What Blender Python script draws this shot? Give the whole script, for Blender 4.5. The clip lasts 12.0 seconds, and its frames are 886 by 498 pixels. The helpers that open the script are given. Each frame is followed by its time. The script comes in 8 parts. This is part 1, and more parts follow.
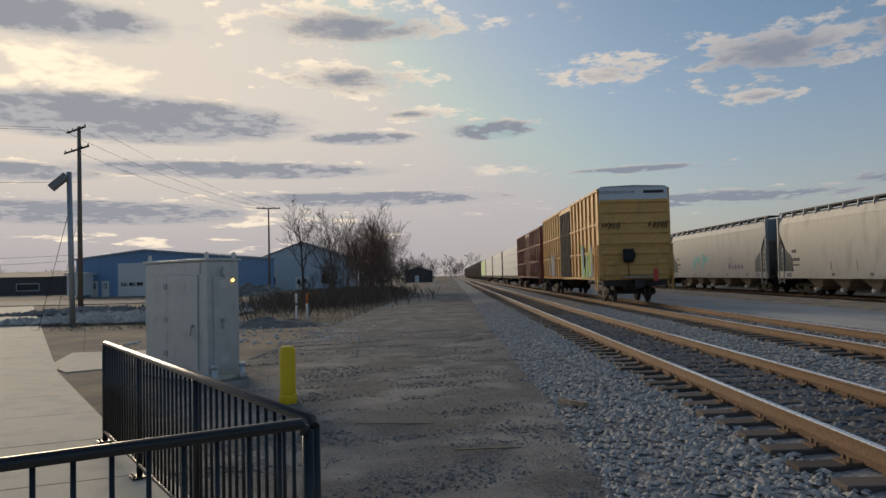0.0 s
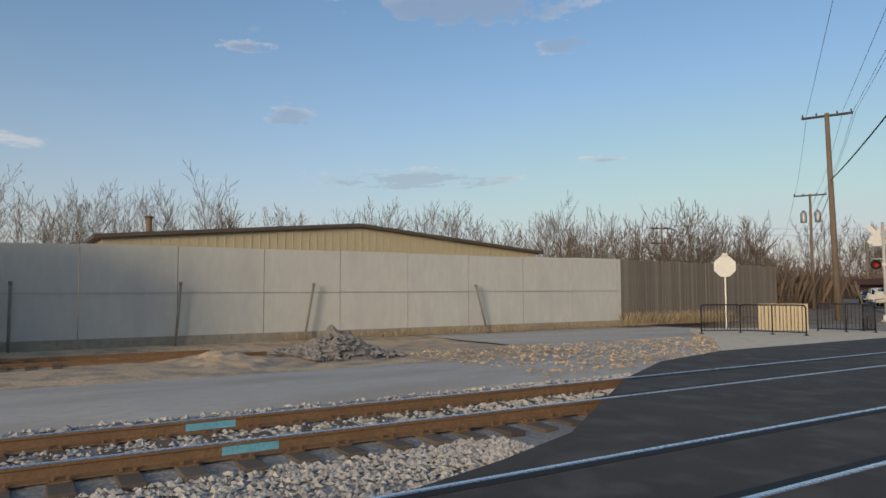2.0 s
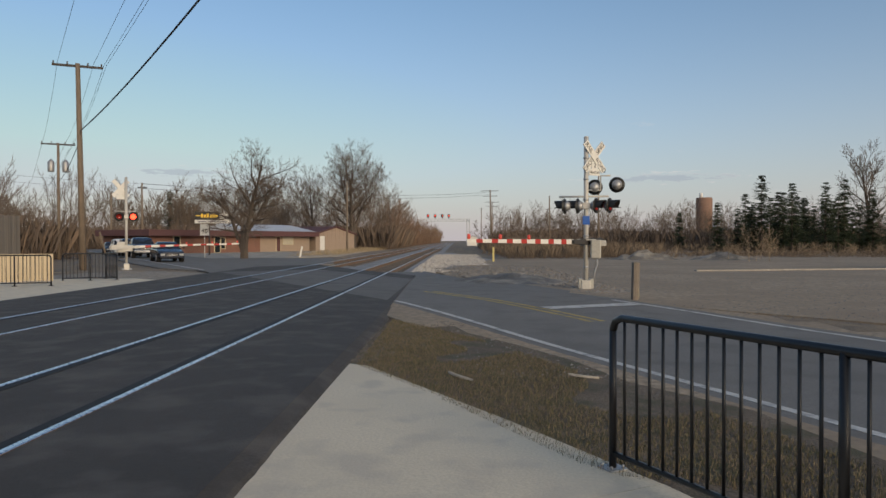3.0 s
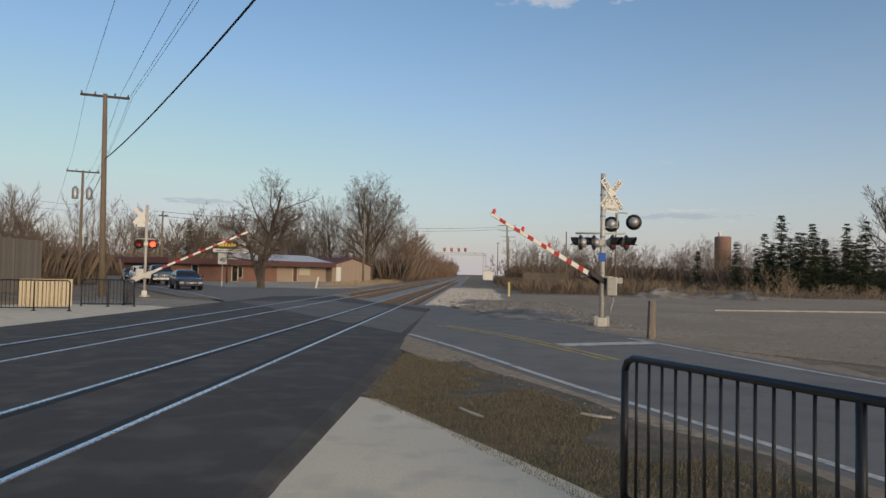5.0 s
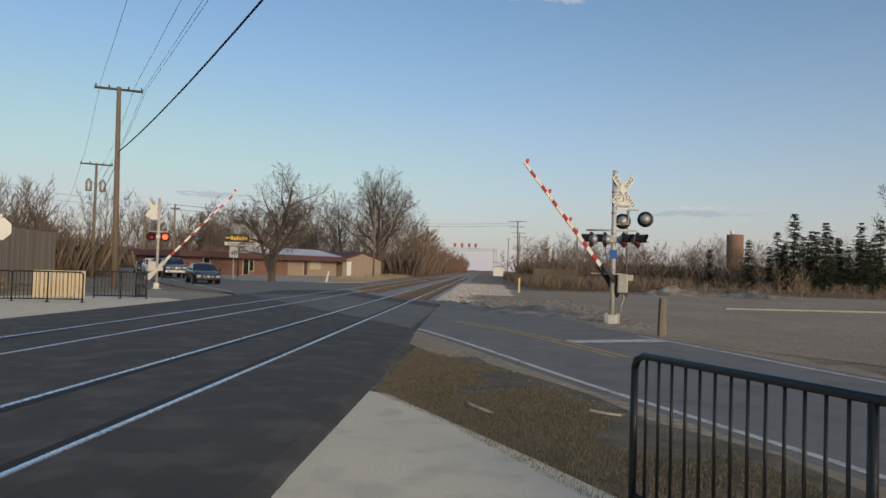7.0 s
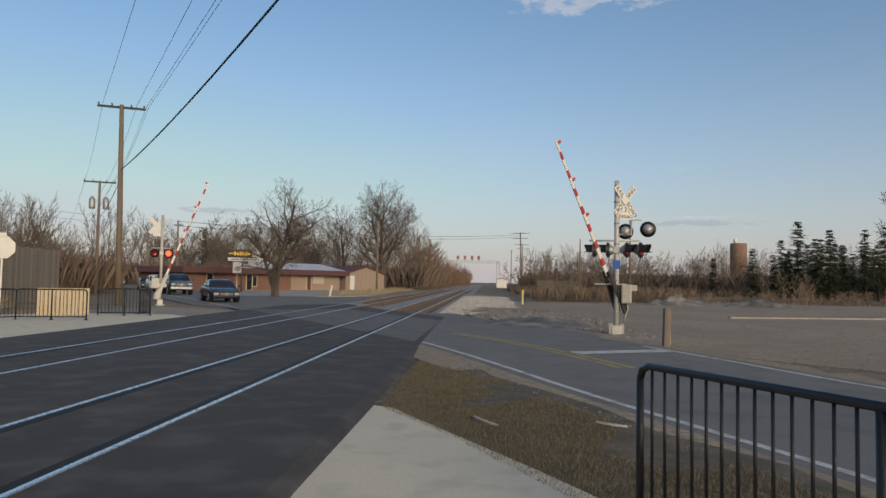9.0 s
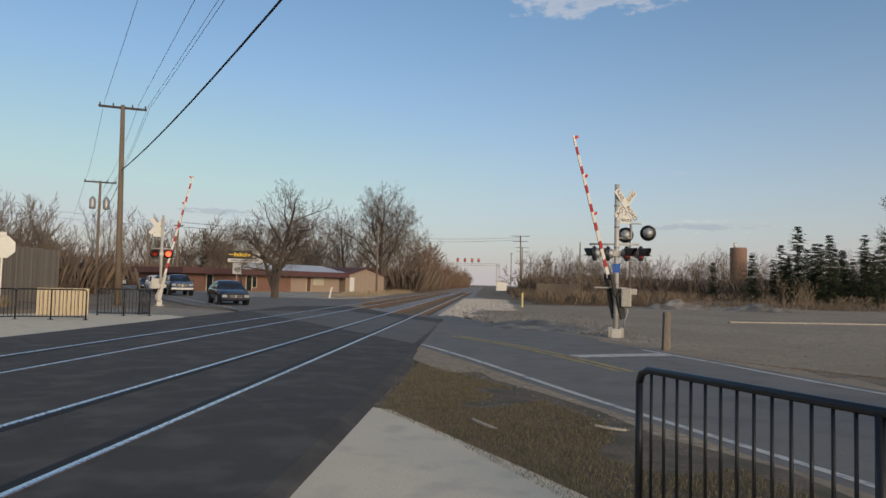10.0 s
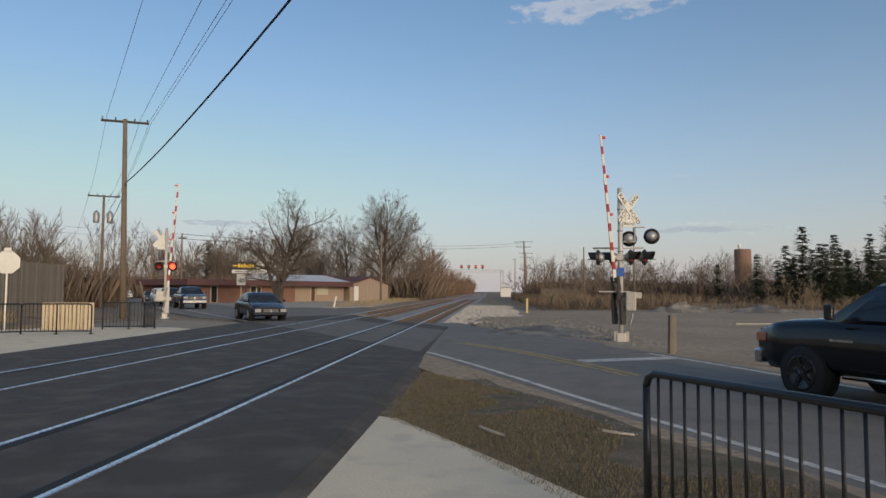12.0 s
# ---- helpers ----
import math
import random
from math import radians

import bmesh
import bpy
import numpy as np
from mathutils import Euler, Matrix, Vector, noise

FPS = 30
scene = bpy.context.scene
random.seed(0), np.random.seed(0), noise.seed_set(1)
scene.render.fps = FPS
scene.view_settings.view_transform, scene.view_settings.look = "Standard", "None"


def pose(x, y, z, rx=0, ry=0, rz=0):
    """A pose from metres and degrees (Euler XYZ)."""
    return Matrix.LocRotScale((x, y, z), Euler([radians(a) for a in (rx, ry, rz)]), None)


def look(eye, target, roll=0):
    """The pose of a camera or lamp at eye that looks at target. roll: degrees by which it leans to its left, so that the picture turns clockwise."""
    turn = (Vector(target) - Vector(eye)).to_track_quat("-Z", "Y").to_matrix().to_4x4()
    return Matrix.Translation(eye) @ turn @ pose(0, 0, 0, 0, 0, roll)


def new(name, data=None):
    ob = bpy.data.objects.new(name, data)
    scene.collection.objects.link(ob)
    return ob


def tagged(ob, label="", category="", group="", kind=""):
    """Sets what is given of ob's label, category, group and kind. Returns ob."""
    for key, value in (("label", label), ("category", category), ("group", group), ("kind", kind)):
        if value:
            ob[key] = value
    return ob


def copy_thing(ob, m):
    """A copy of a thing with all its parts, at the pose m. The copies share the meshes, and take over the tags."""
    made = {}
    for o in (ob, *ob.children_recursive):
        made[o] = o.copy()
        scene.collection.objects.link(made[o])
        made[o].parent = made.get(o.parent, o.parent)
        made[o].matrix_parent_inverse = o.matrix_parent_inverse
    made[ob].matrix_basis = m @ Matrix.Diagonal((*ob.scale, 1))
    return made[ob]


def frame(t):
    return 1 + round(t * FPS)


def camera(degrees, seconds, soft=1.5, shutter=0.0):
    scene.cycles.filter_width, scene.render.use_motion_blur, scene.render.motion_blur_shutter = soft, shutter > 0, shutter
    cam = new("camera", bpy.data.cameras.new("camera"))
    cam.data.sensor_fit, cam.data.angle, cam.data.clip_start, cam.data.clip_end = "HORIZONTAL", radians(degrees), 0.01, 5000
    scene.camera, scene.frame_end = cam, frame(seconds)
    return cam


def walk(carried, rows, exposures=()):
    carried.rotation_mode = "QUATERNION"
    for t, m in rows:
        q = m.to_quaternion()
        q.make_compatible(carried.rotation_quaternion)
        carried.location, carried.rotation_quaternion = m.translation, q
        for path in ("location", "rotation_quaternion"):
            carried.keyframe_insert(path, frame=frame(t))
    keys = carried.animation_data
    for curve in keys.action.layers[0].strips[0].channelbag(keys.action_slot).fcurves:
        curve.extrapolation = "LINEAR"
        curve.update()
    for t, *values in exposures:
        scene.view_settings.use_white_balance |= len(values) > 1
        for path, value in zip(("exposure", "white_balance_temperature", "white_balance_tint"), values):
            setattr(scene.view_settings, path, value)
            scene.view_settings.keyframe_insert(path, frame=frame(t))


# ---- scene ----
cam = camera(65.08, 12.0, shutter=0.0)
PATH = [
    (0, -0.17, 0, 1.41, 92.19, 1.39, 0.73),
    (0.5, -0.17, 0, 1.41, 92.39, 1.55, 0.77),
    (0.8, -0.16, 0, 1.41, 92.41, 1.46, 0.20),
    (0.9, -0.14, 0, 1.42, 92.51, 1.10, -1.94),
    (1, -0.13, 0, 1.43, 92.41, 1.70, -5.76),
    (1.1, -0.11, 0, 1.43, 94.68, 2.10, -16.90),
    (1.2, -0.09, 0, 1.44, 94.70, 3.47, -28.55),
    (1.3, -0.05, 0, 1.45, 94.53, 3.68, -40.20),
    (1.4, -0.03, 0, 1.46, 93.99, 4.31, -51.85),
    (1.5, -0.05, 0, 1.48, 93.41, 4.94, -63.50),
    (1.6, -0.07, 0, 1.51, 93.12, 4.69, -75.15),
    (1.7, -0.09, 0, 1.52, 93.08, 4.02, -86.80),
    (1.8, -0.12, 0, 1.53, 93.20, 3.00, -98.45),
    (1.9, -0.15, 0, 1.54, 93.39, 1.71, -110.10),
    (2, -0.15, 0, 1.54, 93.51, 0.25, -121.90),
    (2.1, -0.10, 0, 1.53, 93.04, -0.59, -133.60),
    (2.2, -0.10, 0, 1.51, 91.81, -0.25, -145.30),
    (2.3, -0.10, 0, 1.50, 90.39, -0.04, -157.00),
    (2.4, -0.10, 0, 1.49, 89.08, -0.95, -166.80),
    (2.5, -0.06, 0, 1.49, 88.29, -0.48, -172.50),
    (3, -0.12, 0, 1.50, 89.30, 0.06, -178.91),
    (3.5, -0.15, 0, 1.51, 90.60, -0.67, -177.67),
    (5.5, -0.15, 0, 1.51, 92.08, -1.20, -177.61),
    (6, -0.15, 0, 1.51, 91.86, -0.95, -177.40),
    (6.5, -0.15, 0, 1.51, 91.64, -0.92, -177.18),
    (7, -0.15, 0, 1.51, 91.65, -1.74, -176.74),
    (9, -0.15, 0, 1.51, 92.69, -0.97, -176.47),
    (9.5, -0.15, 0, 1.51, 92.87, -1.25, -176.59),
    (10, -0.15, 0, 1.51, 92.89, -1.35, -176.49),
    (10.5, -0.15, 0, 1.51, 92.95, -0.98, -176.51),
    (11, -0.15, 0, 1.51, 93.14, -0.81, -176.47),
    (11.5, -0.15, 0, 1.51, 93.19, -0.85, -176.39),
    (12, -0.15, 0, 1.51, 93.48, -0.26, -176.14),
]
walk(cam, [(t, pose(x, y, z, a, b, c)) for t, x, y, z, a, b, c in PATH],
     exposures=[(0, -0.38), (1.0, -0.38), (1.5, 0.0), (2.5, 0.08), (12, 0.08)])

# ---------------------------------------------------------------- light
SUN_AZ, SUN_EL = 32.0, 12.0          # degrees left of the track's northward line, and above the horizon
sun_way = Vector((-math.sin(radians(SUN_AZ)) * math.cos(radians(SUN_EL)),
                  math.cos(radians(SUN_AZ)) * math.cos(radians(SUN_EL)), math.sin(radians(SUN_EL))))
sun = new("sun", bpy.data.lights.new("sun", "SUN"))
sun.data.energy, sun.data.angle, sun.data.color = 2.15, radians(18), (1.0, 0.80, 0.56)
sun.matrix_world = look(sun_way * 100, (0, 0, 0))

world = bpy.data.worlds.new("evening_sky")
world.use_nodes = True
scene.world = world
W = world.node_tree
W.nodes.clear()


def wn(kind, **inputs):
    n = W.nodes.new(kind)
    for k, v in inputs.items():
        if k.startswith("i"):
            n.inputs[int(k[1:])].default_value = v
    return n


def wmath(op, a, b=None, c=None, clamp=False):
    n = W.nodes.new("ShaderNodeMath")
    n.operation, n.use_clamp = op, clamp
    for k, v in enumerate((a, b, c)):
        if v is None:
            continue
        if isinstance(v, (int, float)):
            n.inputs[k].default_value = v
        else:
            W.links.new(v, n.inputs[k])
    return n.outputs[0]


def wmix(fac, a, b):
    n = W.nodes.new("ShaderNodeMix")
    n.data_type = "RGBA"
    for slot, v in ((0, fac), (6, a), (7, b)):
        if isinstance(v, (int, float)):
            n.inputs[slot].default_value = v
        elif isinstance(v, tuple):
            n.inputs[slot].default_value = (*v, 1)
        else:
            W.links.new(v, n.inputs[slot])
    return n.outputs[2]


def wramp(value, lo, hi):
    n = W.nodes.new("ShaderNodeMapRange")
    n.interpolation_type = "SMOOTHSTEP"
    W.links.new(value, n.inputs[0])
    n.inputs[1].default_value, n.inputs[2].default_value = lo, hi
    return n.outputs[0]


sky = wn("ShaderNodeTexSky")
sky.sky_type, sky.sun_disc = "NISHITA", False
sky.sun_elevation, sky.sun_rotation = radians(SUN_EL), radians(-SUN_AZ)
sky.air_density, sky.dust_density, sky.ozone_density = 1.0, 1.2, 1.6
coords = wn("ShaderNodeTexCoord").outputs[0]
split = wn("ShaderNodeSeparateXYZ")
W.links.new(coords, split.inputs[0])
vx, vy, vz = split.outputs
lift = wmath("ADD", wmath("MAXIMUM", vz, 0.0), 0.10)
flat = wn("ShaderNodeCombineXYZ")
W.links.new(wmath("DIVIDE", vx, lift), flat.inputs[0])
W.links.new(wmath("DIVIDE", vy, lift), flat.inputs[1])
flat.inputs[2].default_value = 3.7


def wnoise(scale, detail, rough, shift=0.0):
    n = W.nodes.new("ShaderNodeTexNoise")
    n.inputs["Scale"].default_value, n.inputs["Detail"].default_value, n.inputs["Roughness"].default_value = scale, detail, rough
    m = W.nodes.new("ShaderNodeMapping")
    m.inputs[1].default_value = (shift, shift * 0.7, shift)
    W.links.new(flat.outputs[0], m.inputs[0])
    W.links.new(m.outputs[0], n.inputs["Vector"])
    return n.outputs[0]


north = wramp(vy, -0.35, 0.95)
toward = wmath("ADD", wmath("MULTIPLY", vx, sun_way.x), wmath("MULTIPLY", vy, sun_way.y))
glow = wmath("POWER", wmath("MAXIMUM", wmath("ADD", toward, wmath("MULTIPLY", vz, sun_way.z)), 0.0), 6.0)
puffs = wnoise(1.55, 10.0, 0.58, 2.3)
sheet = wnoise(0.45, 6.0, 0.5, 11.0)
fluff = wmath("ADD", wmath("MULTIPLY", wnoise(5.0, 8.0, 0.6, 5.1), 0.6), wmath("MULTIPLY", wnoise(13.0, 6.0, 0.6, 8.7), 0.4))
field = wmath("ADD", wmath("MULTIPLY", puffs, 0.72), wmath("MULTIPLY", sheet, 0.36))
stray = wmath("SUBTRACT", wmath("ADD", field, wmath("MULTIPLY", north, wmath("ADD", 0.05, wmath("MULTIPLY", wramp(vz, 0.36, 0.6), 0.11)))), 0.665)
# the evening's clouds: bearing east of north, elevation, half width, half height in degrees, and how grey they are
NORTH_CLOUDS = [(-24.9, 12.5, 15.6, 2.0, 0.95), (-31.2, 19.2, 13.8, 1.9, 0.6), (-7.9, 20.1, 12.4, 2.0, 0.35), (-8.0, 16.1, 9.2, 1.6, 0.3), (3.6, 11.9, 5.0, 1.0, 0.6),
                (-7.2, 11.4, 6.0, 0.7, 0.7), (-3.4, 13.3, 6.0, 0.7, 0.25), (13.8, 15.8, 6.9, 1.6, 0.15), (25.4, 16.0, 9.6, 2.8, 0.3), (24.5, 12.7, 4.0, 0.7, 0.15),
                (-17.1, 8.8, 15.1, 0.8, 0.8), (-28.0, 5.4, 15.1, 1.1, 0.85), (-6.8, 6.5, 15.1, 0.8, 0.7), (20.2, 5.5, 14.7, 0.7, 0.6), (15.0, 8.1, 8.0, 0.4, 0.5), (-32.6, 8.2, 8.3, 0.9, 0.6)]
EAST_CLOUDS = [(34.5, 16.6, 5.5, 2.3, 0.4), (55.3, 16.0, 7.8, 2.1, 0.4), (57.6, 10.2, 6.0, 2.3, 0.1), (42.1, 9.1, 5.0, 1.1, 0.1), (78.1, 10.3, 4.1, 1.9, 0.3), (84.1, 17.9, 3.7, 1.8, 0.4),
               (34.7, 6.2, 6.4, 0.9, 0.6), (124.0, 22.7, 13.3, 1.9, 0.5), (132.2, 19.7, 3.2, 0.9, 0.6), (109.5, 13.9, 2.5, 1.3, 0.6), (106.2, 19.1, 2.8, 0.6, 0.4),
               (119.6, 9.2, 9.6, 1.0, 0.7), (134.9, 10.5, 2.8, 0.4, 0.3)]
SOUTH_CLOUDS = [(-171.5, 22.4, 13.0, 1.2, 0.1), (-163.6, 4.9, 8.0, 0.5, 0.5), (158.1, 5.3, 4.5, 0.5, 0.6)]
bearing = wmath("MULTIPLY", wmath("ARCTAN2", vx, vy), 57.2958)
height = wmath("MULTIPLY", wmath("ARCSINE", vz), 57.2958)
placed, grey = 0.0, 0.0
for az, el, wide, high, dull in NORTH_CLOUDS + EAST_CLOUDS + SOUTH_CLOUDS:
    across = wmath("DIVIDE", wmath("SUBTRACT", bearing, az), wide * 1.15)
    up = wmath("DIVIDE", wmath("SUBTRACT", height, el), high * 1.25)
    blob = wmath("SUBTRACT", 1.0, wmath("SQRT", wmath("ADD", wmath("MULTIPLY", across, across), wmath("MULTIPLY", up, up))), clamp=True)
    placed = wmath("MAXIMUM", placed, blob)
    grey = wmath("MAXIMUM", grey, wmath("MULTIPLY", wmath("MULTIPLY", blob, wmath("SUBTRACT", 1.2, wmath("MULTIPLY", up, 0.7))), dull))
grown = wmath("SUBTRACT", wmath("ADD", wmath("MULTIPLY", placed, 0.85), wmath("MULTIPLY", wmath("SUBTRACT", fluff, 0.5), 3.4)), 0.30)
grown = wmath("MULTIPLY", grown, wramp(placed, 0.0, 0.12))
cover = wmath("MAXIMUM", stray, grown)
mask = wmath("MULTIPLY", wmath("MAXIMUM", wramp(stray, 0.0, 0.06), wramp(grown, 0.0, 0.30)), wramp(vz, 0.0, 0.06))
thick = wmath("MAXIMUM", wramp(stray, 0.03, 0.17), wramp(wmath("ADD", wmath("MULTIPLY", grey, 0.9), wmath("MULTIPLY", wmath("SUBTRACT", grown, 0.2), 0.25)), 0.05, 0.42))
haze = wmath("POWER", wmath("SUBTRACT", 1.0, wmath("MINIMUM", wmath("MAXIMUM", vz, 0.0), 1.0)), 5.6)
SKY_GAIN = 0.135
gain = wn("ShaderNodeVectorMath")
gain.operation = "MULTIPLY"
W.links.new(sky.outputs[0], gain.inputs[0])
gain.inputs[1].default_value = (SKY_GAIN * 0.85, SKY_GAIN * 1.01, SKY_GAIN * 1.13)
cap = wn("ShaderNodeVectorMath")
cap.operation = "MINIMUM"
W.links.new(gain.outputs[0], cap.inputs[0])
cap.inputs[1].default_value = (0.74, 0.73, 0.73)
blue = cap.outputs[0]
hazed = wmix(wmath("MULTIPLY", haze, 0.88), blue, (0.53, 0.475, 0.50))
lit = wmix(glow, (0.70, 0.655, 0.63), (1.7, 1.42, 1.05))
shade = wmix(glow, (0.31, 0.34, 0.42), (0.40, 0.41, 0.46))
clouded = wmix(wmath("MULTIPLY", mask, wmath("ADD", 0.42, wmath("MULTIPLY", north, 0.52))), hazed, wmix(thick, lit, shade))
veil = wmath("MULTIPLY", wmath("MULTIPLY", glow, 0.40), wramp(vz, -0.02, 0.25))
final = wmix(veil, clouded, wmix(thick, (1.5, 1.22, 0.86), (0.40, 0.41, 0.44)))
below = wmix(wramp(vz, -0.06, 0.0), (0.10, 0.095, 0.09), final)
back = wn("ShaderNodeBackground")
W.links.new(below, back.inputs[0])
back.inputs[1].default_value = 1.0
out = wn("ShaderNodeOutputWorld")
W.links.new(back.outputs[0], out.inputs[0])

# ---------------------------------------------------------------- materials
MATS = {}


def mat(name, color, rough=0.7, metal=0.0, vary=0.25, grain=30.0, coarse=1.5, bump=0.3, second=None, amount=0.5, spec=0.5, stretch=(1, 1, 1), emit=0.0):
    """A surface of one colour with fine grain and broad stains; second: a stain colour that shows through in blotches."""
    if name in MATS:
        return MATS[name]
    m = bpy.data.materials.new(name)
    m.use_nodes = True
    t = m.node_tree
    b = t.nodes["Principled BSDF"]
    b.inputs["Roughness"].default_value, b.inputs["Metallic"].default_value = rough, metal
    b.inputs["Specular IOR Level"].default_value = spec
    co = t.nodes.new("ShaderNodeTexCoord")
    mp = t.nodes.new("ShaderNodeMapping")
    mp.inputs["Scale"].default_value = stretch
    t.links.new(co.outputs["Object"], mp.inputs[0])
    def noisy(scale, detail):
        n = t.nodes.new("ShaderNodeTexNoise")
        n.inputs["Scale"].default_value, n.inputs["Detail"].default_value = scale, detail
        t.links.new(mp.outputs[0], n.inputs["Vector"])
        return n.outputs[0]
    def mixed(fac, a, bb, kind="MIX"):
        n = t.nodes.new("ShaderNodeMix")
        n.data_type, n.blend_type = "RGBA", kind
        for slot, v in ((0, fac), (6, a), (7, bb)):
            if isinstance(v, (float, int)):
                n.inputs[slot].default_value = v
            elif isinstance(v, tuple):
                n.inputs[slot].default_value = (*v, 1)
            else:
                t.links.new(v, n.inputs[slot])
        return n.outputs[2]
    def ranged(v, lo, hi, a=0.0, z=1.0):
        n = t.nodes.new("ShaderNodeMapRange")
        t.links.new(v, n.inputs[0])
        n.inputs[1].default_value, n.inputs[2].default_value, n.inputs[3].default_value, n.inputs[4].default_value = lo, hi, a, z
        return n.outputs[0]
    fine, broad = noisy(grain, 4), noisy(coarse, 5)
    dark = tuple(c * (1 - vary) for c in color)
    light = tuple(min(1.0, c * (1 + vary)) for c in color)
    c = mixed(ranged(fine, 0.3, 0.7), dark, light)
    c = mixed(ranged(broad, 0.35, 0.65, 0, 0.6), c, tuple(v * (1 - vary * 0.8) for v in color))
    if second:
        c = mixed(ranged(noisy(coarse * 2.7, 7), 0.62 - 0.3 * amount, 0.75 - 0.2 * amount), c, second)
    t.links.new(c, b.inputs["Base Color"])
    t.links.new(ranged(fine, 0, 1, max(0.02, rough - 0.1), min(1, rough + 0.1)), b.inputs["Roughness"])
    if bump:
        bn = t.nodes.new("ShaderNodeBump")
        bn.inputs["Strength"].default_value = bump
        bn.inputs["Distance"].default_value = 0.02
        t.links.new(fine, bn.inputs["Height"])
        t.links.new(bn.outputs[0], b.inputs["Normal"])
    if emit:
        b.inputs["Emission Color"].default_value = (*color, 1)
        b.inputs["Emission Strength"].default_value = emit
    MATS[name] = m
    return m


def piece_mat(name, colors, rough=0.9, per="island", grain=25.0, bump=0.4):
    """Loose or laid pieces, each of its own shade between the given colours."""
    if name in MATS:
        return MATS[name]
    m = mat(name, colors[0], rough, grain=grain, bump=bump)
    t = m.node_tree
    b = t.nodes["Principled BSDF"]
    if per == "island":
        r = t.nodes.new("ShaderNodeNewGeometry").outputs["Random Per Island"]
    else:
        r = t.nodes.new("ShaderNodeObjectInfo").outputs["Random"]
    ramp = t.nodes.new("ShaderNodeValToRGB")
    t.links.new(r, ramp.inputs[0])
    el = ramp.color_ramp.elements
    while len(el) < len(colors):
        el.new(0.5)
    for k, c in enumerate(colors):
        el[k].position, el[k].color = k / (len(colors) - 1), (*c, 1)
    n = t.nodes.new("ShaderNodeMix")
    n.data_type, n.blend_type = "RGBA", "MULTIPLY"
    n.inputs[0].default_value = 0.5
    noise_out = [x for x in t.nodes if x.type == "TEX_NOISE"][0].outputs[0]
    t.links.new(ramp.outputs[0], n.inputs[6])
    t.links.new(noise_out, n.inputs[7])
    t.links.new(n.outputs[2], b.inputs["Base Color"])
    return m


def glassy(name, color=(0.02, 0.025, 0.03), rough=0.05):
    if name in MATS:
        return MATS[name]
    m = bpy.data.materials.new(name)
    m.use_nodes = True
    b = m.node_tree.nodes["Principled BSDF"]
    b.inputs["Base Color"].default_value, b.inputs["Roughness"].default_value = (*color, 1), rough
    b.inputs["Specular IOR Level"].default_value = 0.6
    MATS[name] = m
    return m


def ground_mat():
    """Bare soil and gravel with dry grass."""
    m = mat("soil", (0.19, 0.155, 0.12), 0.95, vary=0.5, grain=22.0, coarse=0.25, bump=0.8, second=(0.30, 0.225, 0.14), amount=0.55)
    return m


ASPHALT_NEW = mat("asphalt_new", (0.066, 0.058, 0.051), 0.85, vary=0.45, grain=60, coarse=0.6, bump=0.5, second=(0.098, 0.087, 0.076), amount=0.45)
ASPHALT_OLD = mat("asphalt_old", (0.182, 0.172, 0.158), 0.85, vary=0.22, grain=45, coarse=0.5, bump=0.4, second=(0.14, 0.132, 0.12), amount=0.4)
CONCRETE = mat("concrete", (0.70, 0.61, 0.46), 0.85, vary=0.10, grain=40, coarse=0.9, bump=0.25, second=(0.58, 0.51, 0.40), amount=0.4)
GRAVEL_ROAD = mat("gravel_dust", (0.50, 0.475, 0.43), 0.95, vary=0.18, grain=14, coarse=0.3, bump=0.6, second=(0.39, 0.36, 0.32), amount=0.5, stretch=(1, 0.25, 1))
GRAVEL_DARK = mat("gravel_dark", (0.175, 0.165, 0.15), 0.95, vary=0.7, grain=34, coarse=0.45, bump=1.0, second=(0.29, 0.272, 0.24), amount=0.5)
LOT = mat("lot_gravel", (0.325, 0.255, 0.178), 0.95, vary=0.4, grain=8, coarse=0.14, bump=0.5, second=(0.26, 0.20, 0.14), amount=0.45)
VERGE = mat("verge_turf", (0.165, 0.128, 0.092), 0.95, vary=0.6, grain=55, coarse=1.1, bump=1.0, second=(0.085, 0.08, 0.045), amount=0.5)
SAND = mat("sandy_ballast", (0.58, 0.44, 0.29), 0.95, vary=0.3, grain=12, coarse=0.6, bump=0.8, second=(0.30, 0.26, 0.21), amount=0.5)
STEEL_TOP = mat("rail_head", (0.62, 0.62, 0.64), 0.28, 0.9, vary=0.12, grain=20, bump=0.05)
RUST = mat("rail_rust", (0.21, 0.125, 0.065), 0.75, 0.1, vary=0.3, grain=30, coarse=3, bump=0.3)
BLACK_PAINT = mat("black_paint", (0.012, 0.012, 0.013), 0.35, vary=0.2, grain=60, bump=0.06)
GALV = mat("galvanised", (0.40, 0.40, 0.40), 0.5, 0.6, vary=0.15, grain=15, bump=0.1)
SILVER_PAINT = mat("silver_paint", (0.52, 0.50, 0.46), 0.5, 0.2, vary=0.12, grain=18, bump=0.1)
CAB_GREY = mat("cabinet_grey", (0.58, 0.58, 0.56), 0.40, 0.3, vary=0.06, grain=12, coarse=1.2, bump=0.05, second=(0.50, 0.50, 0.48), amount=0.35)
POLE_WOOD = mat("pole_wood", (0.20, 0.155, 0.115), 0.9, vary=0.3, grain=9, coarse=1, bump=0.5, stretch=(6, 6, 0.6))
TIE_WOOD = piece_mat("tie_wood", [(0.10, 0.08, 0.065), (0.19, 0.155, 0.125), (0.13, 0.105, 0.085)], per="object")
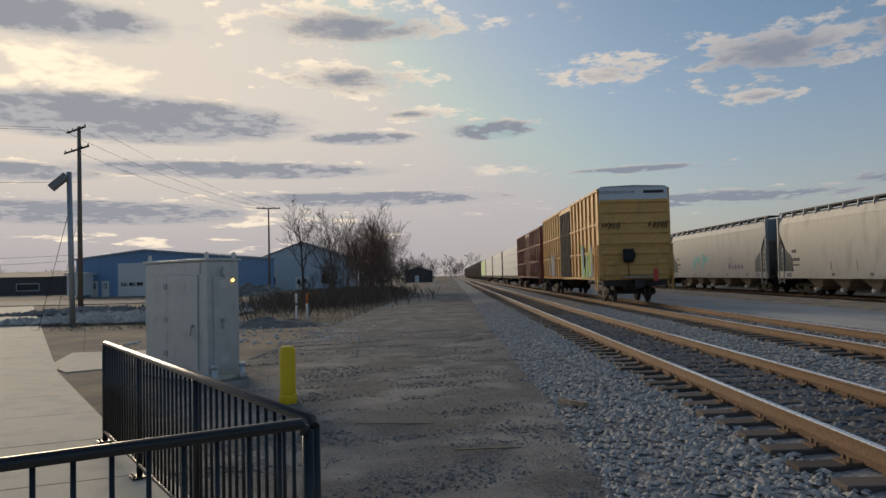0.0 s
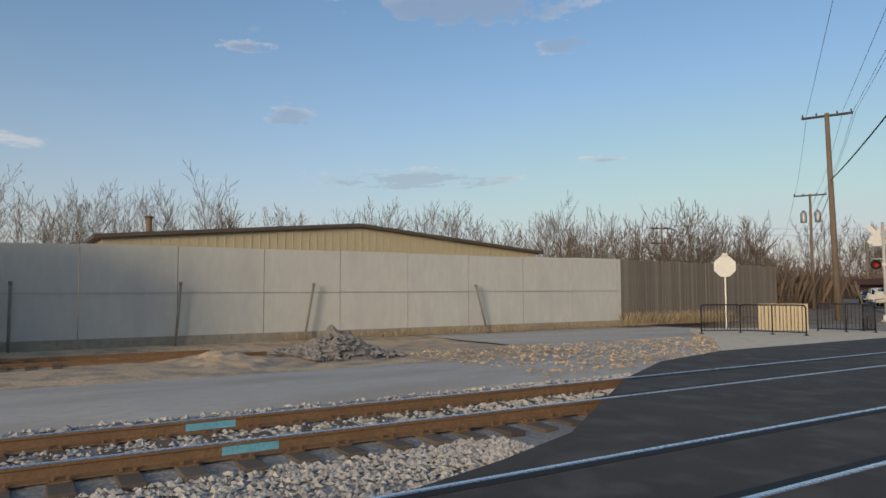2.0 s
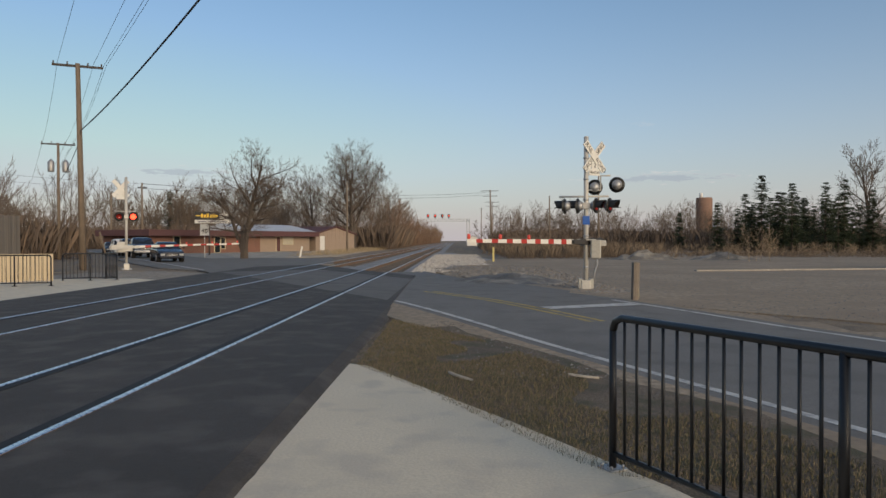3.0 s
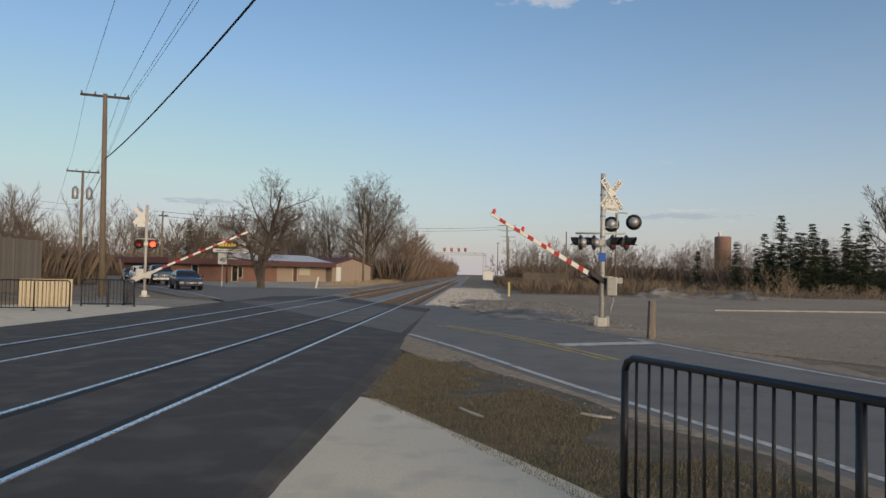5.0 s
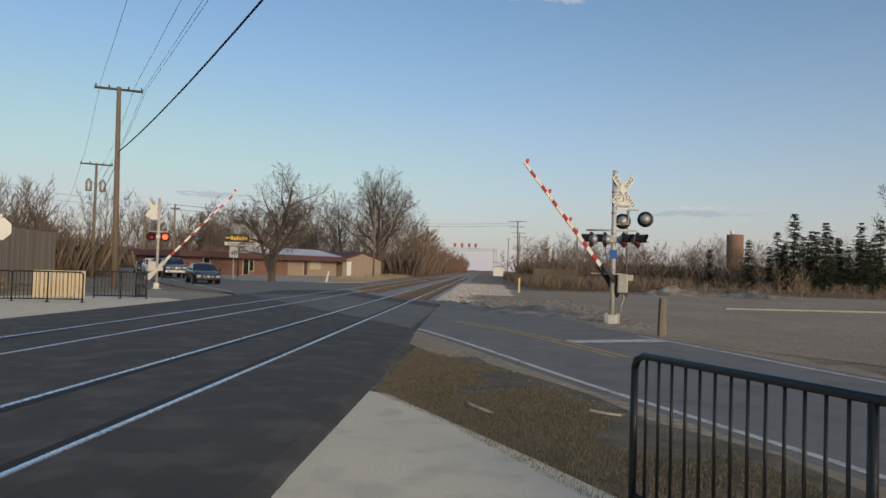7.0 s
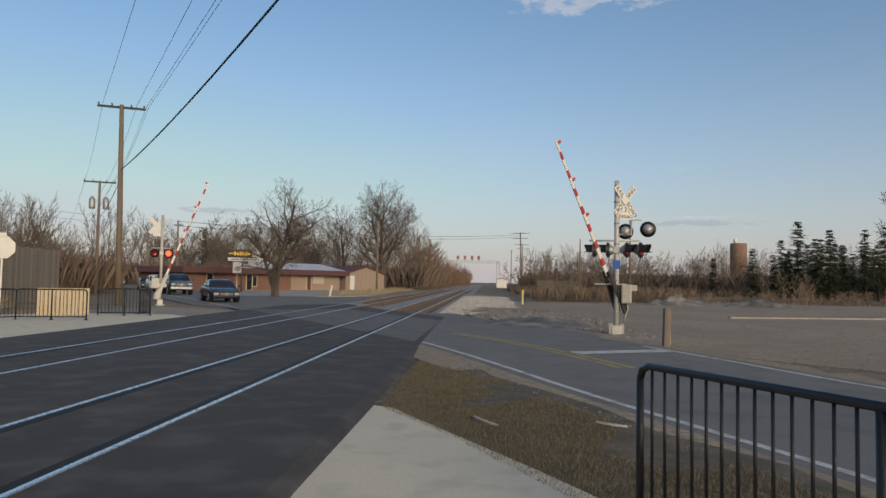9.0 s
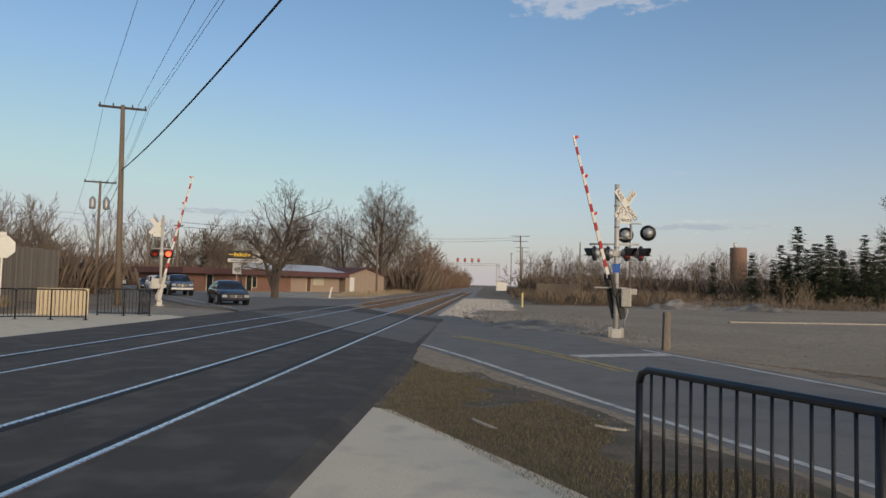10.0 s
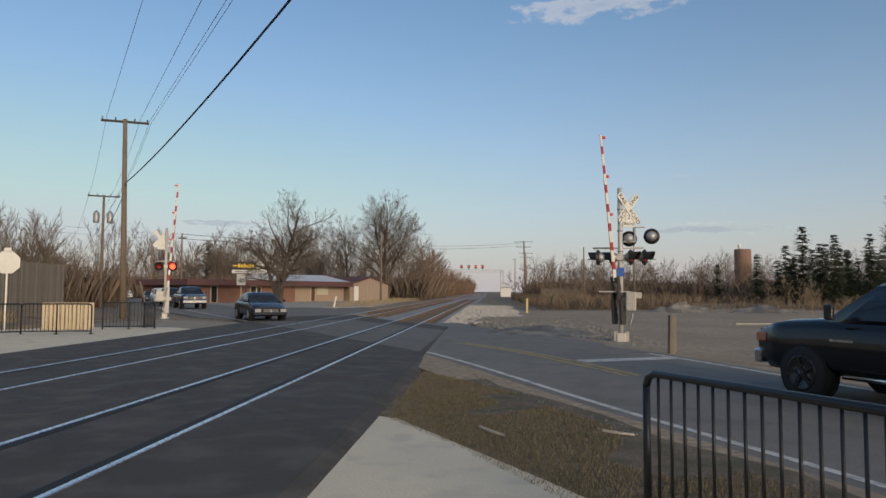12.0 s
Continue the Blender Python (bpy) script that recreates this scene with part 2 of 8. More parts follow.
STONE = piece_mat("ballast_stone", [(0.40, 0.375, 0.34), (0.68, 0.63, 0.56), (0.52, 0.49, 0.45), (0.80, 0.74, 0.66), (0.42, 0.38, 0.33)], per="island")
DARK_STONE = piece_mat("track_stone", [(0.22, 0.21, 0.2), (0.36, 0.34, 0.32), (0.28, 0.27, 0.26)], per="island")
BARK = mat("bark", (0.095, 0.076, 0.062), 0.95, vary=0.35, grain=20, coarse=2, bump=0.6)
TWIG = mat("twigs", (0.135, 0.105, 0.082), 0.95, vary=0.3, grain=6, coarse=0.4, bump=0)
TWIG_RED = mat("red_twigs", (0.185, 0.12, 0.082), 0.95, vary=0.3, grain=6, coarse=0.3, bump=0)
DRY_GRASS = piece_mat("dry_grass", [(0.46, 0.36, 0.22), (0.34, 0.26, 0.16), (0.55, 0.44, 0.28)], per="island")
GREEN_GRASS = piece_mat("turf_blades", [(0.19, 0.15, 0.095), (0.33, 0.26, 0.17), (0.135, 0.135, 0.06), (0.085, 0.078, 0.045)], per="island")
NEEDLES = piece_mat("needles", [(0.045, 0.065, 0.035), (0.085, 0.11, 0.06), (0.06, 0.085, 0.045)], per="island")
WHITE = mat("white_paint", (0.72, 0.70, 0.66), 0.6, vary=0.08, grain=20, bump=0.1)
ROAD_WHITE = mat("road_white", (0.55, 0.54, 0.51), 0.8, vary=0.15, grain=20, bump=0.2, second=(0.25, 0.25, 0.25), amount=0.35)
ROAD_YELLOW = mat("road_yellow", (0.46, 0.34, 0.10), 0.8, vary=0.15, grain=20, bump=0.2, second=(0.2, 0.18, 0.13), amount=0.4)
RED_PAINT = mat("red_reflector", (0.42, 0.04, 0.03), 0.4, vary=0.1)
YELLOW = mat("bollard_yellow", (0.90, 0.58, 0.01), 0.42, vary=0.05, grain=10, bump=0.05)
DARK_GLASS = glassy("dark_glass")
TYRE = mat("tyre", (0.018, 0.018, 0.019), 0.85, vary=0.2)
CHROME = mat("chrome", (0.6, 0.6, 0.6), 0.15, 1.0, vary=0.03, bump=0)
WIRE = mat("wire", (0.02, 0.02, 0.022), 0.7, bump=0)

# ---------------------------------------------------------------- building helpers
def cuboid(bm, lo, hi, m=None, bevel=0.0):
    """A box between two corners, turned by m."""
    vs = [bm.verts.new((x, y, z)) for x in (lo[0], hi[0]) for y in (lo[1], hi[1]) for z in (lo[2], hi[2])]
    fs = [bm.faces.new([vs[i] for i in f]) for f in ((0, 1, 3, 2), (4, 6, 7, 5), (0, 4, 5, 1), (2, 3, 7, 6), (0, 2, 6, 4), (1, 5, 7, 3))]
    if bevel:
        es = list({e for f in fs for e in f.edges})
        r = bmesh.ops.bevel(bm, geom=es, offset=bevel, segments=2, affect="EDGES", profile=0.5)
        vs = list({v for f in r["faces"] for v in f.verts} | {v for v in vs if v.is_valid})
    if m is not None:
        bmesh.ops.transform(bm, matrix=m, verts=[v for v in vs if v.is_valid])
    return vs


def tube(bm, a, b, r0, r1=None, n=10, caps=True):
    """A round bar from a to b."""
    a, b = Vector(a), Vector(b)
    r1 = r0 if r1 is None else r1
    d = (b - a).normalized()
    u = d.orthogonal().normalized()
    w = d.cross(u)
    rings = []
    for p, r in ((a, r0), (b, r1)):
        rings.append([bm.verts.new(p + (u * math.cos(k * math.tau / n) + w * math.sin(k * math.tau / n)) * r) for k in range(n)])
    for k in range(n):
        f = bm.faces.new((rings[0][k], rings[0][(k + 1) % n], rings[1][(k + 1) % n], rings[1][k]))
        f.smooth = True
    if caps:
        bm.faces.new(rings[0][::-1])
        bm.faces.new(rings[1])
    return rings[0] + rings[1]


def pipe(bm, points, r, n=8):
    """One bent round bar through the points."""
    pts = [Vector(p) for p in points]
    rings, u = [], None
    for i, p in enumerate(pts):
        d = (pts[min(i + 1, len(pts) - 1)] - pts[max(i - 1, 0)]).normalized()
        u = d.orthogonal().normalized() if u is None else (u - d * u.dot(d)).normalized()
        w = d.cross(u)
        rings.append([bm.verts.new(p + (u * math.cos(k * math.tau / n) + w * math.sin(k * math.tau / n)) * r) for k in range(n)])
    for a, b in zip(rings[:-1], rings[1:]):
        for k in range(n):
            bm.faces.new((a[k], a[(k + 1) % n], b[(k + 1) % n], b[k])).smooth = True
    bm.faces.new(rings[0][::-1])
    bm.faces.new(rings[-1])


def lathe(bm, profile, centre=(0, 0, 0), axis="z", n=20):
    """A turned shape: profile of (radius, height) along the axis."""
    rings = []
    for r, h in profile:
        ring = []
        for k in range(n):
            c, s = math.cos(k * math.tau / n) * r, math.sin(k * math.tau / n) * r
            p = {"z": (c, s, h), "x": (h, c, s), "y": (s, h, c)}[axis]
            ring.append(bm.verts.new(Vector(p) + Vector(centre)))
        rings.append(ring)
    for p, q in zip(rings[:-1], rings[1:]):
        for k in range(n):
            bm.faces.new((p[k], p[(k + 1) % n], q[(k + 1) % n], q[k])).smooth = True
    for ring in (rings[0][::-1], rings[-1]):
        bm.faces.new(ring)


def prism(bm, outline, x0, x1, axis="x", m=None):
    """An outline of (a, b) drawn out between x0 and x1 along the axis."""
    place = {"x": lambda a, b, h: (h, a, b), "y": lambda a, b, h: (a, h, b), "z": lambda a, b, h: (a, b, h)}[axis]
    lo = [bm.verts.new(place(a, b, x0)) for a, b in outline]
    hi = [bm.verts.new(place(a, b, x1)) for a, b in outline]
    k = len(outline)
    for i in range(k):
        bm.faces.new((lo[i], lo[(i + 1) % k], hi[(i + 1) % k], hi[i]))
    bm.faces.new(lo[::-1])
    bm.faces.new(hi)
    if m is not None:
        bmesh.ops.transform(bm, matrix=m, verts=lo + hi)
    return lo + hi


def finish(bm, name, material):
    bmesh.ops.recalc_face_normals(bm, faces=bm.faces)
    me = bpy.data.meshes.new(name)
    bm.to_mesh(me)
    bm.free()
    for x in (material if isinstance(material, (list, tuple)) else [material]):
        me.materials.append(x)
    return me


def part(name, bm, material, parent, label=""):
    ob = new(name, finish(bm, name, material))
    ob.parent = parent
    return tagged(ob, label)


def thing(name, m, label, category, group="", kind=""):
    ob = new(name)
    ob.matrix_basis = m
    return tagged(ob, label, category, group, kind)


def solid(name, bm, material, label, category, group="", kind="", m=None):
    ob = new(name, finish(bm, name, material))
    if m is not None:
        ob.matrix_basis = m
    return tagged(ob, label, category, group, kind)


def raw(name, verts, faces, material):
    me = bpy.data.meshes.new(name)
    me.from_pydata([tuple(v) for v in verts], [], [tuple(f) for f in faces])
    me.materials.append(material)
    me.update()
    return me


def letters(text, size, m, material, parent, name="lettering", depth=0.004):
    c = bpy.data.curves.new(name, "FONT")
    c.body, c.size, c.extrude, c.align_x, c.align_y = text, size, depth, "CENTER", "CENTER"
    c.materials.append(material)
    ob = new(name, c)
    ob.parent, ob.matrix_basis = parent, m
    return ob


def smooth(a, b, v):
    s = min(1.0, max(0.0, (v - a) / (b - a)))
    return s * s * (3 - 2 * s)


def base_z(x, y):
    """Height of the natural ground: level with the rails at the crossing, lower beside the raised track north of it."""
    n = smooth(-3.0, 4.5, y)
    z = -0.11 - 0.33 * n * (1 - smooth(9.0, 11.0, x))
    z -= 0.10 * n * smooth(9.0, 11.0, x)
    return z + 0.03 * noise.noise((x * 0.35, y * 0.35, 0)) * smooth(6, 20, abs(x) + abs(y) * 0.3)


ROAD = [(-60.0, 42.0), (-28.0, 20.0), (-15.5, 8.5), (-10.2, 2.0), (-6.6, -5.0), (-4.6, -9.8), (-2.75, -14.1), (-0.7, -18.6), (9.9, -35.8),
        (20.5, -52.8), (31.1, -69.7), (63.0, -120.6), (170.0, -292.0), (330.0, -548.0)]


def near_road(x, y):
    """Distance from the road's middle line."""
    best = 1e9
    for a, b in zip(ROAD[:-1], ROAD[1:]):
        dx, dy = b[0] - a[0], b[1] - a[1]
        k = min(1.0, max(0.0, ((x - a[0]) * dx + (y - a[1]) * dy) / (dx * dx + dy * dy)))
        best = min(best, math.hypot(x - a[0] - k * dx, y - a[1] - k * dy))
    return best


def ground_z(x, y):
    """The same, sunk under the track bed."""
    if 10.4 <= x < 24.6 and y > -31:
        return -0.32
    if near_road(x, y) < 3.6 and x < 1.5:
        return -0.34
    return base_z(x, y) - (0.25 if 1.6 < x < 10.4 else 0.0) - (0.13 if -5 < x <= 1.6 and y < 210 else 0.0)

# ---------------------------------------------------------------- ground, road, crossing, tracks
RAILS = (3.13, 4.635, 7.23, 8.735)
NORTH_EDGE = [(1.42, -0.6), (3.4, -0.9), (4.6, -2.4), (5.1, -3.9), (5.7, -5.3), (8.7, -9.3), (10.4, -12.2), (11.4, -15.7)]
SOUTH_EDGE = [(11.6, -40.5), (8.6, -44.0), (5.0, -36.0), (1.7, -30.3)]



def road_at(s, off=0.0):
    """A point of the road's middle line, s metres along it from the crossing's near side, off metres towards the tracks' east side; and its heading."""
    pts = [Vector(p) for p in ROAD]
    base = 7
    k = base
    if s >= 0:
        while k < len(pts) - 2 and s > (pts[k + 1] - pts[k]).length:
            s -= (pts[k + 1] - pts[k]).length
            k += 1
    else:
        while s < 0 and k > 0:
            k -= 1
            s += (pts[k + 1] - pts[k]).length
    d = (pts[k + 1] - pts[k]).normalized()
    p = pts[k] + d * s + Vector((-d.y, d.x)) * off
    return p, math.degrees(math.atan2(-d.x, d.y))


def ribbon(name, s0, s1, o0, o1, z, material, label, category, step=2.0, thick=0.03):
    bm = bmesh.new()
    rows, s = [], s0
    while s <= s1 + 1e-6:
        h = z - 0.11 * smooth(1.0, 9.0, -s)
        rows.append([bm.verts.new((*road_at(s, o)[0], h)) for o in (o0, o1)] + [bm.verts.new((*road_at(s, o)[0], h - thick)) for o in (o0, o1)])
        s += step * (1 + max(0, s) / 40)
    for a, b in zip(rows[:-1], rows[1:]):
        for i, j in ((0, 1), (2, 0), (1, 3)):
            bm.faces.new((a[i], a[j], b[j], b[i]))
    return solid(name, bm, material, label, category, kind="structure")


def sheet(name, outline, z, material, label, category, thick=0.12, kind="structure"):
    bm = bmesh.new()
    prism(bm, outline, z - thick, z, "z")
    return solid(name, bm, material, label, category, kind=kind)


def spread(lo, hi, fine_lo, fine_hi, fine, factor=1.25):
    left, right, step = [fine_lo], [fine_hi], fine
    mid = list(np.arange(fine_lo + fine, fine_hi - fine / 2, fine))
    s = fine
    while left[-1] > lo:
        s *= factor
        left.append(left[-1] - s)
    s = fine
    while right[-1] < hi:
        s *= factor
        right.append(right[-1] + s)
    return left[::-1] + mid + right


gx, gy = spread(-2500, 2500, -14, 24, 0.55), spread(-2500, 2500, -40, 34, 0.7)
gv = [(x, y, ground_z(x, y)) for y in gy for x in gx]
nx = len(gx)
gf = [(j * nx + i, j * nx + i + 1, (j + 1) * nx + i + 1, (j + 1) * nx + i) for j in range(len(gy) - 1) for i in range(nx - 1)]
ground = new("ground", raw("ground", gv, gf, ground_mat()))
tagged(ground, "bare brown soil with gravel and dry grass", "ground", kind="structure")
for p in ground.data.polygons:
    p.use_smooth = True

# the asphalt of the crossing, the road on either side of it, their lines
sheet("crossing", NORTH_EDGE + [(11.5, -24.7)] + SOUTH_EDGE + [(1.42, -16.0)], -0.014, ASPHALT_NEW, "dark new asphalt round the rails of the crossing", "crossing", 0.2)
bm = bmesh.new()
lip = [(1.42 - 0.19 + 0.025 * noise.noise((0, 1.9 * k, 3)) + 0.02 * noise.noise((0, 7.3 * k, 5)), -16.0 + 0.14 * k) for k in range(111)]
rows = [[bm.verts.new((1.43, y, -0.0145)), bm.verts.new((x + 0.05, y, -0.062)), bm.verts.new((x, y, -0.10))] for x, y in lip]
for p, q in zip(rows[:-1], rows[1:]):
    for k in (0, 1):
        bm.faces.new((p[k], p[k + 1], q[k + 1], q[k]))
solid("asphalt_lip", bm, ASPHALT_NEW, "ragged sloped edge of the new asphalt", "crossing", kind="structure")
ribbon("road", -70, 330, -3.25, 2.85, -0.032, ASPHALT_OLD, "worn grey asphalt two-lane road crossing the tracks", "road")
ribbon("road_edge", -40, 1.5, 2.6, 3.6, -0.030, LOT, "pale dusty gravel shoulder along the road", "shoulder")
ribbon("edge_line", -40, 4.4, 2.28, 2.40, -0.027, ROAD_WHITE, "worn white edge line on the asphalt", "road marking", 1.0, 0.003)
ribbon("edge_line", -40, -1.4, -2.95, -2.83, -0.027, ROAD_WHITE, "worn white edge line on the asphalt", "road marking", 1.0, 0.003)
for off in (-0.16, 0.10):
    ribbon("centre_line", -5.4, 3.2, off, off + 0.11, -0.027, ROAD_YELLOW, "worn double yellow centre line", "road marking", 1.0, 0.003)
sheet("worn_lanes", [tuple(road_at(q, o)[0]) for q, o in ((0.4, 2.5), (10, 2.5), (19, 2.5), (19, -2.6), (14, -2.6), (8.6, -2.6))], -0.0105, mat("dusty_asphalt", (0.15, 0.14, 0.126), 0.85, vary=0.2, grain=40, coarse=0.4, bump=0.3, second=(0.095, 0.09, 0.085), amount=0.4), "dusty paler lanes worn across the crossing", "road", 0.002)
ribbon("stop_line", -3.3, -2.8, -2.75, -0.25, -0.026, ROAD_WHITE, "worn white stop line before the gate", "road marking", 0.25, 0.003)
ribbon("edge_line", 22, 200, 2.5, 2.62, -0.027, ROAD_WHITE, "worn white edge line on the asphalt", "road marking", 2.0, 0.003)

# concrete walk on the camera's side, in slabs
WALK_RIGHT = [(1.25, -8.85), (1.25, -5.6), (1.27, -3.2), (0.9, -0.4), (-0.62, 3.25), (-3.9, 7.75), (-8.4, 14.4), (-37.0, 60.7)]
WALK_LEFT = [(1.0, -8.72), (-0.62, -6.0), (-1.45, -4.5), (-2.95, -1.6), (-4.6, 2.0), (-7.2, 6.2), (-11.6, 13.0), (-41.8, 59.5)]
walkway = thing("walkway", pose(0, 0, 0), "pale concrete walkway slabs with tooled joints", "walkway", kind="structure")
rng = random.Random(5)
for (a, b), (c, d) in zip(zip(WALK_RIGHT[:-1], WALK_RIGHT[1:]), zip(WALK_LEFT[:-1], WALK_LEFT[1:])):
    a, b, c, d = (Vector(v) for v in (a, b, c, d))
    near = a.y < -4
    n = 1 if near else max(1, min(14, round((b - a).length / 2.2)))
    gap = 0.0 if near else 0.004
    for k in range(n):
        bm = bmesh.new()
        q = [a.lerp(b, (k + gap) / n), a.lerp(b, (k + 1 - gap) / n), c.lerp(d, (k + 1 - gap) / n), c.lerp(d, (k + gap) / n)]
        top = [bm.verts.new((*p, float(np.interp(p.y, [-4, 2, 8, 14, 60], [-0.075, -0.27, -0.285, -0.385, -0.40])) + (0 if near else rng.uniform(-0.003, 0.003)))) for p in q]
        low = [bm.verts.new((v.co.x, v.co.y, v.co.z - 0.15)) for v in top]
        bm.faces.new(top)
        for i in range(4):
            bm.faces.new((top[i], low[i], low[(i + 1) % 4], top[(i + 1) % 4]))
        part("slab", bm, CONCRETE, walkway)
sheet("cross_walk", [(-8.3, 14.5), (-6.6, 16.0), (-7.4, 19.0), (-10.4, 18.6), (-9.4, 15.8)], -0.415, CONCRETE, "pale concrete cross path to the cabinet", "walkway")
sheet("driveway", [(-19, 62), (-24, 70), (-60, 84), (-160, 110), (-160, 95), (-60, 66), (-38, 62)], -0.38, ASPHALT_OLD, "grey driveway in front of the workshops", "driveway", 0.06)
ribbon("road_edge", -40, 6.0, -5.2, -3.2, -0.045, LOT, "pale dusty gravel shoulder along the road", "shoulder")
sheet("road_apron", [(-1.0, -19.6), (-3.4, -20.3), (-3.62, -21.3), (-2.2, -25.1), (-0.4, -28.0), (1.5, -34.8), (3.2, -33.4), (1.65, -30.3), (1.5, -20.0)], -0.037, ASPHALT_OLD, "worn grey asphalt where the road widens at the crossing", "road", 0.25)
sheet("road_apron", [(11.2, -32.0), (12.9, -35.6), (16.4, -38.6), (22, -47), (28, -57), (16, -62.5), (10.6, -60), (8.0, -46), (10.9, -41.2)], -0.036, ASPHALT_OLD, "worn grey asphalt of the side turning beyond the tracks", "road", 0.25)
sheet("forecourt", [(28, -57), (16, -62.5), (11.6, -70), (13, -104), (22, -108), (38, -84)], -0.062, mat("forecourt", (0.42, 0.37, 0.30), 0.9, vary=0.15, grain=9, coarse=0.3, bump=0.2, second=(0.25, 0.21, 0.16), amount=0.45), "pale dusty concrete forecourt of the store", "forecourt", 0.15)
sheet("ballast_apron", [(2.6, -33.5), (2.6, -90), (0.4, -90), (-3.6, -55), (-2.6, -41), (0.9, -34.5)], -0.10, mat("ballast_bed", (0.30, 0.295, 0.29), 0.95, vary=0.5, grain=18, coarse=1.0, bump=1.0), "spilled grey ballast beside the track", "ballast", 0.2)
sheet("far_platform", [(11.55, -15.9), (11.6, -27.0), (13.0, -28.2), (17.5, -27.5), (19.0, -24.0), (14.6, -19.6)], -0.04, CONCRETE, "pale concrete landing beyond the tracks", "pavement", 0.15)

# gravel road between the running tracks and the siding, the siding's sandy bed, the lot, the verge
def strip(name, xs, zs, ys, material, label, category, rough=0.02, seed=0):
    verts, faces = [], []
    for y in ys:
        for x, z in zip(xs, zs):
            verts.append((x + 0.12 * noise.noise((x, y * 0.5, seed)), y, z + rough * noise.noise((x * 2.3, y * 1.7, seed + 5)) + rough * 0.6 * noise.noise((x * 7, y * 7, seed))))
    k = len(xs)
    for j in range(len(ys) - 1):
        for i in range(k - 1):
            faces.append((j * k + i, j * k + i + 1, (j + 1) * k + i + 1, (j + 1) * k + i))
    ob = new(name, raw(name, verts, faces, material))
    for p in ob.data.polygons:
        p.use_smooth = True
    return tagged(ob, label, category, kind="structure")


long_y = [-14.0 + 0.5 * k for k in range(180)] + [76 + 6.0 * k for k in range(90)]
strip("gravel_road", [10.2, 10.8, 11.6, 12.6, 13.6, 14.4, 15.0], [-0.24, -0.17, -0.15, -0.14, -0.15, -0.17, -0.26], [-27 + 0.5 * k for k in range(26)] + long_y, GRAVEL_ROAD, "pale dusty gravel service road beside the tracks", "gravel road")
strip("siding_bed", [14.3, 15.2, 16.4, 17.6, 18.4, 20, 21.8, 22.8, 24.2], [-0.24, -0.19, -0.16, -0.15, -0.24, -0.25, -0.25, -0.2, -0.18], long_y, SAND, "sandy gravel bed of the siding", "track bed", 0.03, 3)
strip("yard_edge", [14.3, 16, 19, 21, 23.9], [-0.24, -0.2, -0.22, -0.22, -0.19], [-27 + 0.5 * k for k in range(27)], GRAVEL_ROAD, "dusty gravel yard edge below the wall", "gravel road", 0.03, 6)
sheet("lot", [(-3.0, -20.4), (-4.6, -17.6), (-13.5, -7.0), (-60, 6), (-90, -60), (-60, -90), (-3.5, -60), (0.8, -36), (0.2, -29)], -0.075, LOT, "bare dusty gravel lot beside the crossing", "lot", 0.1)
sheet("verge", [(1.28, -8.45), (1.2, -14.2)] + [tuple(road_at(s, 3.0 + 0.15 * math.sin(s * 1.7))[0]) for s in (-4.5, -6, -7.5, -9, -10.5, -12, -13.5, -15.5, -17)] + [(-2.75, -1.7), (-0.8, -4.65), (0.3, -6.85)], -0.085, VERGE, "patchy thin turf beside the walkway", "verge", 0.1)
gravel_y = [1.5 + 0.35 * k for k in range(100)] + [37 + 3.0 * k for k in range(60)]
strip("gravel_shoulder", [-6.6, -5.4, -4.4, -3.4, -2.4, -1.6, -0.8, 0, 0.6, 1.1, 1.4], [-0.53, -0.47, -0.43, -0.41, -0.40, -0.39, -0.385, -0.38, -0.37, -0.365, -0.4], gravel_y, GRAVEL_DARK, "dark gravel maintenance track beside the ballast", "gravel", 0.03, 9)


# ballast of the two running tracks
def bed_z(x, y):
    prof = ((0.7, -0.47), (1.2, -0.37), (2.0, -0.25), (2.55, -0.235), (2.9, -0.195), (4.9, -0.195), (5.25, -0.235), (5.6, -0.22), (6.3, -0.22), (6.65, -0.235), (7.0, -0.195), (9.0, -0.195), (9.35, -0.235), (10.2, -0.22), (10.8, -0.34))
    return float(np.interp(x, [p[0] for p in prof], [p[1] for p in prof]))


def ballast(name, ys, edge):
    xs = [0.7, 1.0, 1.3, 1.7, 2.1, 2.5, 3.1, 3.9, 4.6, 5.2, 5.6, 6.0, 6.3, 6.7, 7.2, 8, 8.7, 9.3, 9.6, 10.2, 10.5, 10.8]
    verts, faces, k = [], [], len(xs)
    for y in ys:
        for x in xs:
            verts.append((x, y + edge(x), bed_z(x, y) + 0.03 * noise.noise((x * 3, y * 3, 1))))
    for j in range(len(ys) - 1):
        for i in range(k - 1):
            faces.append((j * k + i, j * k + i + 1, (j + 1) * k + i + 1, (j + 1) * k + i))
    return tagged(new(name, raw(name, verts, faces, mat("ballast_bed", (0.30, 0.295, 0.29), 0.95, vary=0.5, grain=18, coarse=1.0, bump=1.0))),
                  "grey crushed stone ballast of the tracks", "ballast", kind="structure")


def north_edge(x):
    return float(np.interp(x, [p[0] for p in NORTH_EDGE], [p[1] for p in NORTH_EDGE])) - 0.6


ballast("ballast", [0.0 + 0.4 * k for k in range(120)] + [48 + 6.0 * k for k in range(110)], north_edge)
ballast("ballast", [-600 + 8.0 * k for k in range(68)] + [-56 + 0.8 * k for k in range(26)], lambda x: float(np.interp(x, [1.7, 5, 8.6, 11.6], [5.0, 0.0, -7.5, -5.0])))


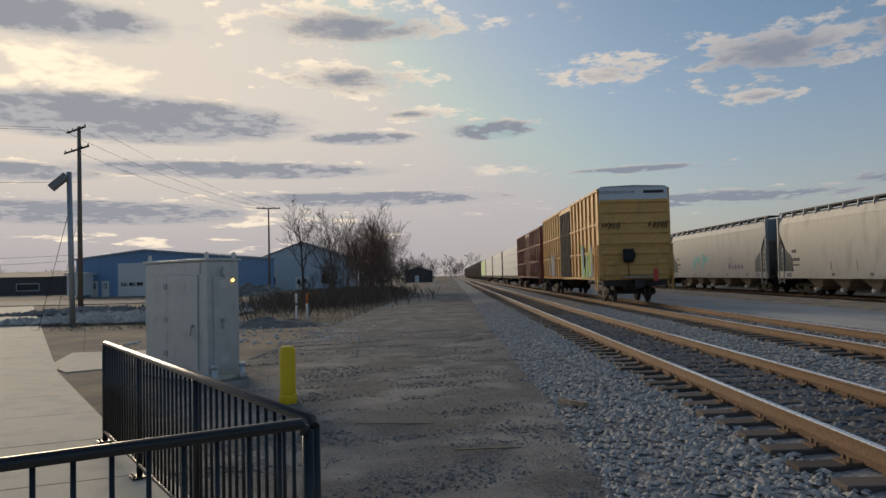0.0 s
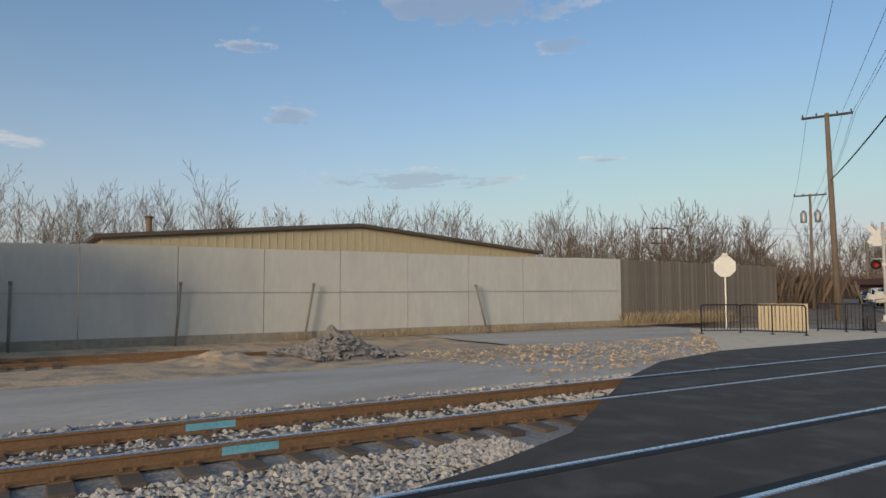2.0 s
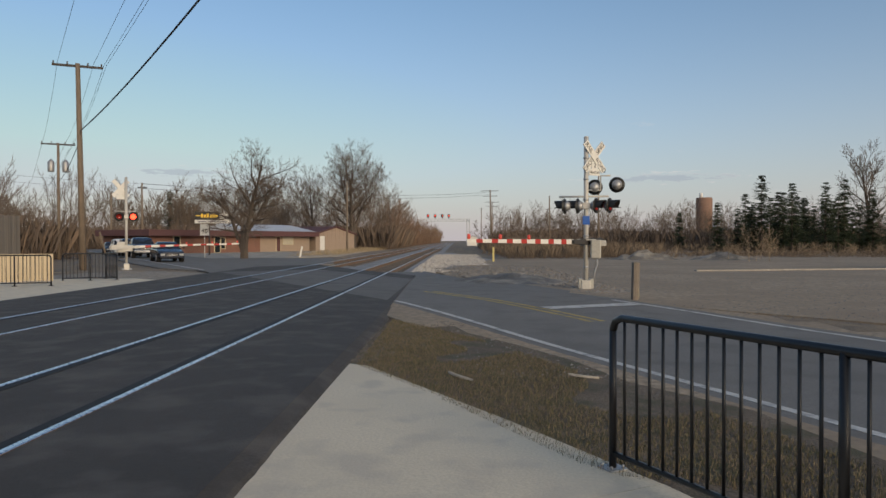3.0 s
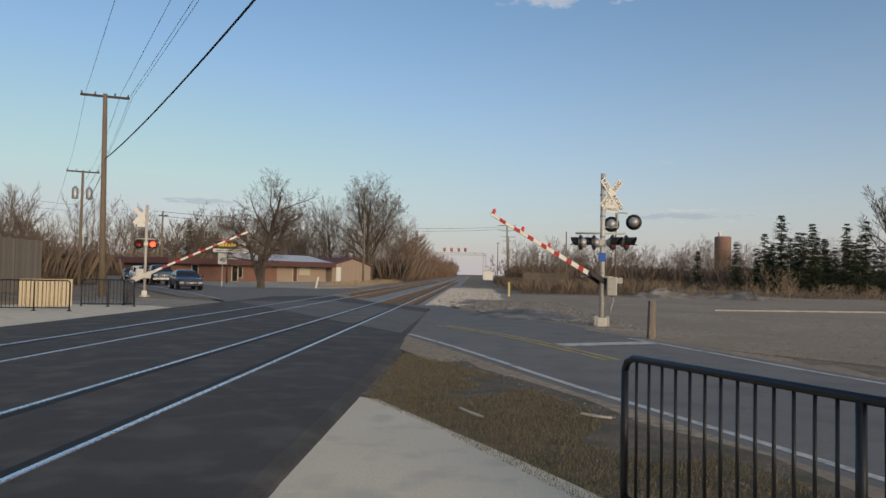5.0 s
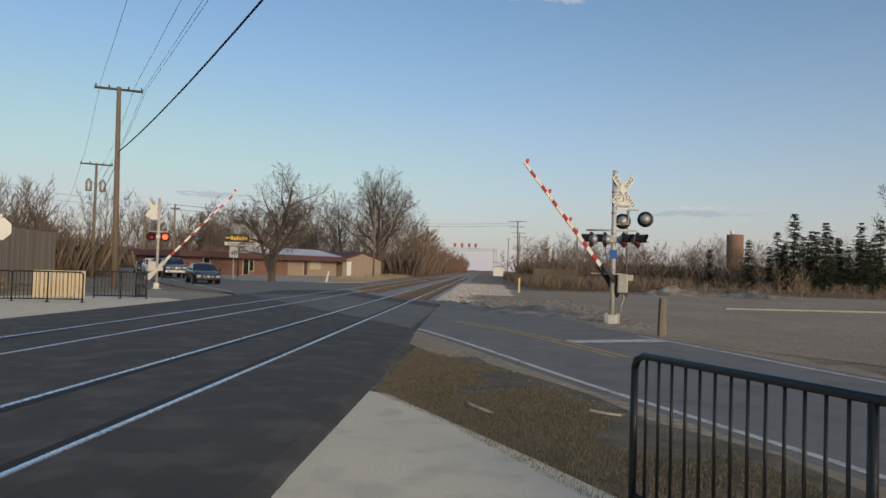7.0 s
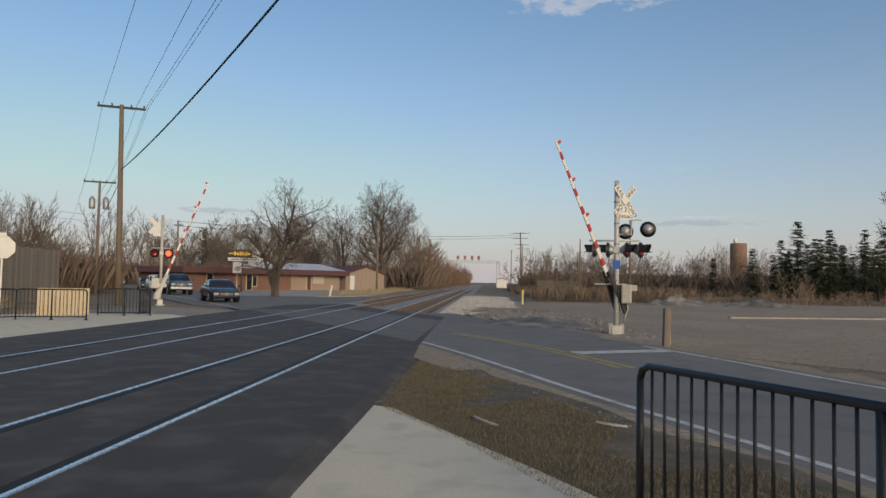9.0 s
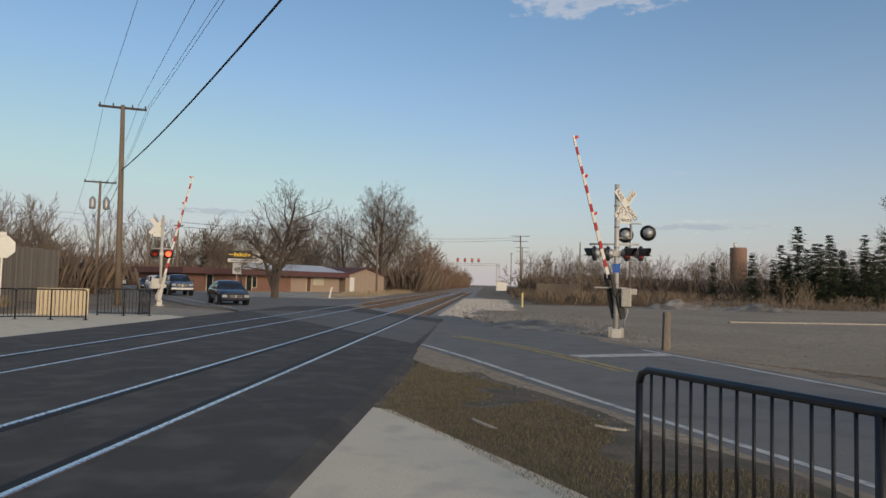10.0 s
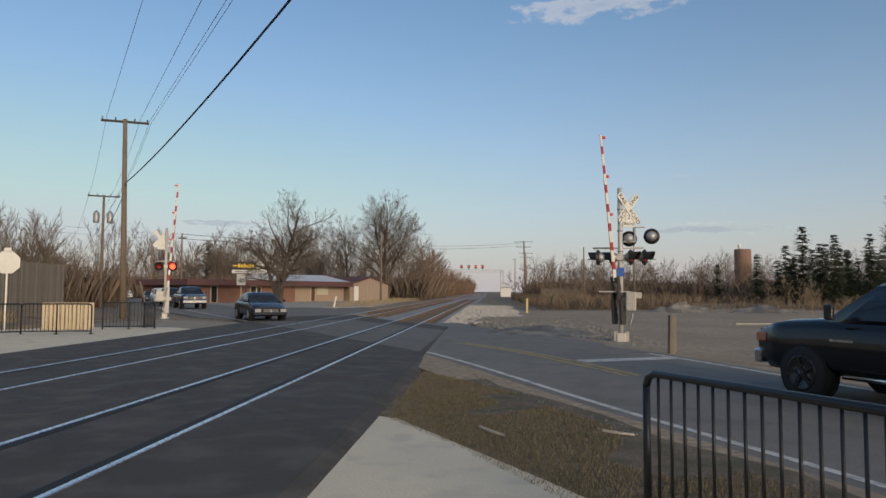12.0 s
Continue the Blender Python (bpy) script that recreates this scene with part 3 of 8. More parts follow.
def stones(name, count, area, size, material, seed, label, zf=bed_z, keep=None):
    """Loose broken stones lying on the bed."""
    r = np.random.RandomState(seed)
    x0, x1, y0, y1 = area
    u = r.rand(count)
    x, y = x0 + (x1 - x0) * r.rand(count), y0 + (y1 - y0) * u ** 1.6
    if keep is not None:
        ok = np.array([keep(a, b) for a, b in zip(x, y)])
        x, y = x[ok], y[ok]
    n = len(x)
    s = size * (0.55 + 0.9 * r.rand(n))
    z = np.array([zf(a, b) for a, b in zip(x, y)]) + s * 0.22
    base = np.array([(1, 0, 0.1), (0.1, 1, 0), (-1, 0.1, 0), (0, -1, -0.1), (0.15, 0.1, 0.8), (-0.1, 0, -0.8)])
    v = base[None] * (1 + 0.5 * (r.rand(n, 6, 3) - 0.5)) + 0.28 * (r.rand(n, 6, 3) - 0.5)
    v *= (0.5 * s)[:, None, None] * np.stack([1 + 0.5 * r.rand(n), 0.7 + 0.4 * r.rand(n), 0.6 + 0.4 * r.rand(n)], -1)[:, None]
    a = r.rand(n) * math.tau
    c, sn = np.cos(a)[:, None], np.sin(a)[:, None]
    v = np.stack([v[..., 0] * c - v[..., 1] * sn, v[..., 0] * sn + v[..., 1] * c, v[..., 2]], -1) + np.stack([x, y, z], -1)[:, None]
    f = np.array([(0, 1, 4), (1, 2, 4), (2, 3, 4), (3, 0, 4), (1, 0, 5), (2, 1, 5), (3, 2, 5), (0, 3, 5)])
    faces = (f[None] + 6 * np.arange(n)[:, None, None]).reshape(-1, 3)
    return tagged(new(name, raw(name, v.reshape(-1, 3).tolist(), faces.tolist(), material)), label, "stones", kind="stuff")


past = lambda x, y: y > north_edge(x) + 0.5
stones("ballast_stones", 22000, (0.85, 2.75, 0.8, 42), 0.064, STONE, 1, "pale grey broken ballast stones on the slope")
stones("ballast_stones", 10500, (5.15, 6.75, -5, 34), 0.068, STONE, 2, "pale grey broken ballast stones between the tracks", keep=past)
stones("ballast_stones", 6500, (3.22, 4.55, -2, 26), 0.07, DARK_STONE, 3, "brownish ballast stones between the ties", keep=past)
stones("ballast_stones", 6000, (7.3, 8.65, -9, 26), 0.07, STONE, 4, "grey ballast stones between the ties", keep=past)
stones("ballast_stones", 3500, (8.85, 10.6, -11, 30), 0.08, STONE, 5, "pale ballast stones on the far shoulder", keep=past)
stones("gravel_stones", 34000, (-5.0, 1.2, 1.6, 24), 0.030, piece_mat("grit", [(0.20, 0.19, 0.18), (0.46, 0.43, 0.39), (0.30, 0.285, 0.265), (0.24, 0.22, 0.2)]), 6, "dark loose gravel on the track", zf=lambda x, y: float(np.interp(x, [-5.0, -4.4, -2.4, 0, 1.2], [-0.455, -0.435, -0.405, -0.385, -0.37])) - 0.004)
stones("ballast_stones", 12000, (-3.9, 2.6, -33.5, -78), 0.10, STONE, 7, "pale spilled stones beside the track", zf=lambda x, y: -0.10 if x < 2.2 else bed_z(x, y), keep=lambda x, y: x > (-2.2 if y < -44 else 0.6) + 1.0 * noise.noise((0, y * 0.35, 3)) + 0.5 * noise.noise((x * 2, y * 2, 1)))
stones("lot_stones", 3600, (-18, -5, -14, -36), 0.03, DARK_STONE, 28, "small loose stones on the lot", zf=lambda x, y: -0.074, keep=lambda x, y: near_road(x, y) > 3.6)
stones("shoulder_stones", 1500, (-3.0, 1.1, -8, -16), 0.022, DARK_STONE, 29, "fine loose gravel along the verge", zf=lambda x, y: -0.084, keep=lambda x, y: 2.9 < near_road(x, y) < 4.4 or y < -12 and near_road(x, y) > 2.9)
off_road = lambda x, y: x < float(np.interp(y, [-34.8, -28, -25.1, -21.3, -20.2], [1.2, -0.6, -2.4, -3.8, -3.6])) - 0.1 + 0.5 * noise.noise((x, y, 7))
stones("rubble_stones", 5200, (-5.4, 1.4, -20.6, -42), 0.075, DARK_STONE, 8, "dark broken rubble beside the crossing", zf=lambda x, y: -0.072, keep=off_road)
stones("rubble_stones", 140, (-4.8, 1.2, -22, -36), 0.17, DARK_STONE, 9, "larger broken lumps of asphalt beside the crossing", zf=lambda x, y: -0.09, keep=off_road)
stones("verge_grit", 5200, (-1.2, 1.35, -9.0, -15.8), 0.026, piece_mat("verge_grit", [(0.13, 0.12, 0.11), (0.26, 0.24, 0.21), (0.16, 0.15, 0.14)]), 30, "fine loose grit where the verge meets the asphalt", zf=lambda x, y: -0.086, keep=lambda x, y: near_road(x, y) > 2.6 and x > 1.35 - 0.34 * (-8.6 - y) - 0.8 * abs(noise.noise((x * 1.4, y * 1.4, 2))))


# rails and ties
def rail_profile():
    return [(-0.07, -0.17), (0.07, -0.17), (0.07, -0.158), (0.012, -0.135), (0.010, -0.048), (0.034, -0.038), (0.036, -0.008), (0.026, 0.0), (-0.026, 0.0), (-0.036, -0.008), (-0.034, -0.038), (-0.010, -0.048), (-0.012, -0.135), (-0.07, -0.158)]


def rail(parent, x, y0, y1, z=0.0, shiny=True):
    bm = bmesh.new()
    prism(bm, [(a + x, b + z) for a, b in rail_profile()], y0, y1, "y")
    ob = part("rail", bm, [RUST, STEEL_TOP], parent, "rusty steel rail with a polished head" if shiny else "rust-brown steel rail")
    if shiny:
        for p in ob.data.polygons:
            if p.normal.z > 0.5 and p.center.z > z - 0.01:
                p.material_index = 1
    return ob


tie_bm = bmesh.new()
cuboid(tie_bm, (-1.3, -0.115, -0.17), (1.3, 0.115, 0.0), bevel=0.012)
tie_mesh = finish(tie_bm, "tie", TIE_WOOD)
plate_bm = bmesh.new()
cuboid(plate_bm, (-0.17, -0.09, 0.0), (0.17, 0.09, 0.016))
for sx, sy in ((-0.1, 0.06), (0.1, -0.06), (-0.12, -0.06), (0.12, 0.06)):
    cuboid(plate_bm, (sx - 0.014, sy - 0.014, 0.016), (sx + 0.014, sy + 0.014, 0.05))
plate_mesh = finish(plate_bm, "tie_plate", RUST)


def laid_track(label, pair, seed):
    r = random.Random(seed)
    t = thing("railway_track", pose(0, 0, 0), label, "railway track", "running tracks")
    mid = sum(pair) / 2
    for x in pair:
        rail(t, x, -600, 700)
    joined_v, joined_f = [], []
    y = north_edge(mid) + 0.5
    count = 0
    box = [tuple(v.co) for v in tie_mesh.vertices]
    while y < 170:
        if count < 110:
            o = new("tie", tie_mesh)
            o.parent = t
            o.matrix_basis = pose(mid + r.uniform(-0.05, 0.05), y, -0.166 + r.uniform(-0.010, 0.003), 0, 0, r.uniform(-1.2, 1.2))
            if count < 44:
                for x in pair:
                    q = new("tie_plate", plate_mesh)
                    q.parent = o
                    q.matrix_basis = pose(x - mid, 0, 0.001)
            count += 1
        else:
            k = len(joined_v)
            joined_v += [(a + mid, b + y, c) for a in (-1.3, 1.3) for b in (-0.115, 0.115) for c in (-0.34, -0.165)]
            joined_f += [(k + i, k + j, k + l, k + m) for i, j, l, m in ((1, 5, 7, 3), (0, 4, 5, 1), (2, 3, 7, 6), (0, 1, 3, 2), (4, 6, 7, 5))]
        y += 0.53 + r.uniform(-0.03, 0.03)
    y = -46.5 if mid > 6 else -37.5
    while y > -140:
        k = len(joined_v)
        joined_v += [(a + mid, b + y, c) for a in (-1.3, 1.3) for b in (-0.115, 0.115) for c in (-0.34, -0.165)]
        joined_f += [(k + i, k + j, k + l, k + m) for i, j, l, m in ((1, 5, 7, 3), (0, 4, 5, 1), (2, 3, 7, 6), (0, 1, 3, 2), (4, 6, 7, 5))]
        y -= 0.53
    far = new("far_ties", raw("far_ties", joined_v, joined_f, TIE_WOOD))
    far.parent = t
    tagged(far, kind="stuff")
    return t


track_a = laid_track("near railway track on weathered wooden ties", RAILS[:2], 1)
track_b = laid_track("far railway track on weathered wooden ties", RAILS[2:], 2)
for x, tr in ((RAILS[0], track_a), (RAILS[1], track_a), (RAILS[2], track_b), (RAILS[3], track_b)):
    inner = 1 if x in (RAILS[0], RAILS[2]) else -1
    bm = bmesh.new()
    a, b = x + inner * 0.040, x + inner * 0.16
    n0, n1 = north_edge(x) + 0.7, float(np.interp(x, [1.7, 5.0, 8.6], [-30.3, -36.0, -44.0])) + 0.4
    cuboid(bm, (min(a, b), n1, -0.03), (max(a, b), n0, -0.008))
    part("flangeway", bm, mat("groove_rubber", (0.012, 0.012, 0.013), 0.8), tr, "dark rubber flangeway beside the rail")
# blue paint marks on the far track's webs
for x, y in ((RAILS[3], -2.15), (RAILS[2], -2.2)):
    bm = bmesh.new()
    cuboid(bm, (x - 0.0135, y - 0.3, -0.135), (x - 0.0112, y + 0.3, -0.045))
    part("paint_mark", bm, mat("mark_blue", (0.16, 0.42, 0.55), 0.7), track_b, "sprayed light blue paint mark")

siding = thing("siding_track", pose(0, 0, -0.12), "rusty siding track half buried in sandy gravel", "railway track")
for x in (19.25, 20.755):
    rail(siding, x, -6.2 if x < 20 else -5.0, 420, shiny=False)
v, f = [], []
for k in range(300):
    y = -1.0 + 0.55 * k
    b0 = len(v)
    v += [(a, y + b, c) for a in (18.55, 21.4) for b in (-0.1, 0.1) for c in (-0.3, -0.075)]
    f += [(b0 + i, b0 + j, b0 + l, b0 + m) for i, j, l, m in ((1, 5, 7, 3), (0, 4, 5, 1), (2, 3, 7, 6), (0, 1, 3, 2), (4, 6, 7, 5))]
tk = new("siding_ties", raw("siding_ties", v, f, TIE_WOOD))
tk.parent = siding
tagged(tk, kind="stuff")

# ---------------------------------------------------------------- railway cars
HOP_WHITE = mat("hopper_cream", (0.58, 0.56, 0.50), 0.55, vary=0.07, grain=6, coarse=0.5, bump=0.05, second=(0.44, 0.42, 0.37), amount=0.4, stretch=(1, 1, 0.35))
HOP_WORN = mat("hopper_worn", (0.485, 0.47, 0.42), 0.6, vary=0.09, grain=6, coarse=0.4, bump=0.05, second=(0.42, 0.31, 0.20), amount=0.16, stretch=(1, 1, 0.25))
HOP_GREY = mat("hopper_grey", (0.36, 0.37, 0.365), 0.55, vary=0.07, grain=6, coarse=0.5, bump=0.05, second=(0.31, 0.32, 0.32), amount=0.4, stretch=(1, 1, 0.35))
BOGIE = mat("bogie_grime", (0.055, 0.042, 0.034), 0.8, vary=0.35, grain=14, bump=0.3)
END_BLUE = mat("hopper_end", (0.20, 0.235, 0.26), 0.6, vary=0.12, grain=8, bump=0.05)
ROOF_DARK = mat("roof_walk", (0.05, 0.05, 0.055), 0.7, vary=0.2)
ORANGE_PLATE = mat("reflector_yellow", (0.85, 0.45, 0.03), 0.4, vary=0.05)
SPRAY = mat("spray_black", (0.03, 0.03, 0.03), 0.7, bump=0)
RUST_STREAK = mat("rust_streak", (0.33, 0.17, 0.07), 0.8, vary=0.3, grain=10, bump=0.1)


def bogie(parent, y, z0, name="bogie"):
    """A two-axle truck with cast side frames; z0: rail top."""
    bm = bmesh.new()
    for sx in (-1, 1):
        prism(bm, [(y - 1.25, z0 + 0.42), (y - 1.1, z0 + 0.60), (y - 0.45, z0 + 0.66), (y + 0.45, z0 + 0.66), (y + 1.1, z0 + 0.60), (y + 1.25, z0 + 0.42), (y + 0.95, z0 + 0.40), (y + 0.55, z0 + 0.52),
                   (y + 0.33, z0 + 0.52), (y + 0.33, z0 + 0.24), (y + 0.2, z0 + 0.17), (y - 0.2, z0 + 0.17), (y - 0.33, z0 + 0.24), (y - 0.33, z0 + 0.52), (y - 0.55, z0 + 0.52), (y - 0.95, z0 + 0.40)],
              sx * 0.94, sx * 1.06)
        prism(bm, [(y - 0.95, z0 + 0.36), (y - 0.85, z0 + 0.44), (y - 0.28, z0 + 0.24), (y - 0.33, z0 + 0.17)], sx * 0.95, sx * 1.05)
        prism(bm, [(y + 0.95, z0 + 0.36), (y + 0.85, z0 + 0.44), (y + 0.28, z0 + 0.24), (y + 0.33, z0 + 0.17)], sx * 0.95, sx * 1.05)
        for dy in (-0.14, 0, 0.14):
            tube(bm, (sx * 1.0, y + dy, z0 + 0.24), (sx * 1.0, y + dy, z0 + 0.5), 0.055, n=6)
        for dy in (-0.89, 0.89):
            tube(bm, (sx * 0.9, y + dy, z0 + 0.46), (sx * 1.1, y + dy, z0 + 0.46), 0.13, n=10)
    cuboid(bm, (-0.95, y - 0.2, z0 + 0.45), (0.95, y + 0.2, z0 + 0.72))
    b = part(name, bm, BOGIE, parent, "grimy brown cast steel bogie")
    for dy in (-0.89, 0.89):
        bm = bmesh.new()
        for sx in (-1, 1):
            lathe(bm, [(0.0, sx * 0.70), (0.40, sx * 0.70), (0.46, sx * 0.715), (0.46, sx * 0.82), (0.3, sx * 0.84), (0.12, sx * 0.86), (0.1, sx * 0.9)], (0, y + dy, z0 + 0.456), "x", 20)
        tube(bm, (-0.8, y + dy, z0 + 0.456), (0.8, y + dy, z0 + 0.456), 0.09)
        part("wheelset", bm, BOGIE, b, "rusty steel wheelset")
    return b


def coupler(parent, y, way, z0):
    bm = bmesh.new()
    cuboid(bm, (-0.12, min(y, y + way * 0.55), z0 + 0.74), (0.12, max(y, y + way * 0.55), z0 + 0.98), bevel=0.03)
    cuboid(bm, (-0.2, min(y + way * 0.5, y + way * 0.82), z0 + 0.66), (0.16, max(y + way * 0.5, y + way * 0.82), z0 + 1.06), bevel=0.06)
    pipe(bm, [(0.3, y, z0 + 0.8), (0.32, y + way * 0.25, z0 + 0.6), (0.28, y + way * 0.45, z0 + 0.35)], 0.035, 6)
    part("coupler", bm, BOGIE, parent, "dark steel knuckle coupler with an air hose")


def ladder(parent, x, y0, y1, z0, z1, rungs, material, name="ladder"):
    bm = bmesh.new()
    for y in (y0, y1):
        cuboid(bm, (x - 0.03, y - 0.03, z0), (x + 0.03, y + 0.03, z1))
    for k in range(rungs):
        z = z0 + (z1 - z0) * (k + 0.5) / rungs
        tube(bm, (x, y0, z), (x, y1, z), 0.018, n=6)
    return part(name, bm, material, parent)


def hopper_car(m, shell, label, lead=False, bright=True, seed=0):
    """A covered hopper car, its middle at the origin, rail top at 0, 17.9 m over the body."""
    r = random.Random(seed)
    t = thing("hopper_car", m, label, "railway car", "hopper cars on the siding")
    L = 9.0
    # body: curved sides drawn along the car, ends sloped in below
    side = [(-1.60, 1.02), (-1.62, 1.30), (-1.62, 3.55), (-1.60, 3.95), (-1.50, 4.28), (-1.15, 4.42), (0, 4.5), (1.15, 4.42), (1.50, 4.28), (1.60, 3.95), (1.62, 3.55), (1.62, 1.30), (1.60, 1.02)]
    bm = bmesh.new()
    def cut(z):
        return L - 0.25 if z > 3.1 else L - 0.25 - (3.1 - z) * 0.85
    rows = []
    for k in range(-1, 2, 2):
        rows.append([bm.verts.new((x, k * cut(z), z)) for x, z in side])
    # extra ring on each end where the slope begins
    n = len(side)
    for i in range(n - 1):
        bm.faces.new((rows[0][i], rows[0][i + 1], rows[1][i + 1], rows[1][i]))
    bm.faces.new((rows[0][0], rows[1][0], rows[1][n - 1], rows[0][n - 1]))
    for row, flip in ((rows[0], 1), (rows[1], 0)):
        for i in range(n // 2):
            q = [row[i], row[i + 1], row[n - 2 - i], row[n - 1 - i]]
            bm.faces.new(list(dict.fromkeys(q)))
    part("body", bm, shell, t, "riveted steel side sheets with rounded tops")
    # round-fronted plate at each end of the side, pocket shade painted as dark colour
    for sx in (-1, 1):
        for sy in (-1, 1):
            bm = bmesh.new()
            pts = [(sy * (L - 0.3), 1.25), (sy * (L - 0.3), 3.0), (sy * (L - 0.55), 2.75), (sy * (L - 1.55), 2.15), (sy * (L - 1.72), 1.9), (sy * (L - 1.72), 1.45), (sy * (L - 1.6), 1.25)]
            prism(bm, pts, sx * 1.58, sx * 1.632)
            part("end_pocket", bm, mat("pocket_shade", (0.075, 0.09, 0.10), 0.7, vary=0.2), t, "blue-grey plate painted as the shaded opening under the slope sheet")
        bm = bmesh.new()
        cuboid(bm, (sx * 1.60, -L, 0.92), (sx * 1.66, L, 1.30))
        part("side_sill", bm, shell, t, "pale steel side sill")
        bm = bmesh.new()
        for z in (3.62, 3.74, 3.86):
            cuboid(bm, (sx * 1.615, -L + 0.3, z), (sx * 1.628, L - 0.3, z + 0.025))
        part("side_rib", bm, shell, t, "pressed stiffening ribs under the roof")
        for sy in (-1, 1):
            bm = bmesh.new()
            cuboid(bm, (sx * 1.50, sy * (L - 0.24), 0.9), (sx * 1.66, sy * (L - 0.10), 4.35), bevel=0.015)
            part("end_post", bm, shell, t)
            ladder(t, sx * 1.66, sy * (L - 0.75), sy * (L - 0.2), 0.55 if sy < 0 else 0.6, 2.6, 7, GALV)
            bm = bmesh.new()
            cuboid(bm, (sx * 1.660, sy * (L - 1.35) - 0.28, 1.0), (sx * 1.668, sy * (L - 1.35) + 0.28, 1.22))
            part("reflector", bm, ORANGE_PLATE if lead else END_BLUE, t, "yellow reflective plate" if lead else "dull reflective plate")
        if lead:
            for y in (-5.0, -1.9, 1.3, 4.4):
                bm = bmesh.new()
                cuboid(bm, (sx * 1.660, y - 0.24, 1.0), (sx * 1.668, y + 0.24, 1.13))
                part("reflector", bm, ORANGE_PLATE, t, "yellow reflective strip")
        for y in (-6.3, -3.1, 0.0, 3.1):
            bm = bmesh.new()
            cuboid(bm, (sx * 1.660, y, 1.06), (sx * 1.667, y + 0.28, 1.2))
            part("stencil", bm, mat("stencil_grey", (0.2, 0.2, 0.19), 0.7), t, "small grey stencilled panel")
    # end platforms and end sheets
    for sy in (-1, 1):
        bm = bmesh.new()
        cuboid(bm, (-1.5, sy * (L - 0.05), 0.85), (1.5, sy * (L - 1.6), 1.02))
        cuboid(bm, (-0.25, sy * (L - 0.02), 0.7), (0.25, sy * (L - 3.0), 1.0))
        part("end_platform", bm, BOGIE, t)
        bm = bmesh.new()
        cuboid(bm, (-1.5, sy * (L - 0.30), 3.1), (1.5, sy * (L - 0.20), 4.38))
        for x in (-0.9, 0.9):
            cuboid(bm, (x - 0.06, sy * (L - 0.28), 1.0), (x + 0.06, sy * (L - 0.12), 4.3))
        part("end_sheet", bm, END_BLUE, t, "blue-grey end bulkhead with stiffeners")
        bm = bmesh.new()
        lathe(bm, [(0.28, 0.0), (0.3, 0.03), (0.28, 0.05)], (0.9, sy * (L - 0.08), 2.2), "y", 16)
        part("brake_wheel", bm, END_BLUE, t, "round hand brake wheel")
        coupler(t, sy * (L - 0.05), sy, 0.0)
        bogie(t, sy * (L - 1.95), 0.0)
    # roof walk on brackets
    bm = bmesh.new()
    for sx in (-1, 1):
        cuboid(bm, (sx * 0.75, -L + 0.1, 4.52), (sx * 1.47, L - 0.1, 4.60))
    part("roof_walk", bm, ROOF_DARK, t, "dark steel grating roof walk")
    k = 0
    for i in range(15):
        y = -L + 0.4 + i * (2 * L - 0.8) / 14
        for sx in (-1, 1):
            bm = bmesh.new()
            prism(bm, [(sx * 1.52, 4.22), (sx * 1.56, 4.22), (sx * 1.49, 4.58), (sx * 1.2, 4.58), (sx * 1.2, 4.50)], y - 0.03, y + 0.03, "y")
            part("bracket", bm, shell, t)
    # discharge bays
    for y in (-5.0, -1.68, 1.68, 5.0) if lead else (-5.3, -2.2, 0.5, 3.0, 5.4):
        bm = bmesh.new()
        for q in (1,):
            a = [bm.verts.new((x, y + dy, 1.02)) for x, dy in ((-1.5, -0.95), (1.5, -0.95), (1.5, 0.95), (-1.5, 0.95))]
            b = [bm.verts.new((x, y + dy, 0.50)) for x, dy in ((-1.25, -0.32), (1.25, -0.32), (1.25, 0.32), (-1.25, 0.32))]
            for i in range(4):
                bm.faces.new((a[i], a[(i + 1) % 4], b[(i + 1) % 4], b[i]))
            bm.faces.new(b)
        part("discharge_bay", bm, mat("bay_dust", (0.27, 0.22, 0.16), 0.85, vary=0.25, grain=8), t, "dusty tapered discharge bay")
        bm = bmesh.new()
        cuboid(bm, (-1.3, y - 0.3, 0.34), (1.3, y + 0.3, 0.50))
        part("gate_box", bm, mat("gate_brown", (0.2, 0.14, 0.1), 0.8), t)
        for sx in (-1, 1):
            bm = bmesh.new()
            tube(bm, (sx * 1.2, y, 0.37), (sx * 1.45, y, 0.37), 0.10, n=12)
            part("outlet_cap", bm, WHITE, t, "white round outlet cap")
    if lead:
        x = -1.634
        for y, z, w, h in ((-1.9, 1.29, 2.4, 0.05), (-0.9, 1.2, 0.16, 0.22), (-3.0, 1.2, 0.2, 0.26), (-2.2, 1.2, 0.16, 0.2), (-7.6, 3.45, 1.8, 0.05), (-5, 3.7, 0.3, 0.1), (-3, 3.9, 0.2, 0.1), (1, 3.9, 0.3, 0.1)):
            bm = bmesh.new()
            cuboid(bm, (-1.669, y - w / 2, z - h / 2), (-1.633, y + w / 2, z + h / 2))
            part("rust_patch", bm, RUST_STREAK if h < 0.3 else mat("rust_pale", (0.42, 0.33, 0.22)), t, "orange rust patch")
        # sprayed scribbles and the data panel
        def scribble(pts, w=0.009):
            bm = bmesh.new()
            for a, b in zip(pts[:-1], pts[1:]):
                tube(bm, (x - 0.002, *a), (x - 0.002, *b), w, n=4)
            part("graffiti", bm, SPRAY, t, "thin black sprayed scribble")
        scribble([(2.3 - 0.05 * k, 2.0 + 0.6 * math.sin(k * 0.1) + 0.06 * math.sin(k * 0.9)) for k in range(26)])
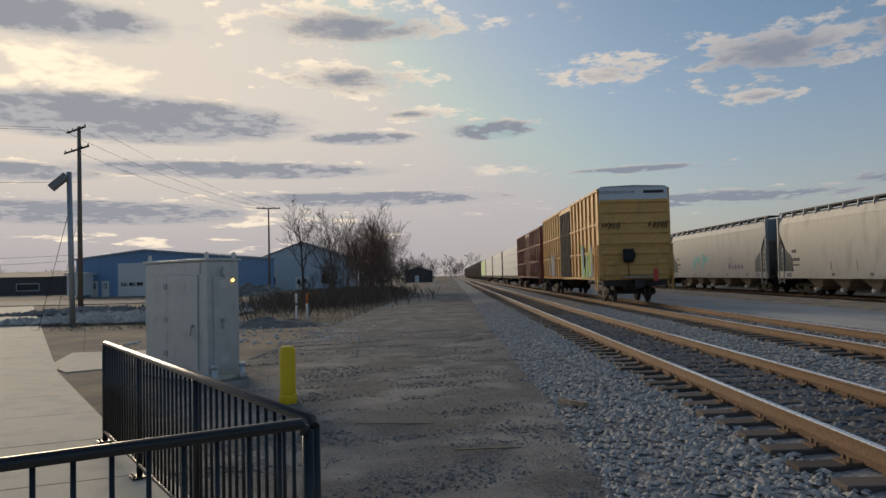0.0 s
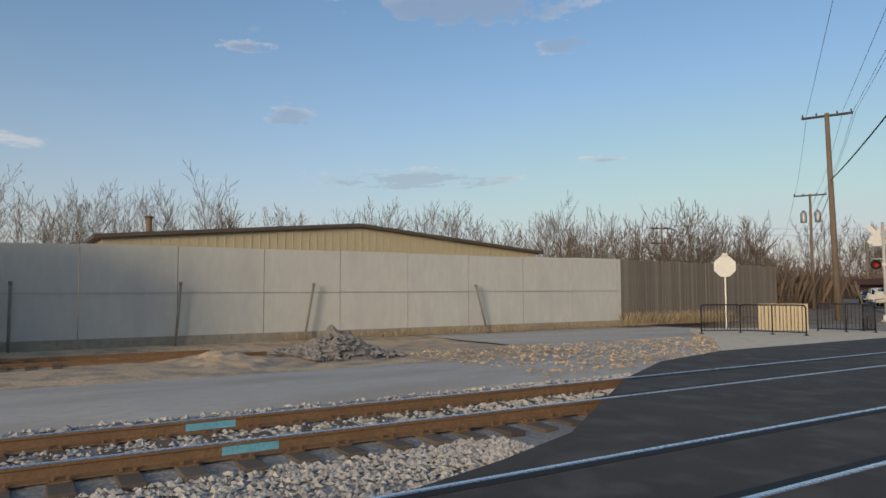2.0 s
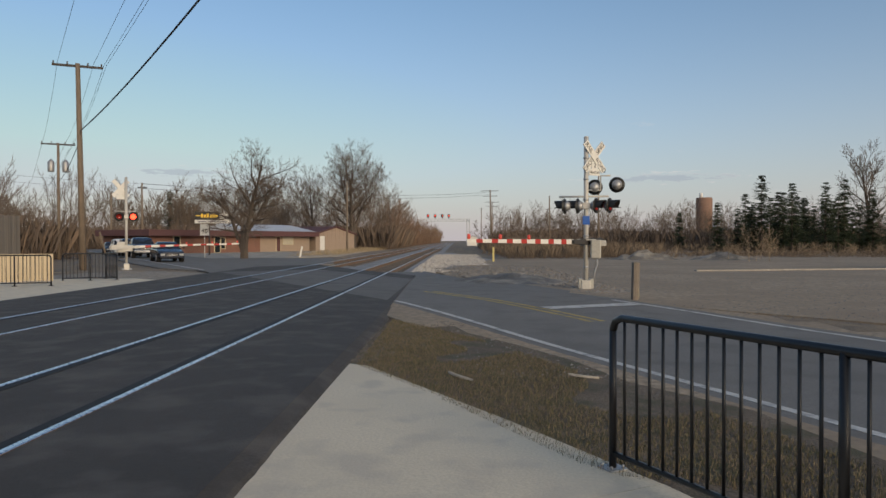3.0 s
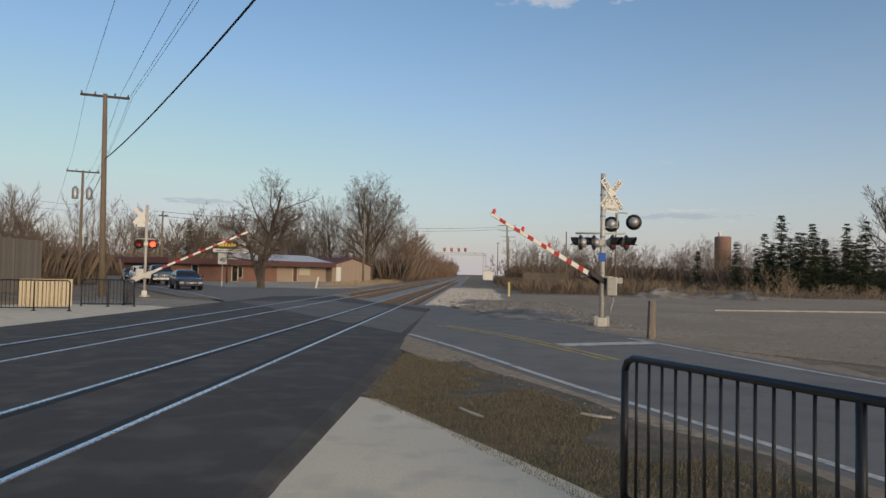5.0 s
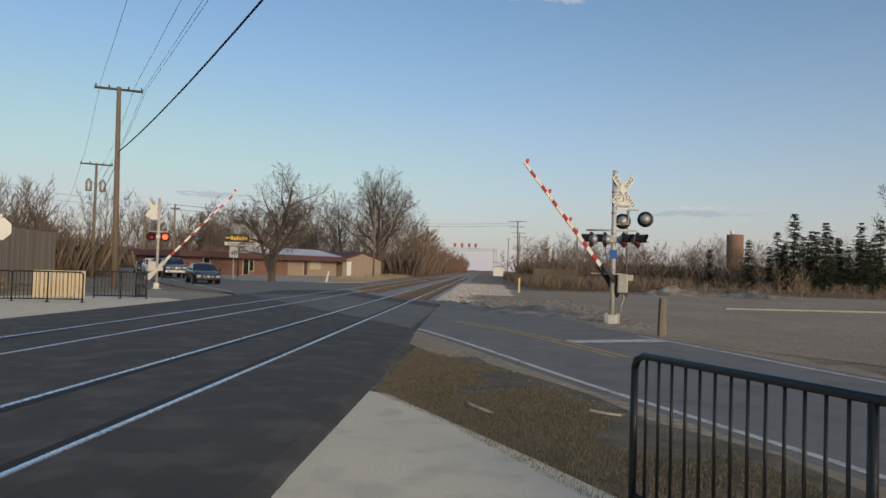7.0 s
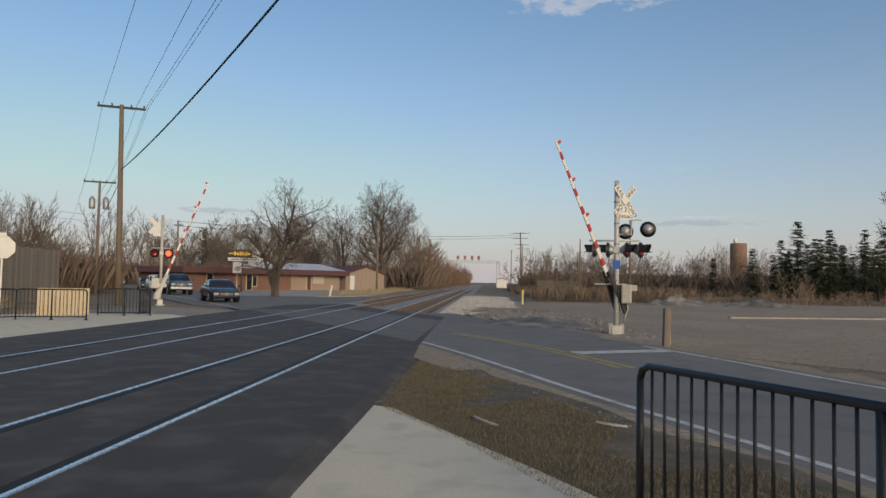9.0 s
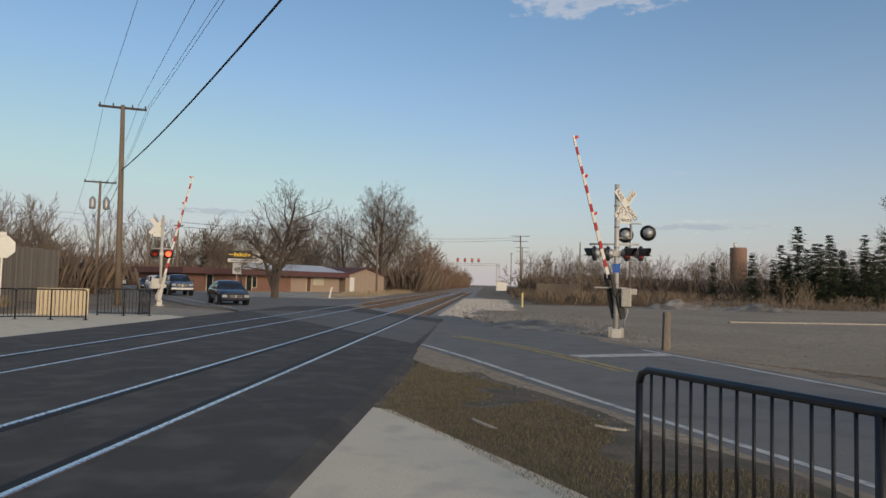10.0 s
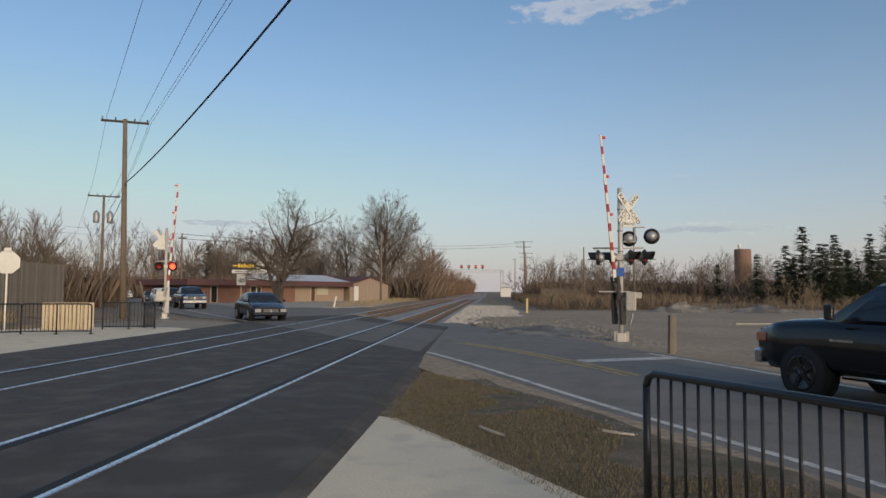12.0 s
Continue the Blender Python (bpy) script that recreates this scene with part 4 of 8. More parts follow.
        scribble([(1.7 - 0.05 * k + 0.10 * math.sin(k * 0.7), 2.05 + 0.12 * math.cos(k * 0.7)) for k in range(40)])
        scribble([(0.6 - 0.1 * k, 1.55 + 0.07 * math.sin(k * 1.4)) for k in range(9)])
        for j in range(9):
            c = -4.1 - 0.27 * j
            scribble([(c - 0.10 * math.cos(0.5 + k * (0.7 + 0.06 * j)), 1.72 + 0.11 * math.sin(0.9 * j + k * 0.75)) for k in range(8)])
        bm = bmesh.new()
        cuboid(bm, (x - 0.002, -6.75, 1.65), (x + 0.004, -6.2, 1.95))
        part("data_panel", bm, mat("stencil_grey", (0.2, 0.2, 0.19)), t, "grey stencilled data panel")
    else:
        x = -1.634
        for k in range(5):
            bm = bmesh.new()
            cuboid(bm, (x, 2.0 - 5.9, 2.05 - 0.13 * k + 0.2), (x + 0.004, 2.7 - 5.9 + 0.2 * (k % 2), 2.09 - 0.13 * k + 0.2))
            part("stencil", bm, mat("stencil_grey", (0.2, 0.2, 0.19)), t)
        for y, w, h, z in ((7.1, 0.5, 0.17, 2.3), (6.9, 0.8, 0.17, 1.85), (6.9, 0.7, 0.08, 1.6)):
            bm = bmesh.new()
            cuboid(bm, (x, y - w / 2, z), (x + 0.004, y + w / 2, z + h))
            part("stencil", bm, mat("stencil_dark", (0.1, 0.1, 0.1)), t, "dark stencilled marking bar")
        if shell is not HOP_GREY:
            for y in (-5.6, -3.3, -1.0, 1.2, 3.4):
                bm = bmesh.new()
                prism(bm, [(y, 1.35), (y + 0.09, 1.35), (y + 0.16, 1.75), (y + 0.1, 1.75)], x, x + 0.003)
                part("rust_streak", bm, mat("rust_pale", (0.42, 0.33, 0.22)), t, "rust stain running down the side")
        else:
            for k in range(14):
                a, c = r.uniform(0, 3.2), r.uniform(1.45, 2.2)
                bm = bmesh.new()
                prism(bm, [(0.5 + a, c), (0.9 + a, c + r.uniform(-0.1, 0.2)), (0.85 + a, c + 0.5), (0.55 + a, c + 0.4)], x - 0.0005 * k, x + 0.003)
                part("graffiti", bm, mat("spray_teal", (0.20, 0.50, 0.50), 0.7, vary=0.3, grain=6), t, "faded teal sprayed graffiti")
            for k in range(5):
                bm = bmesh.new()
                cuboid(bm, (x - 0.001, -3.5 - 0.5 * k, 1.5), (x + 0.003, -3.2 - 0.5 * k, 1.6 + 0.4 * r.random()))
                part("graffiti", bm, mat("spray_violet", (0.2, 0.17, 0.26), 0.7), t)
    return t


SIDE_X = 20.0
hopper_car(pose(SIDE_X, 11.30, -0.12), HOP_WORN, "cream covered hopper car with rust stains and scribbled graffiti", lead=True, seed=1)
hopper_car(pose(SIDE_X, 30.7, -0.12), HOP_WHITE, "clean cream covered hopper car", seed=2)
grey_hopper = hopper_car(pose(SIDE_X, 49.95, -0.12), HOP_GREY, "grey covered hopper car with faded teal graffiti", seed=3)
plain = hopper_car(pose(SIDE_X, 69.2, -0.12), HOP_WHITE, "weathered cream covered hopper car far along the siding", seed=4)
for k in range(6):
    copy_thing(plain, pose(SIDE_X, 88.45 + 19.25 * k, -0.12))


# ---- the departing train
BOX_YELLOW = mat("boxcar_yellow", (0.68, 0.38, 0.11), 0.55, vary=0.10, grain=7, coarse=0.7, bump=0.06, second=(0.54, 0.31, 0.10), amount=0.35)
BOX_RED = mat("boxcar_red", (0.20, 0.045, 0.035), 0.6, vary=0.15, grain=7, coarse=0.7, bump=0.06, second=(0.14, 0.04, 0.035), amount=0.4)
DOOR_BLACK = mat("door_black", (0.018, 0.016, 0.016), 0.8, vary=0.2, grain=8)


def boxcar(m, shell, label, L, H, doors, last=False):
    t = thing("boxcar", m, label, "railway car", "departing freight train")
    bm = bmesh.new()
    cuboid(bm, (-1.52, -L / 2, 1.02), (1.52, L / 2, H), bevel=0.03)
    part("body", bm, shell, t)
    bm = bmesh.new()
    prism(bm, [(-1.54, H - 0.02), (1.54, H - 0.02), (1.4, H + 0.07), (0, H + 0.12), (-1.4, H + 0.07)], -L / 2, L / 2, "y")
    part("roof", bm, mat("roof_grey", (0.4, 0.4, 0.4), 0.6), t, "pale ribbed metal roof")
    for sx in (-1, 1):
        n = int(L / 0.95)
        for k in range(n + 1):
            y = -L / 2 + 0.05 + k * (L - 0.1) / n
            if abs(y) < 1.7 and doors:
                continue
            bm = bmesh.new()
            cuboid(bm, (sx * 1.51, y - 0.05, 1.05), (sx * 1.60, y + 0.05, H - 0.05))
            part("side_post", bm, shell, t)
        if doors:
            for dy in (-0.85, 0.85):
                bm = bmesh.new()
                cuboid(bm, (sx * 1.53, dy - 0.8, 1.15), (sx * 1.585, dy + 0.8, H - 0.3), bevel=0.01)
                for q in (-0.5, 0, 0.5):
                    cuboid(bm, (sx * 1.58, dy + q - 0.03, 1.2), (sx * 1.62, dy + q + 0.03, H - 0.35))
                for z in (1.5, 2.5, 3.5):
                    cuboid(bm, (sx * 1.58, dy - 0.75, z), (sx * 1.61, dy + 0.75, z + 0.07))
                part("door", bm, DOOR_BLACK if doors == 2 else shell, t, "black plug door with locking bars")
        for z in (1.05, 2.25, 3.5, H - 0.12):
            bm = bmesh.new()
            cuboid(bm, (sx * 1.515, -L / 2, z), (sx * 1.585, -1.75, z + 0.10))
            cuboid(bm, (sx * 1.515, 1.75, z), (sx * 1.585, L / 2, z + 0.10))
            part("side_rail", bm, shell, t)
        ladder(t, sx * 1.64, -L / 2 + 0.15, -L / 2 + 0.65, 0.55, 2.6, 7, shell)
    for sy in (-1, 1):
        for k in range(8):
            z = 1.2 + k * (H - 1.9) / 7
            bm = bmesh.new()
            prism(bm, [(sy * (L / 2), z), (sy * (L / 2 + 0.07), z + 0.06), (sy * (L / 2 + 0.05), z + 0.13), (sy * (L / 2), z + 0.20)], -1.48, 1.48)
            part("end_rib", bm, shell, t, "pressed horizontal end rib")
        bogie(t, sy * (L / 2 - 1.9), 0.0)
        coupler(t, sy * (L / 2), sy, 0.0)
        bm = bmesh.new()
        cuboid(bm, (-1.4, sy * (L / 2 - 0.1), 0.75), (1.4, sy * (L / 2 - 0.5), 1.05))
        cuboid(bm, (-0.25, sy * (L / 2 - 0.3), 0.55), (0.25, sy * (L / 2 - 4), 0.95))
        part("end_sill", bm, BOGIE, t)
    if last:
        e = -L / 2
        bm = bmesh.new()
        cuboid(bm, (-1.525, e - 0.012, H - 0.62), (1.525, e + 0.02, H + 0.02))
        part("end_band", bm, mat("band_white", (0.62, 0.64, 0.66), 0.5, vary=0.06), t, "white painted band across the top of the end")
        letters("EXCESS HEIGHT CAR", 0.17, Matrix.Translation((-0.75, e - 0.018, H - 0.2)) @ pose(0, 0, 0, 90, 0, 0), SPRAY, t)
        bm = bmesh.new()
        cuboid(bm, (0.45, e - 0.018, H - 0.26), (1.35, e - 0.010, H - 0.13))
        part("marking_bar", bm, SPRAY, t)
        bm = bmesh.new()
        lathe(bm, [(0.24, -0.03), (0.27, 0.0), (0.24, 0.03)], (-0.32, e - 0.30, 2.12), "y", 18)
        for k in range(4):
            a = k * math.pi / 4
            tube(bm, (-0.32 - 0.25 * math.cos(a), e - 0.3, 2.12 - 0.25 * math.sin(a)), (-0.32 + 0.25 * math.cos(a), e - 0.3, 2.12 + 0.25 * math.sin(a)), 0.015, n=5)
        cuboid(bm, (-0.55, e - 0.22, 1.8), (-0.1, e - 0.05, 2.4), bevel=0.03)
        tube(bm, (-0.32, e - 0.1, 1.2), (-0.32, e - 0.1, 1.9), 0.02, n=6)
        part("brake_wheel", bm, DOOR_BLACK, t, "dark hand brake wheel and gear box")
        bm = bmesh.new()
        cuboid(bm, (-0.65, e - 0.55, 1.12), (0.75, e - 0.05, 1.17))
        part("crossover_step", bm, GALV, t, "grey grated crossover step")
        bm = bmesh.new()
        for x in (-1.4, 0.95):
            pipe(bm, [(x, e - 0.12, 1.1), (x, e - 0.12, 2.0), (x + 0.55, e - 0.12, 2.0), (x + 0.55, e - 0.12, 1.1)], 0.025, 6)
        tube(bm, (-1.5, e - 0.12, 2.55), (1.62, e - 0.12, 2.55), 0.02, n=6)
        tube(bm, (1.62, e - 0.12, 0.6), (1.62, e - 0.12, 2.6), 0.03, n=6)
        part("handrail", bm, shell, t)
        bm = bmesh.new()
        cuboid(bm, (0.55, e - 0.9, 0.95), (0.72, e - 0.8, 1.5), bevel=0.02)
        part("end_marker", bm, mat("marker_red", (0.75, 0.08, 0.06), 0.5), t, "red end-of-train marker on the coupler")
        r = random.Random(4)
        for k in range(26):
            for y0, cc in ((-6.4, "spray_green"), (5.2, "spray_grey")):
                if k > 12 and y0 > 0:
                    continue
                y, z = y0 + r.uniform(-1.3, 1.3), r.uniform(1.1, 1.5)
                h = r.uniform(0.4, 1.5)
                bm = bmesh.new()
                w = r.uniform(0.08, 0.2)
                prism(bm, [(y - w, z), (y + w * 0.4, z - 0.08), (y + w, z + h), (y - w * 0.3, z + h * 0.9)], -1.608 - 0.0006 * k, -1.60)
                cols = {"spray_green": [(0.30, 0.62, 0.08), (0.20, 0.30, 0.45), (0.38, 0.7, 0.12)], "spray_grey": [(0.35, 0.35, 0.36), (0.25, 0.28, 0.36), (0.4, 0.38, 0.36)]}[cc]
                part("graffiti", bm, mat(cc + "_%s" % "abc"[k % 3], cols[k % 3], 0.6), t, "sprayed graffiti strokes")
        for c0 in (-1.1, 0.95):
            for k in range(9):
                bm = bmesh.new()
                x = c0 - 0.35 + 0.1 * k
                tube(bm, (x, e - 0.075, 3.38 + r.uniform(-0.1, 0.0)), (x + r.uniform(-0.05, 0.12), e - 0.075, 3.52 + r.uniform(0, 0.1)), 0.02, n=5)
                part("graffiti", bm, SPRAY, t, "black sprayed tag")
    return t


def lumber_car(m, wrap, label, L=21.0):
    t = thing("flatcar", m, label, "railway car", "departing freight train")
    bm = bmesh.new()
    cuboid(bm, (-1.4, -L / 2, 0.95), (1.4, L / 2, 1.2))
    part("deck", bm, BOGIE, t)
    bm = bmesh.new()
    for sy in (-1, 1):
        cuboid(bm, (-1.4, sy * L / 2 - 0.15, 1.2), (1.4, sy * L / 2 + 0.15, 4.4))
    cuboid(bm, (-0.12, -L / 2, 1.2), (0.12, L / 2, 4.35))
    part("bulkhead", bm, BOGIE, t, "dark end bulkheads and centre beam")
    n = 6
    for sx in (-1, 1):
        for k in range(n):
            y0, y1 = -L / 2 + 0.3 + k * (L - 0.6) / n + 0.06, -L / 2 + 0.3 + (k + 1) * (L - 0.6) / n - 0.06
            for j in range(4):
                bm = bmesh.new()
                cuboid(bm, (min(sx * 0.14, sx * 1.38), y0, 1.22 + j * 0.78), (max(sx * 0.14, sx * 1.38), y1, 1.97 + j * 0.78), bevel=0.02)
                part("bundle", bm, wrap, t, "wrapped lumber bundle")
    for sy in (-1, 1):
        bogie(t, sy * (L / 2 - 2), 0.0)
        coupler(t, sy * L / 2, sy, 0.0)
    return t


WRAP = mat("wrap_white", (0.62, 0.63, 0.64), 0.5, vary=0.15, grain=4, coarse=2.5, bump=0.15, second=(0.4, 0.42, 0.44), amount=0.3)
WRAP_GREEN = mat("wrap_green", (0.45, 0.66, 0.30), 0.5, vary=0.15, grain=4, coarse=2.5, bump=0.15)
TRACK_X = sum(RAILS[2:]) / 2
train = []        # each car and its place behind the head of the list, at the start
end0 = 30.9       # where the last car's end stands at the start
train.append((boxcar(pose(TRACK_X, 0, 0), BOX_YELLOW, "yellow-orange high-cube boxcar with black doors and graffiti", 18.6, 5.12, 2, True), end0 + 9.3))
train.append((boxcar(pose(TRACK_X, 0, 0), BOX_RED, "dark red ribbed boxcar with pale scuffs", 18.0, 4.9, 1), end0 + 20.4 + 9.0))
y = end0 + 40.2
lum = lumber_car(pose(TRACK_X, 0, 0), WRAP, "flatcar loaded with white-wrapped lumber bundles")
for k in range(3):
    train.append((lum if k == 0 else copy_thing(lum, pose(TRACK_X, 0, 0)), y + 10.5))
    y += 22.6
train.append((lumber_car(pose(TRACK_X, 0, 0), WRAP_GREEN, "flatcar loaded with pale green wrapped lumber"), y + 10.5))
y += 22.6
dark = boxcar(pose(TRACK_X, 0, 0), mat("boxcar_brown", (0.10, 0.075, 0.065), 0.6), "dark brown boxcar far up the train", 18.0, 4.5, 1)
for k in range(10):
    train.append((dark if k == 0 else copy_thing(dark, pose(TRACK_X, 0, 0)), y + 9.0))
    y += 19.6

# ---------------------------------------------------------------- trees and grass
def sprout(r, p, d, length, radius, level, counts, out, rise=0.25, spread=0.75, start=0.25):
    """One limb and all that grows on it, as (start, end, radius, radius, level) pieces; counts: how many side limbs on each level, the stem's first."""
    top = len(counts)
    segs = 6 if level == top else (4 if level > 1 else (2 if level == 1 else 1))
    p, d = Vector(p), Vector(d).normalized()
    pts, ways = [p.copy()], []
    wob = 0.10 if level == top else 0.22
    for k in range(segs):
        d = (d + Vector((r.uniform(-wob, wob), r.uniform(-wob, wob), r.uniform(-wob, wob) * 0.6 + (rise / segs if level < top else 0.05)))).normalized()
        p = p + d * (length / segs)
        pts.append(p.copy())
        ways.append(d.copy())
    for k in range(segs):
        out.append((pts[k], pts[k + 1], radius * (1 - 0.75 * k / segs), radius * (1 - 0.75 * (k + 1) / segs), level))
    if level == 0:
        return
    n = counts[top - level]
    turn = r.uniform(0, 6.3)
    for k in range(n):
        f = start + (1 - start) * (k + r.uniform(0.1, 0.9)) / n
        i = min(segs - 1, int(f * segs))
        q = pts[i].lerp(pts[i + 1], f * segs - i)
        turn += 2.4 + r.uniform(-0.5, 0.5)
        w = ways[i]
        u = w.orthogonal().normalized()
        side = u * math.cos(turn) + w.cross(u) * math.sin(turn)
        lean = spread * r.uniform(0.7, 1.25) * (1.15 - 0.45 * f)
        share = (0.62 if level == top else 0.52) * (1.15 - 0.62 * f) * r.uniform(0.7, 1.2)
        sprout(r, q, w * (1 - 0.35 * lean) + side * lean, length * share, radius * (1 - 0.75 * f) * 0.55, level - 1, counts, out, rise, spread, 0.18)


def limbs_mesh(name, limbs, material, least=0.004):
    v, f = [], []
    for a, b, r0, r1, depth in limbs:
        if depth == 0:
            u = (b - a).orthogonal().normalized() * max(r0, least)
            k = len(v)
            v += [a + u, a - u, b]
            f.append((k, k + 1, k + 2))
            continue
        n = 6 if depth > 2 else 3
        d = (b - a).normalized()
        u = d.orthogonal().normalized()
        w = d.cross(u)
        k = len(v)
        for p, rr in ((a, max(r0, least)), (b, max(r1, least * 0.7))):
            for i in range(n):
                c, s = math.cos(i * math.tau / n) * rr, math.sin(i * math.tau / n) * rr
                v.append(p + u * c + w * s)
        for i in range(n):
            f.append((k + i, k + (i + 1) % n, k + n + (i + 1) % n, k + n + i))
    return raw(name, v, f, material)


def bare_tree(name, m, height, trunk, label, seed, counts=(13, 9, 7, 5), spread=0.75, rise=0.25, start=0.25, stems=None, twig=0.006, material=None):
    """A leafless tree; stems: (lean x, lean y, share of the height, share of the girth, height of the fork) where it forks low."""
    r = random.Random(seed)
    t = thing(name, m, label, "tree")
    out = []
    for lx, ly, tall, girth, fork in stems or ((0, 0, 1, 1, 0),):
        sprout(r, (0, 0, fork * height - 0.1), (lx, ly, 1), tall * height, trunk * girth, len(counts), counts, out, rise, spread, start)
    if stems:
        out.append((Vector((0, 0, -0.1)), Vector((0, 0, max(s[4] for s in stems) * height)), trunk * 1.15, trunk * 0.95, len(counts)))
    k = height / max(b.z for a, b, *_ in out)
    out = [(a * k, b * k, r0, r1, d) for a, b, r0, r1, d in out]
    n = len(counts)
    for nm, sel, mt in (("trunk", [o for o in out if o[4] >= n - 1], BARK), ("crown", [o for o in out if o[4] < n - 1], material or TWIG)):
        ob = new(nm, limbs_mesh(nm, sel, mt, twig))
        ob.parent = t
    return t


def thicket(name, label, spots, seed, material=TWIG, depth=4, twig=0.012, category="woods"):
    """Far bare woods: many small trees in one mesh. spots: (x, y, z, height)."""
    r = random.Random(seed)
    kinds = []
    for k in range(5):
        out = []
        bush = depth < 4
        sprout(r, (0, 0, 0), (r.uniform(-0.1, 0.1), r.uniform(-0.1, 0.1), 1), 0.9, 0.0075, 3, (9, 7, 5) if depth > 4 else ((8, 6, 4) if not bush else (7, 5, 3)), out, 0.3, 0.9 if bush else 0.62, 0.05 if bush else 0.22)
        top = max(b.z for a, b, *_ in out)
        kinds.append([(a / top, b / top, r0, r1, d) for a, b, r0, r1, d in out])
    v, f = [], []
    for x, y, z, h in spots:
        turn = Matrix.Rotation(r.uniform(0, 6.3), 3, "Z")
        off = Vector((x, y, z))
        wide = r.uniform(0.8, 1.25)
        for a, b, r0, r1, d in kinds[r.randrange(5)]:
            a, b = turn @ a, turn @ b
            a, b = Vector((a.x * h * wide, a.y * h * wide, a.z * h)) + off, Vector((b.x * h * wide, b.y * h * wide, b.z * h)) + off
            e = (b - a).normalized()
            u = e.orthogonal().normalized()
            w = e.cross(u)
            k = len(v)
            ra, rb = max(r0 * h, twig), max(r1 * h, twig * 0.7)
            if d == 0:
                v += [a + u * ra, a - u * ra, b]
                f.append((k, k + 1, k + 2))
                continue
            if d == 1:
                v += [a + u * ra, a - u * ra, b - u * rb, b + u * rb]
                f.append((k, k + 1, k + 2, k + 3))
                continue
            for p, rr in ((a, ra), (b, rb)):
                v += [p + u * rr, p - u * rr * 0.5 + w * rr * 0.87, p - u * rr * 0.5 - w * rr * 0.87]
            f += [(k, k + 1, k + 4, k + 3), (k + 1, k + 2, k + 5, k + 4), (k + 2, k, k + 3, k + 5)]
    return tagged(new(name, raw(name, v, f, material)), label, category, kind="stuff")


def blades(name, count, spot, height, material, seed, label, width=0.006):
    """Thin grass blades; spot gives a place."""
    r = random.Random(seed)
    v, f = [], []
    for k in range(count):
        x, y, z = spot(r)
        a, h, lean = r.uniform(0, 6.3), height * r.uniform(0.25, 1.2), r.uniform(0.05, 0.55)
        dx, dy = math.cos(a), math.sin(a)
        b = len(v)
        v += [(x - dy * width, y + dx * width, z), (x + dy * width, y - dx * width, z), (x + dx * h * lean * 0.4, y + dy * h * lean * 0.4, z + h * 0.6), (x + dx * h * lean, y + dy * h * lean, z + h)]
        f += [(b, b + 1, b + 2), (b + 1, b + 3, b + 2)]
    return tagged(new(name, raw(name, v, f, material)), label, "grass", kind="stuff")


def conifer(m, height, seed, label="dark green spruce with a ragged outline"):
    r = random.Random(seed)
    t = thing("conifer_tree", m, label, "tree", "evergreen trees")
    bm = bmesh.new()
    tube(bm, (0, 0, -0.1), (0, 0, height * 0.97), height * 0.018, 0.02, n=7)
    part("trunk", bm, BARK, t)
    v, f = [], []
    layers = int(height * 2.7)
    gaps = {k for k in range(layers) if r.random() < 0.16}
    for k in range(layers):
        q = (k + r.uniform(0, 0.6)) / layers
        z = height * (0.10 + 0.89 * q)
        for i in range(8):
            if k in gaps and i % 3:
                continue
            reach = height * 0.25 * (1.03 - q) ** 0.7 * r.choice((0.45, 0.8, 1.0, 1.25)) * r.uniform(0.8, 1.15) + 0.12
            a = r.uniform(0, math.tau)
            d = Vector((math.cos(a), math.sin(a), 0))
            sd = Vector((-d.y, d.x, 0))
            lift = r.uniform(-0.45, 0.4)
            for j in range(7):
                s = (j + 0.6) / 7
                c = d * reach * s + Vector((0, 0, z + reach * (lift * s - 0.12 * s * s) + r.uniform(-0.08, 0.08)))
                w = (height * 0.015 * (1.25 - s) + 0.085) * (1.1 - 0.5 * q)
                for e in (-1, 1, 0.3):
                    b = len(v)
                    tip = c + sd * e * w * r.uniform(1.2, 2.8) + d * w * r.uniform(0.4, 1.9) + Vector((0, 0, w * r.uniform(-0.5, 0.5)))
                    v += [c - d * w * 0.3, c + d * w * 0.5, tip, c + Vector((0, 0, w * 0.35))]
                    f += [(b, b + 1, b + 2), (b, b + 2, b + 3)]
    ob = new("crown", raw("crown", v, f, NEEDLES))
    ob.parent = t
    return t


R = random.Random(77)
# north: the two clumps beside the maintenance track
bare_tree("bare_tree", pose(-15.4, 71, -0.5), 10.6, 0.17, "bare tree with pale branches beside the barn", 11, (9, 7, 6, 4), 0.8, 0.35, 0.3, twig=0.012)
bare_tree("bare_tree", pose(-12.6, 73, -0.5), 9.6, 0.12, "slender bare tree at the thicket's edge", 12, (9, 7, 6, 4), 0.7, 0.4, 0.25, twig=0.012)
thicket("thicket", "dense bare brown thicket beside the track", [(R.uniform(-11.5, -6.6), R.uniform(64, 82), -0.5, R.uniform(5.5, 9.6)) for k in range(46)], 13, TWIG_RED, twig=0.011, depth=5)
thicket("brush", "low tangled brush under the thicket", [(R.uniform(-14, -5.2), R.uniform(62, 82), -0.5, R.uniform(1.2, 4.0)) for k in range(45)], 14, twig=0.014)
thicket("far_woods", "far bare woods up the line", [(R.uniform(-50, -6), R.uniform(190, 330), -0.5, R.uniform(6, 11)) for k in range(60)], 15, twig=0.05, depth=3)
thicket("far_woods", "low far woods on the horizon", [(R.uniform(-330, 330), R.uniform(380, 520), -0.5, R.uniform(8, 15)) for k in range(200)], 16, twig=0.12, depth=3)
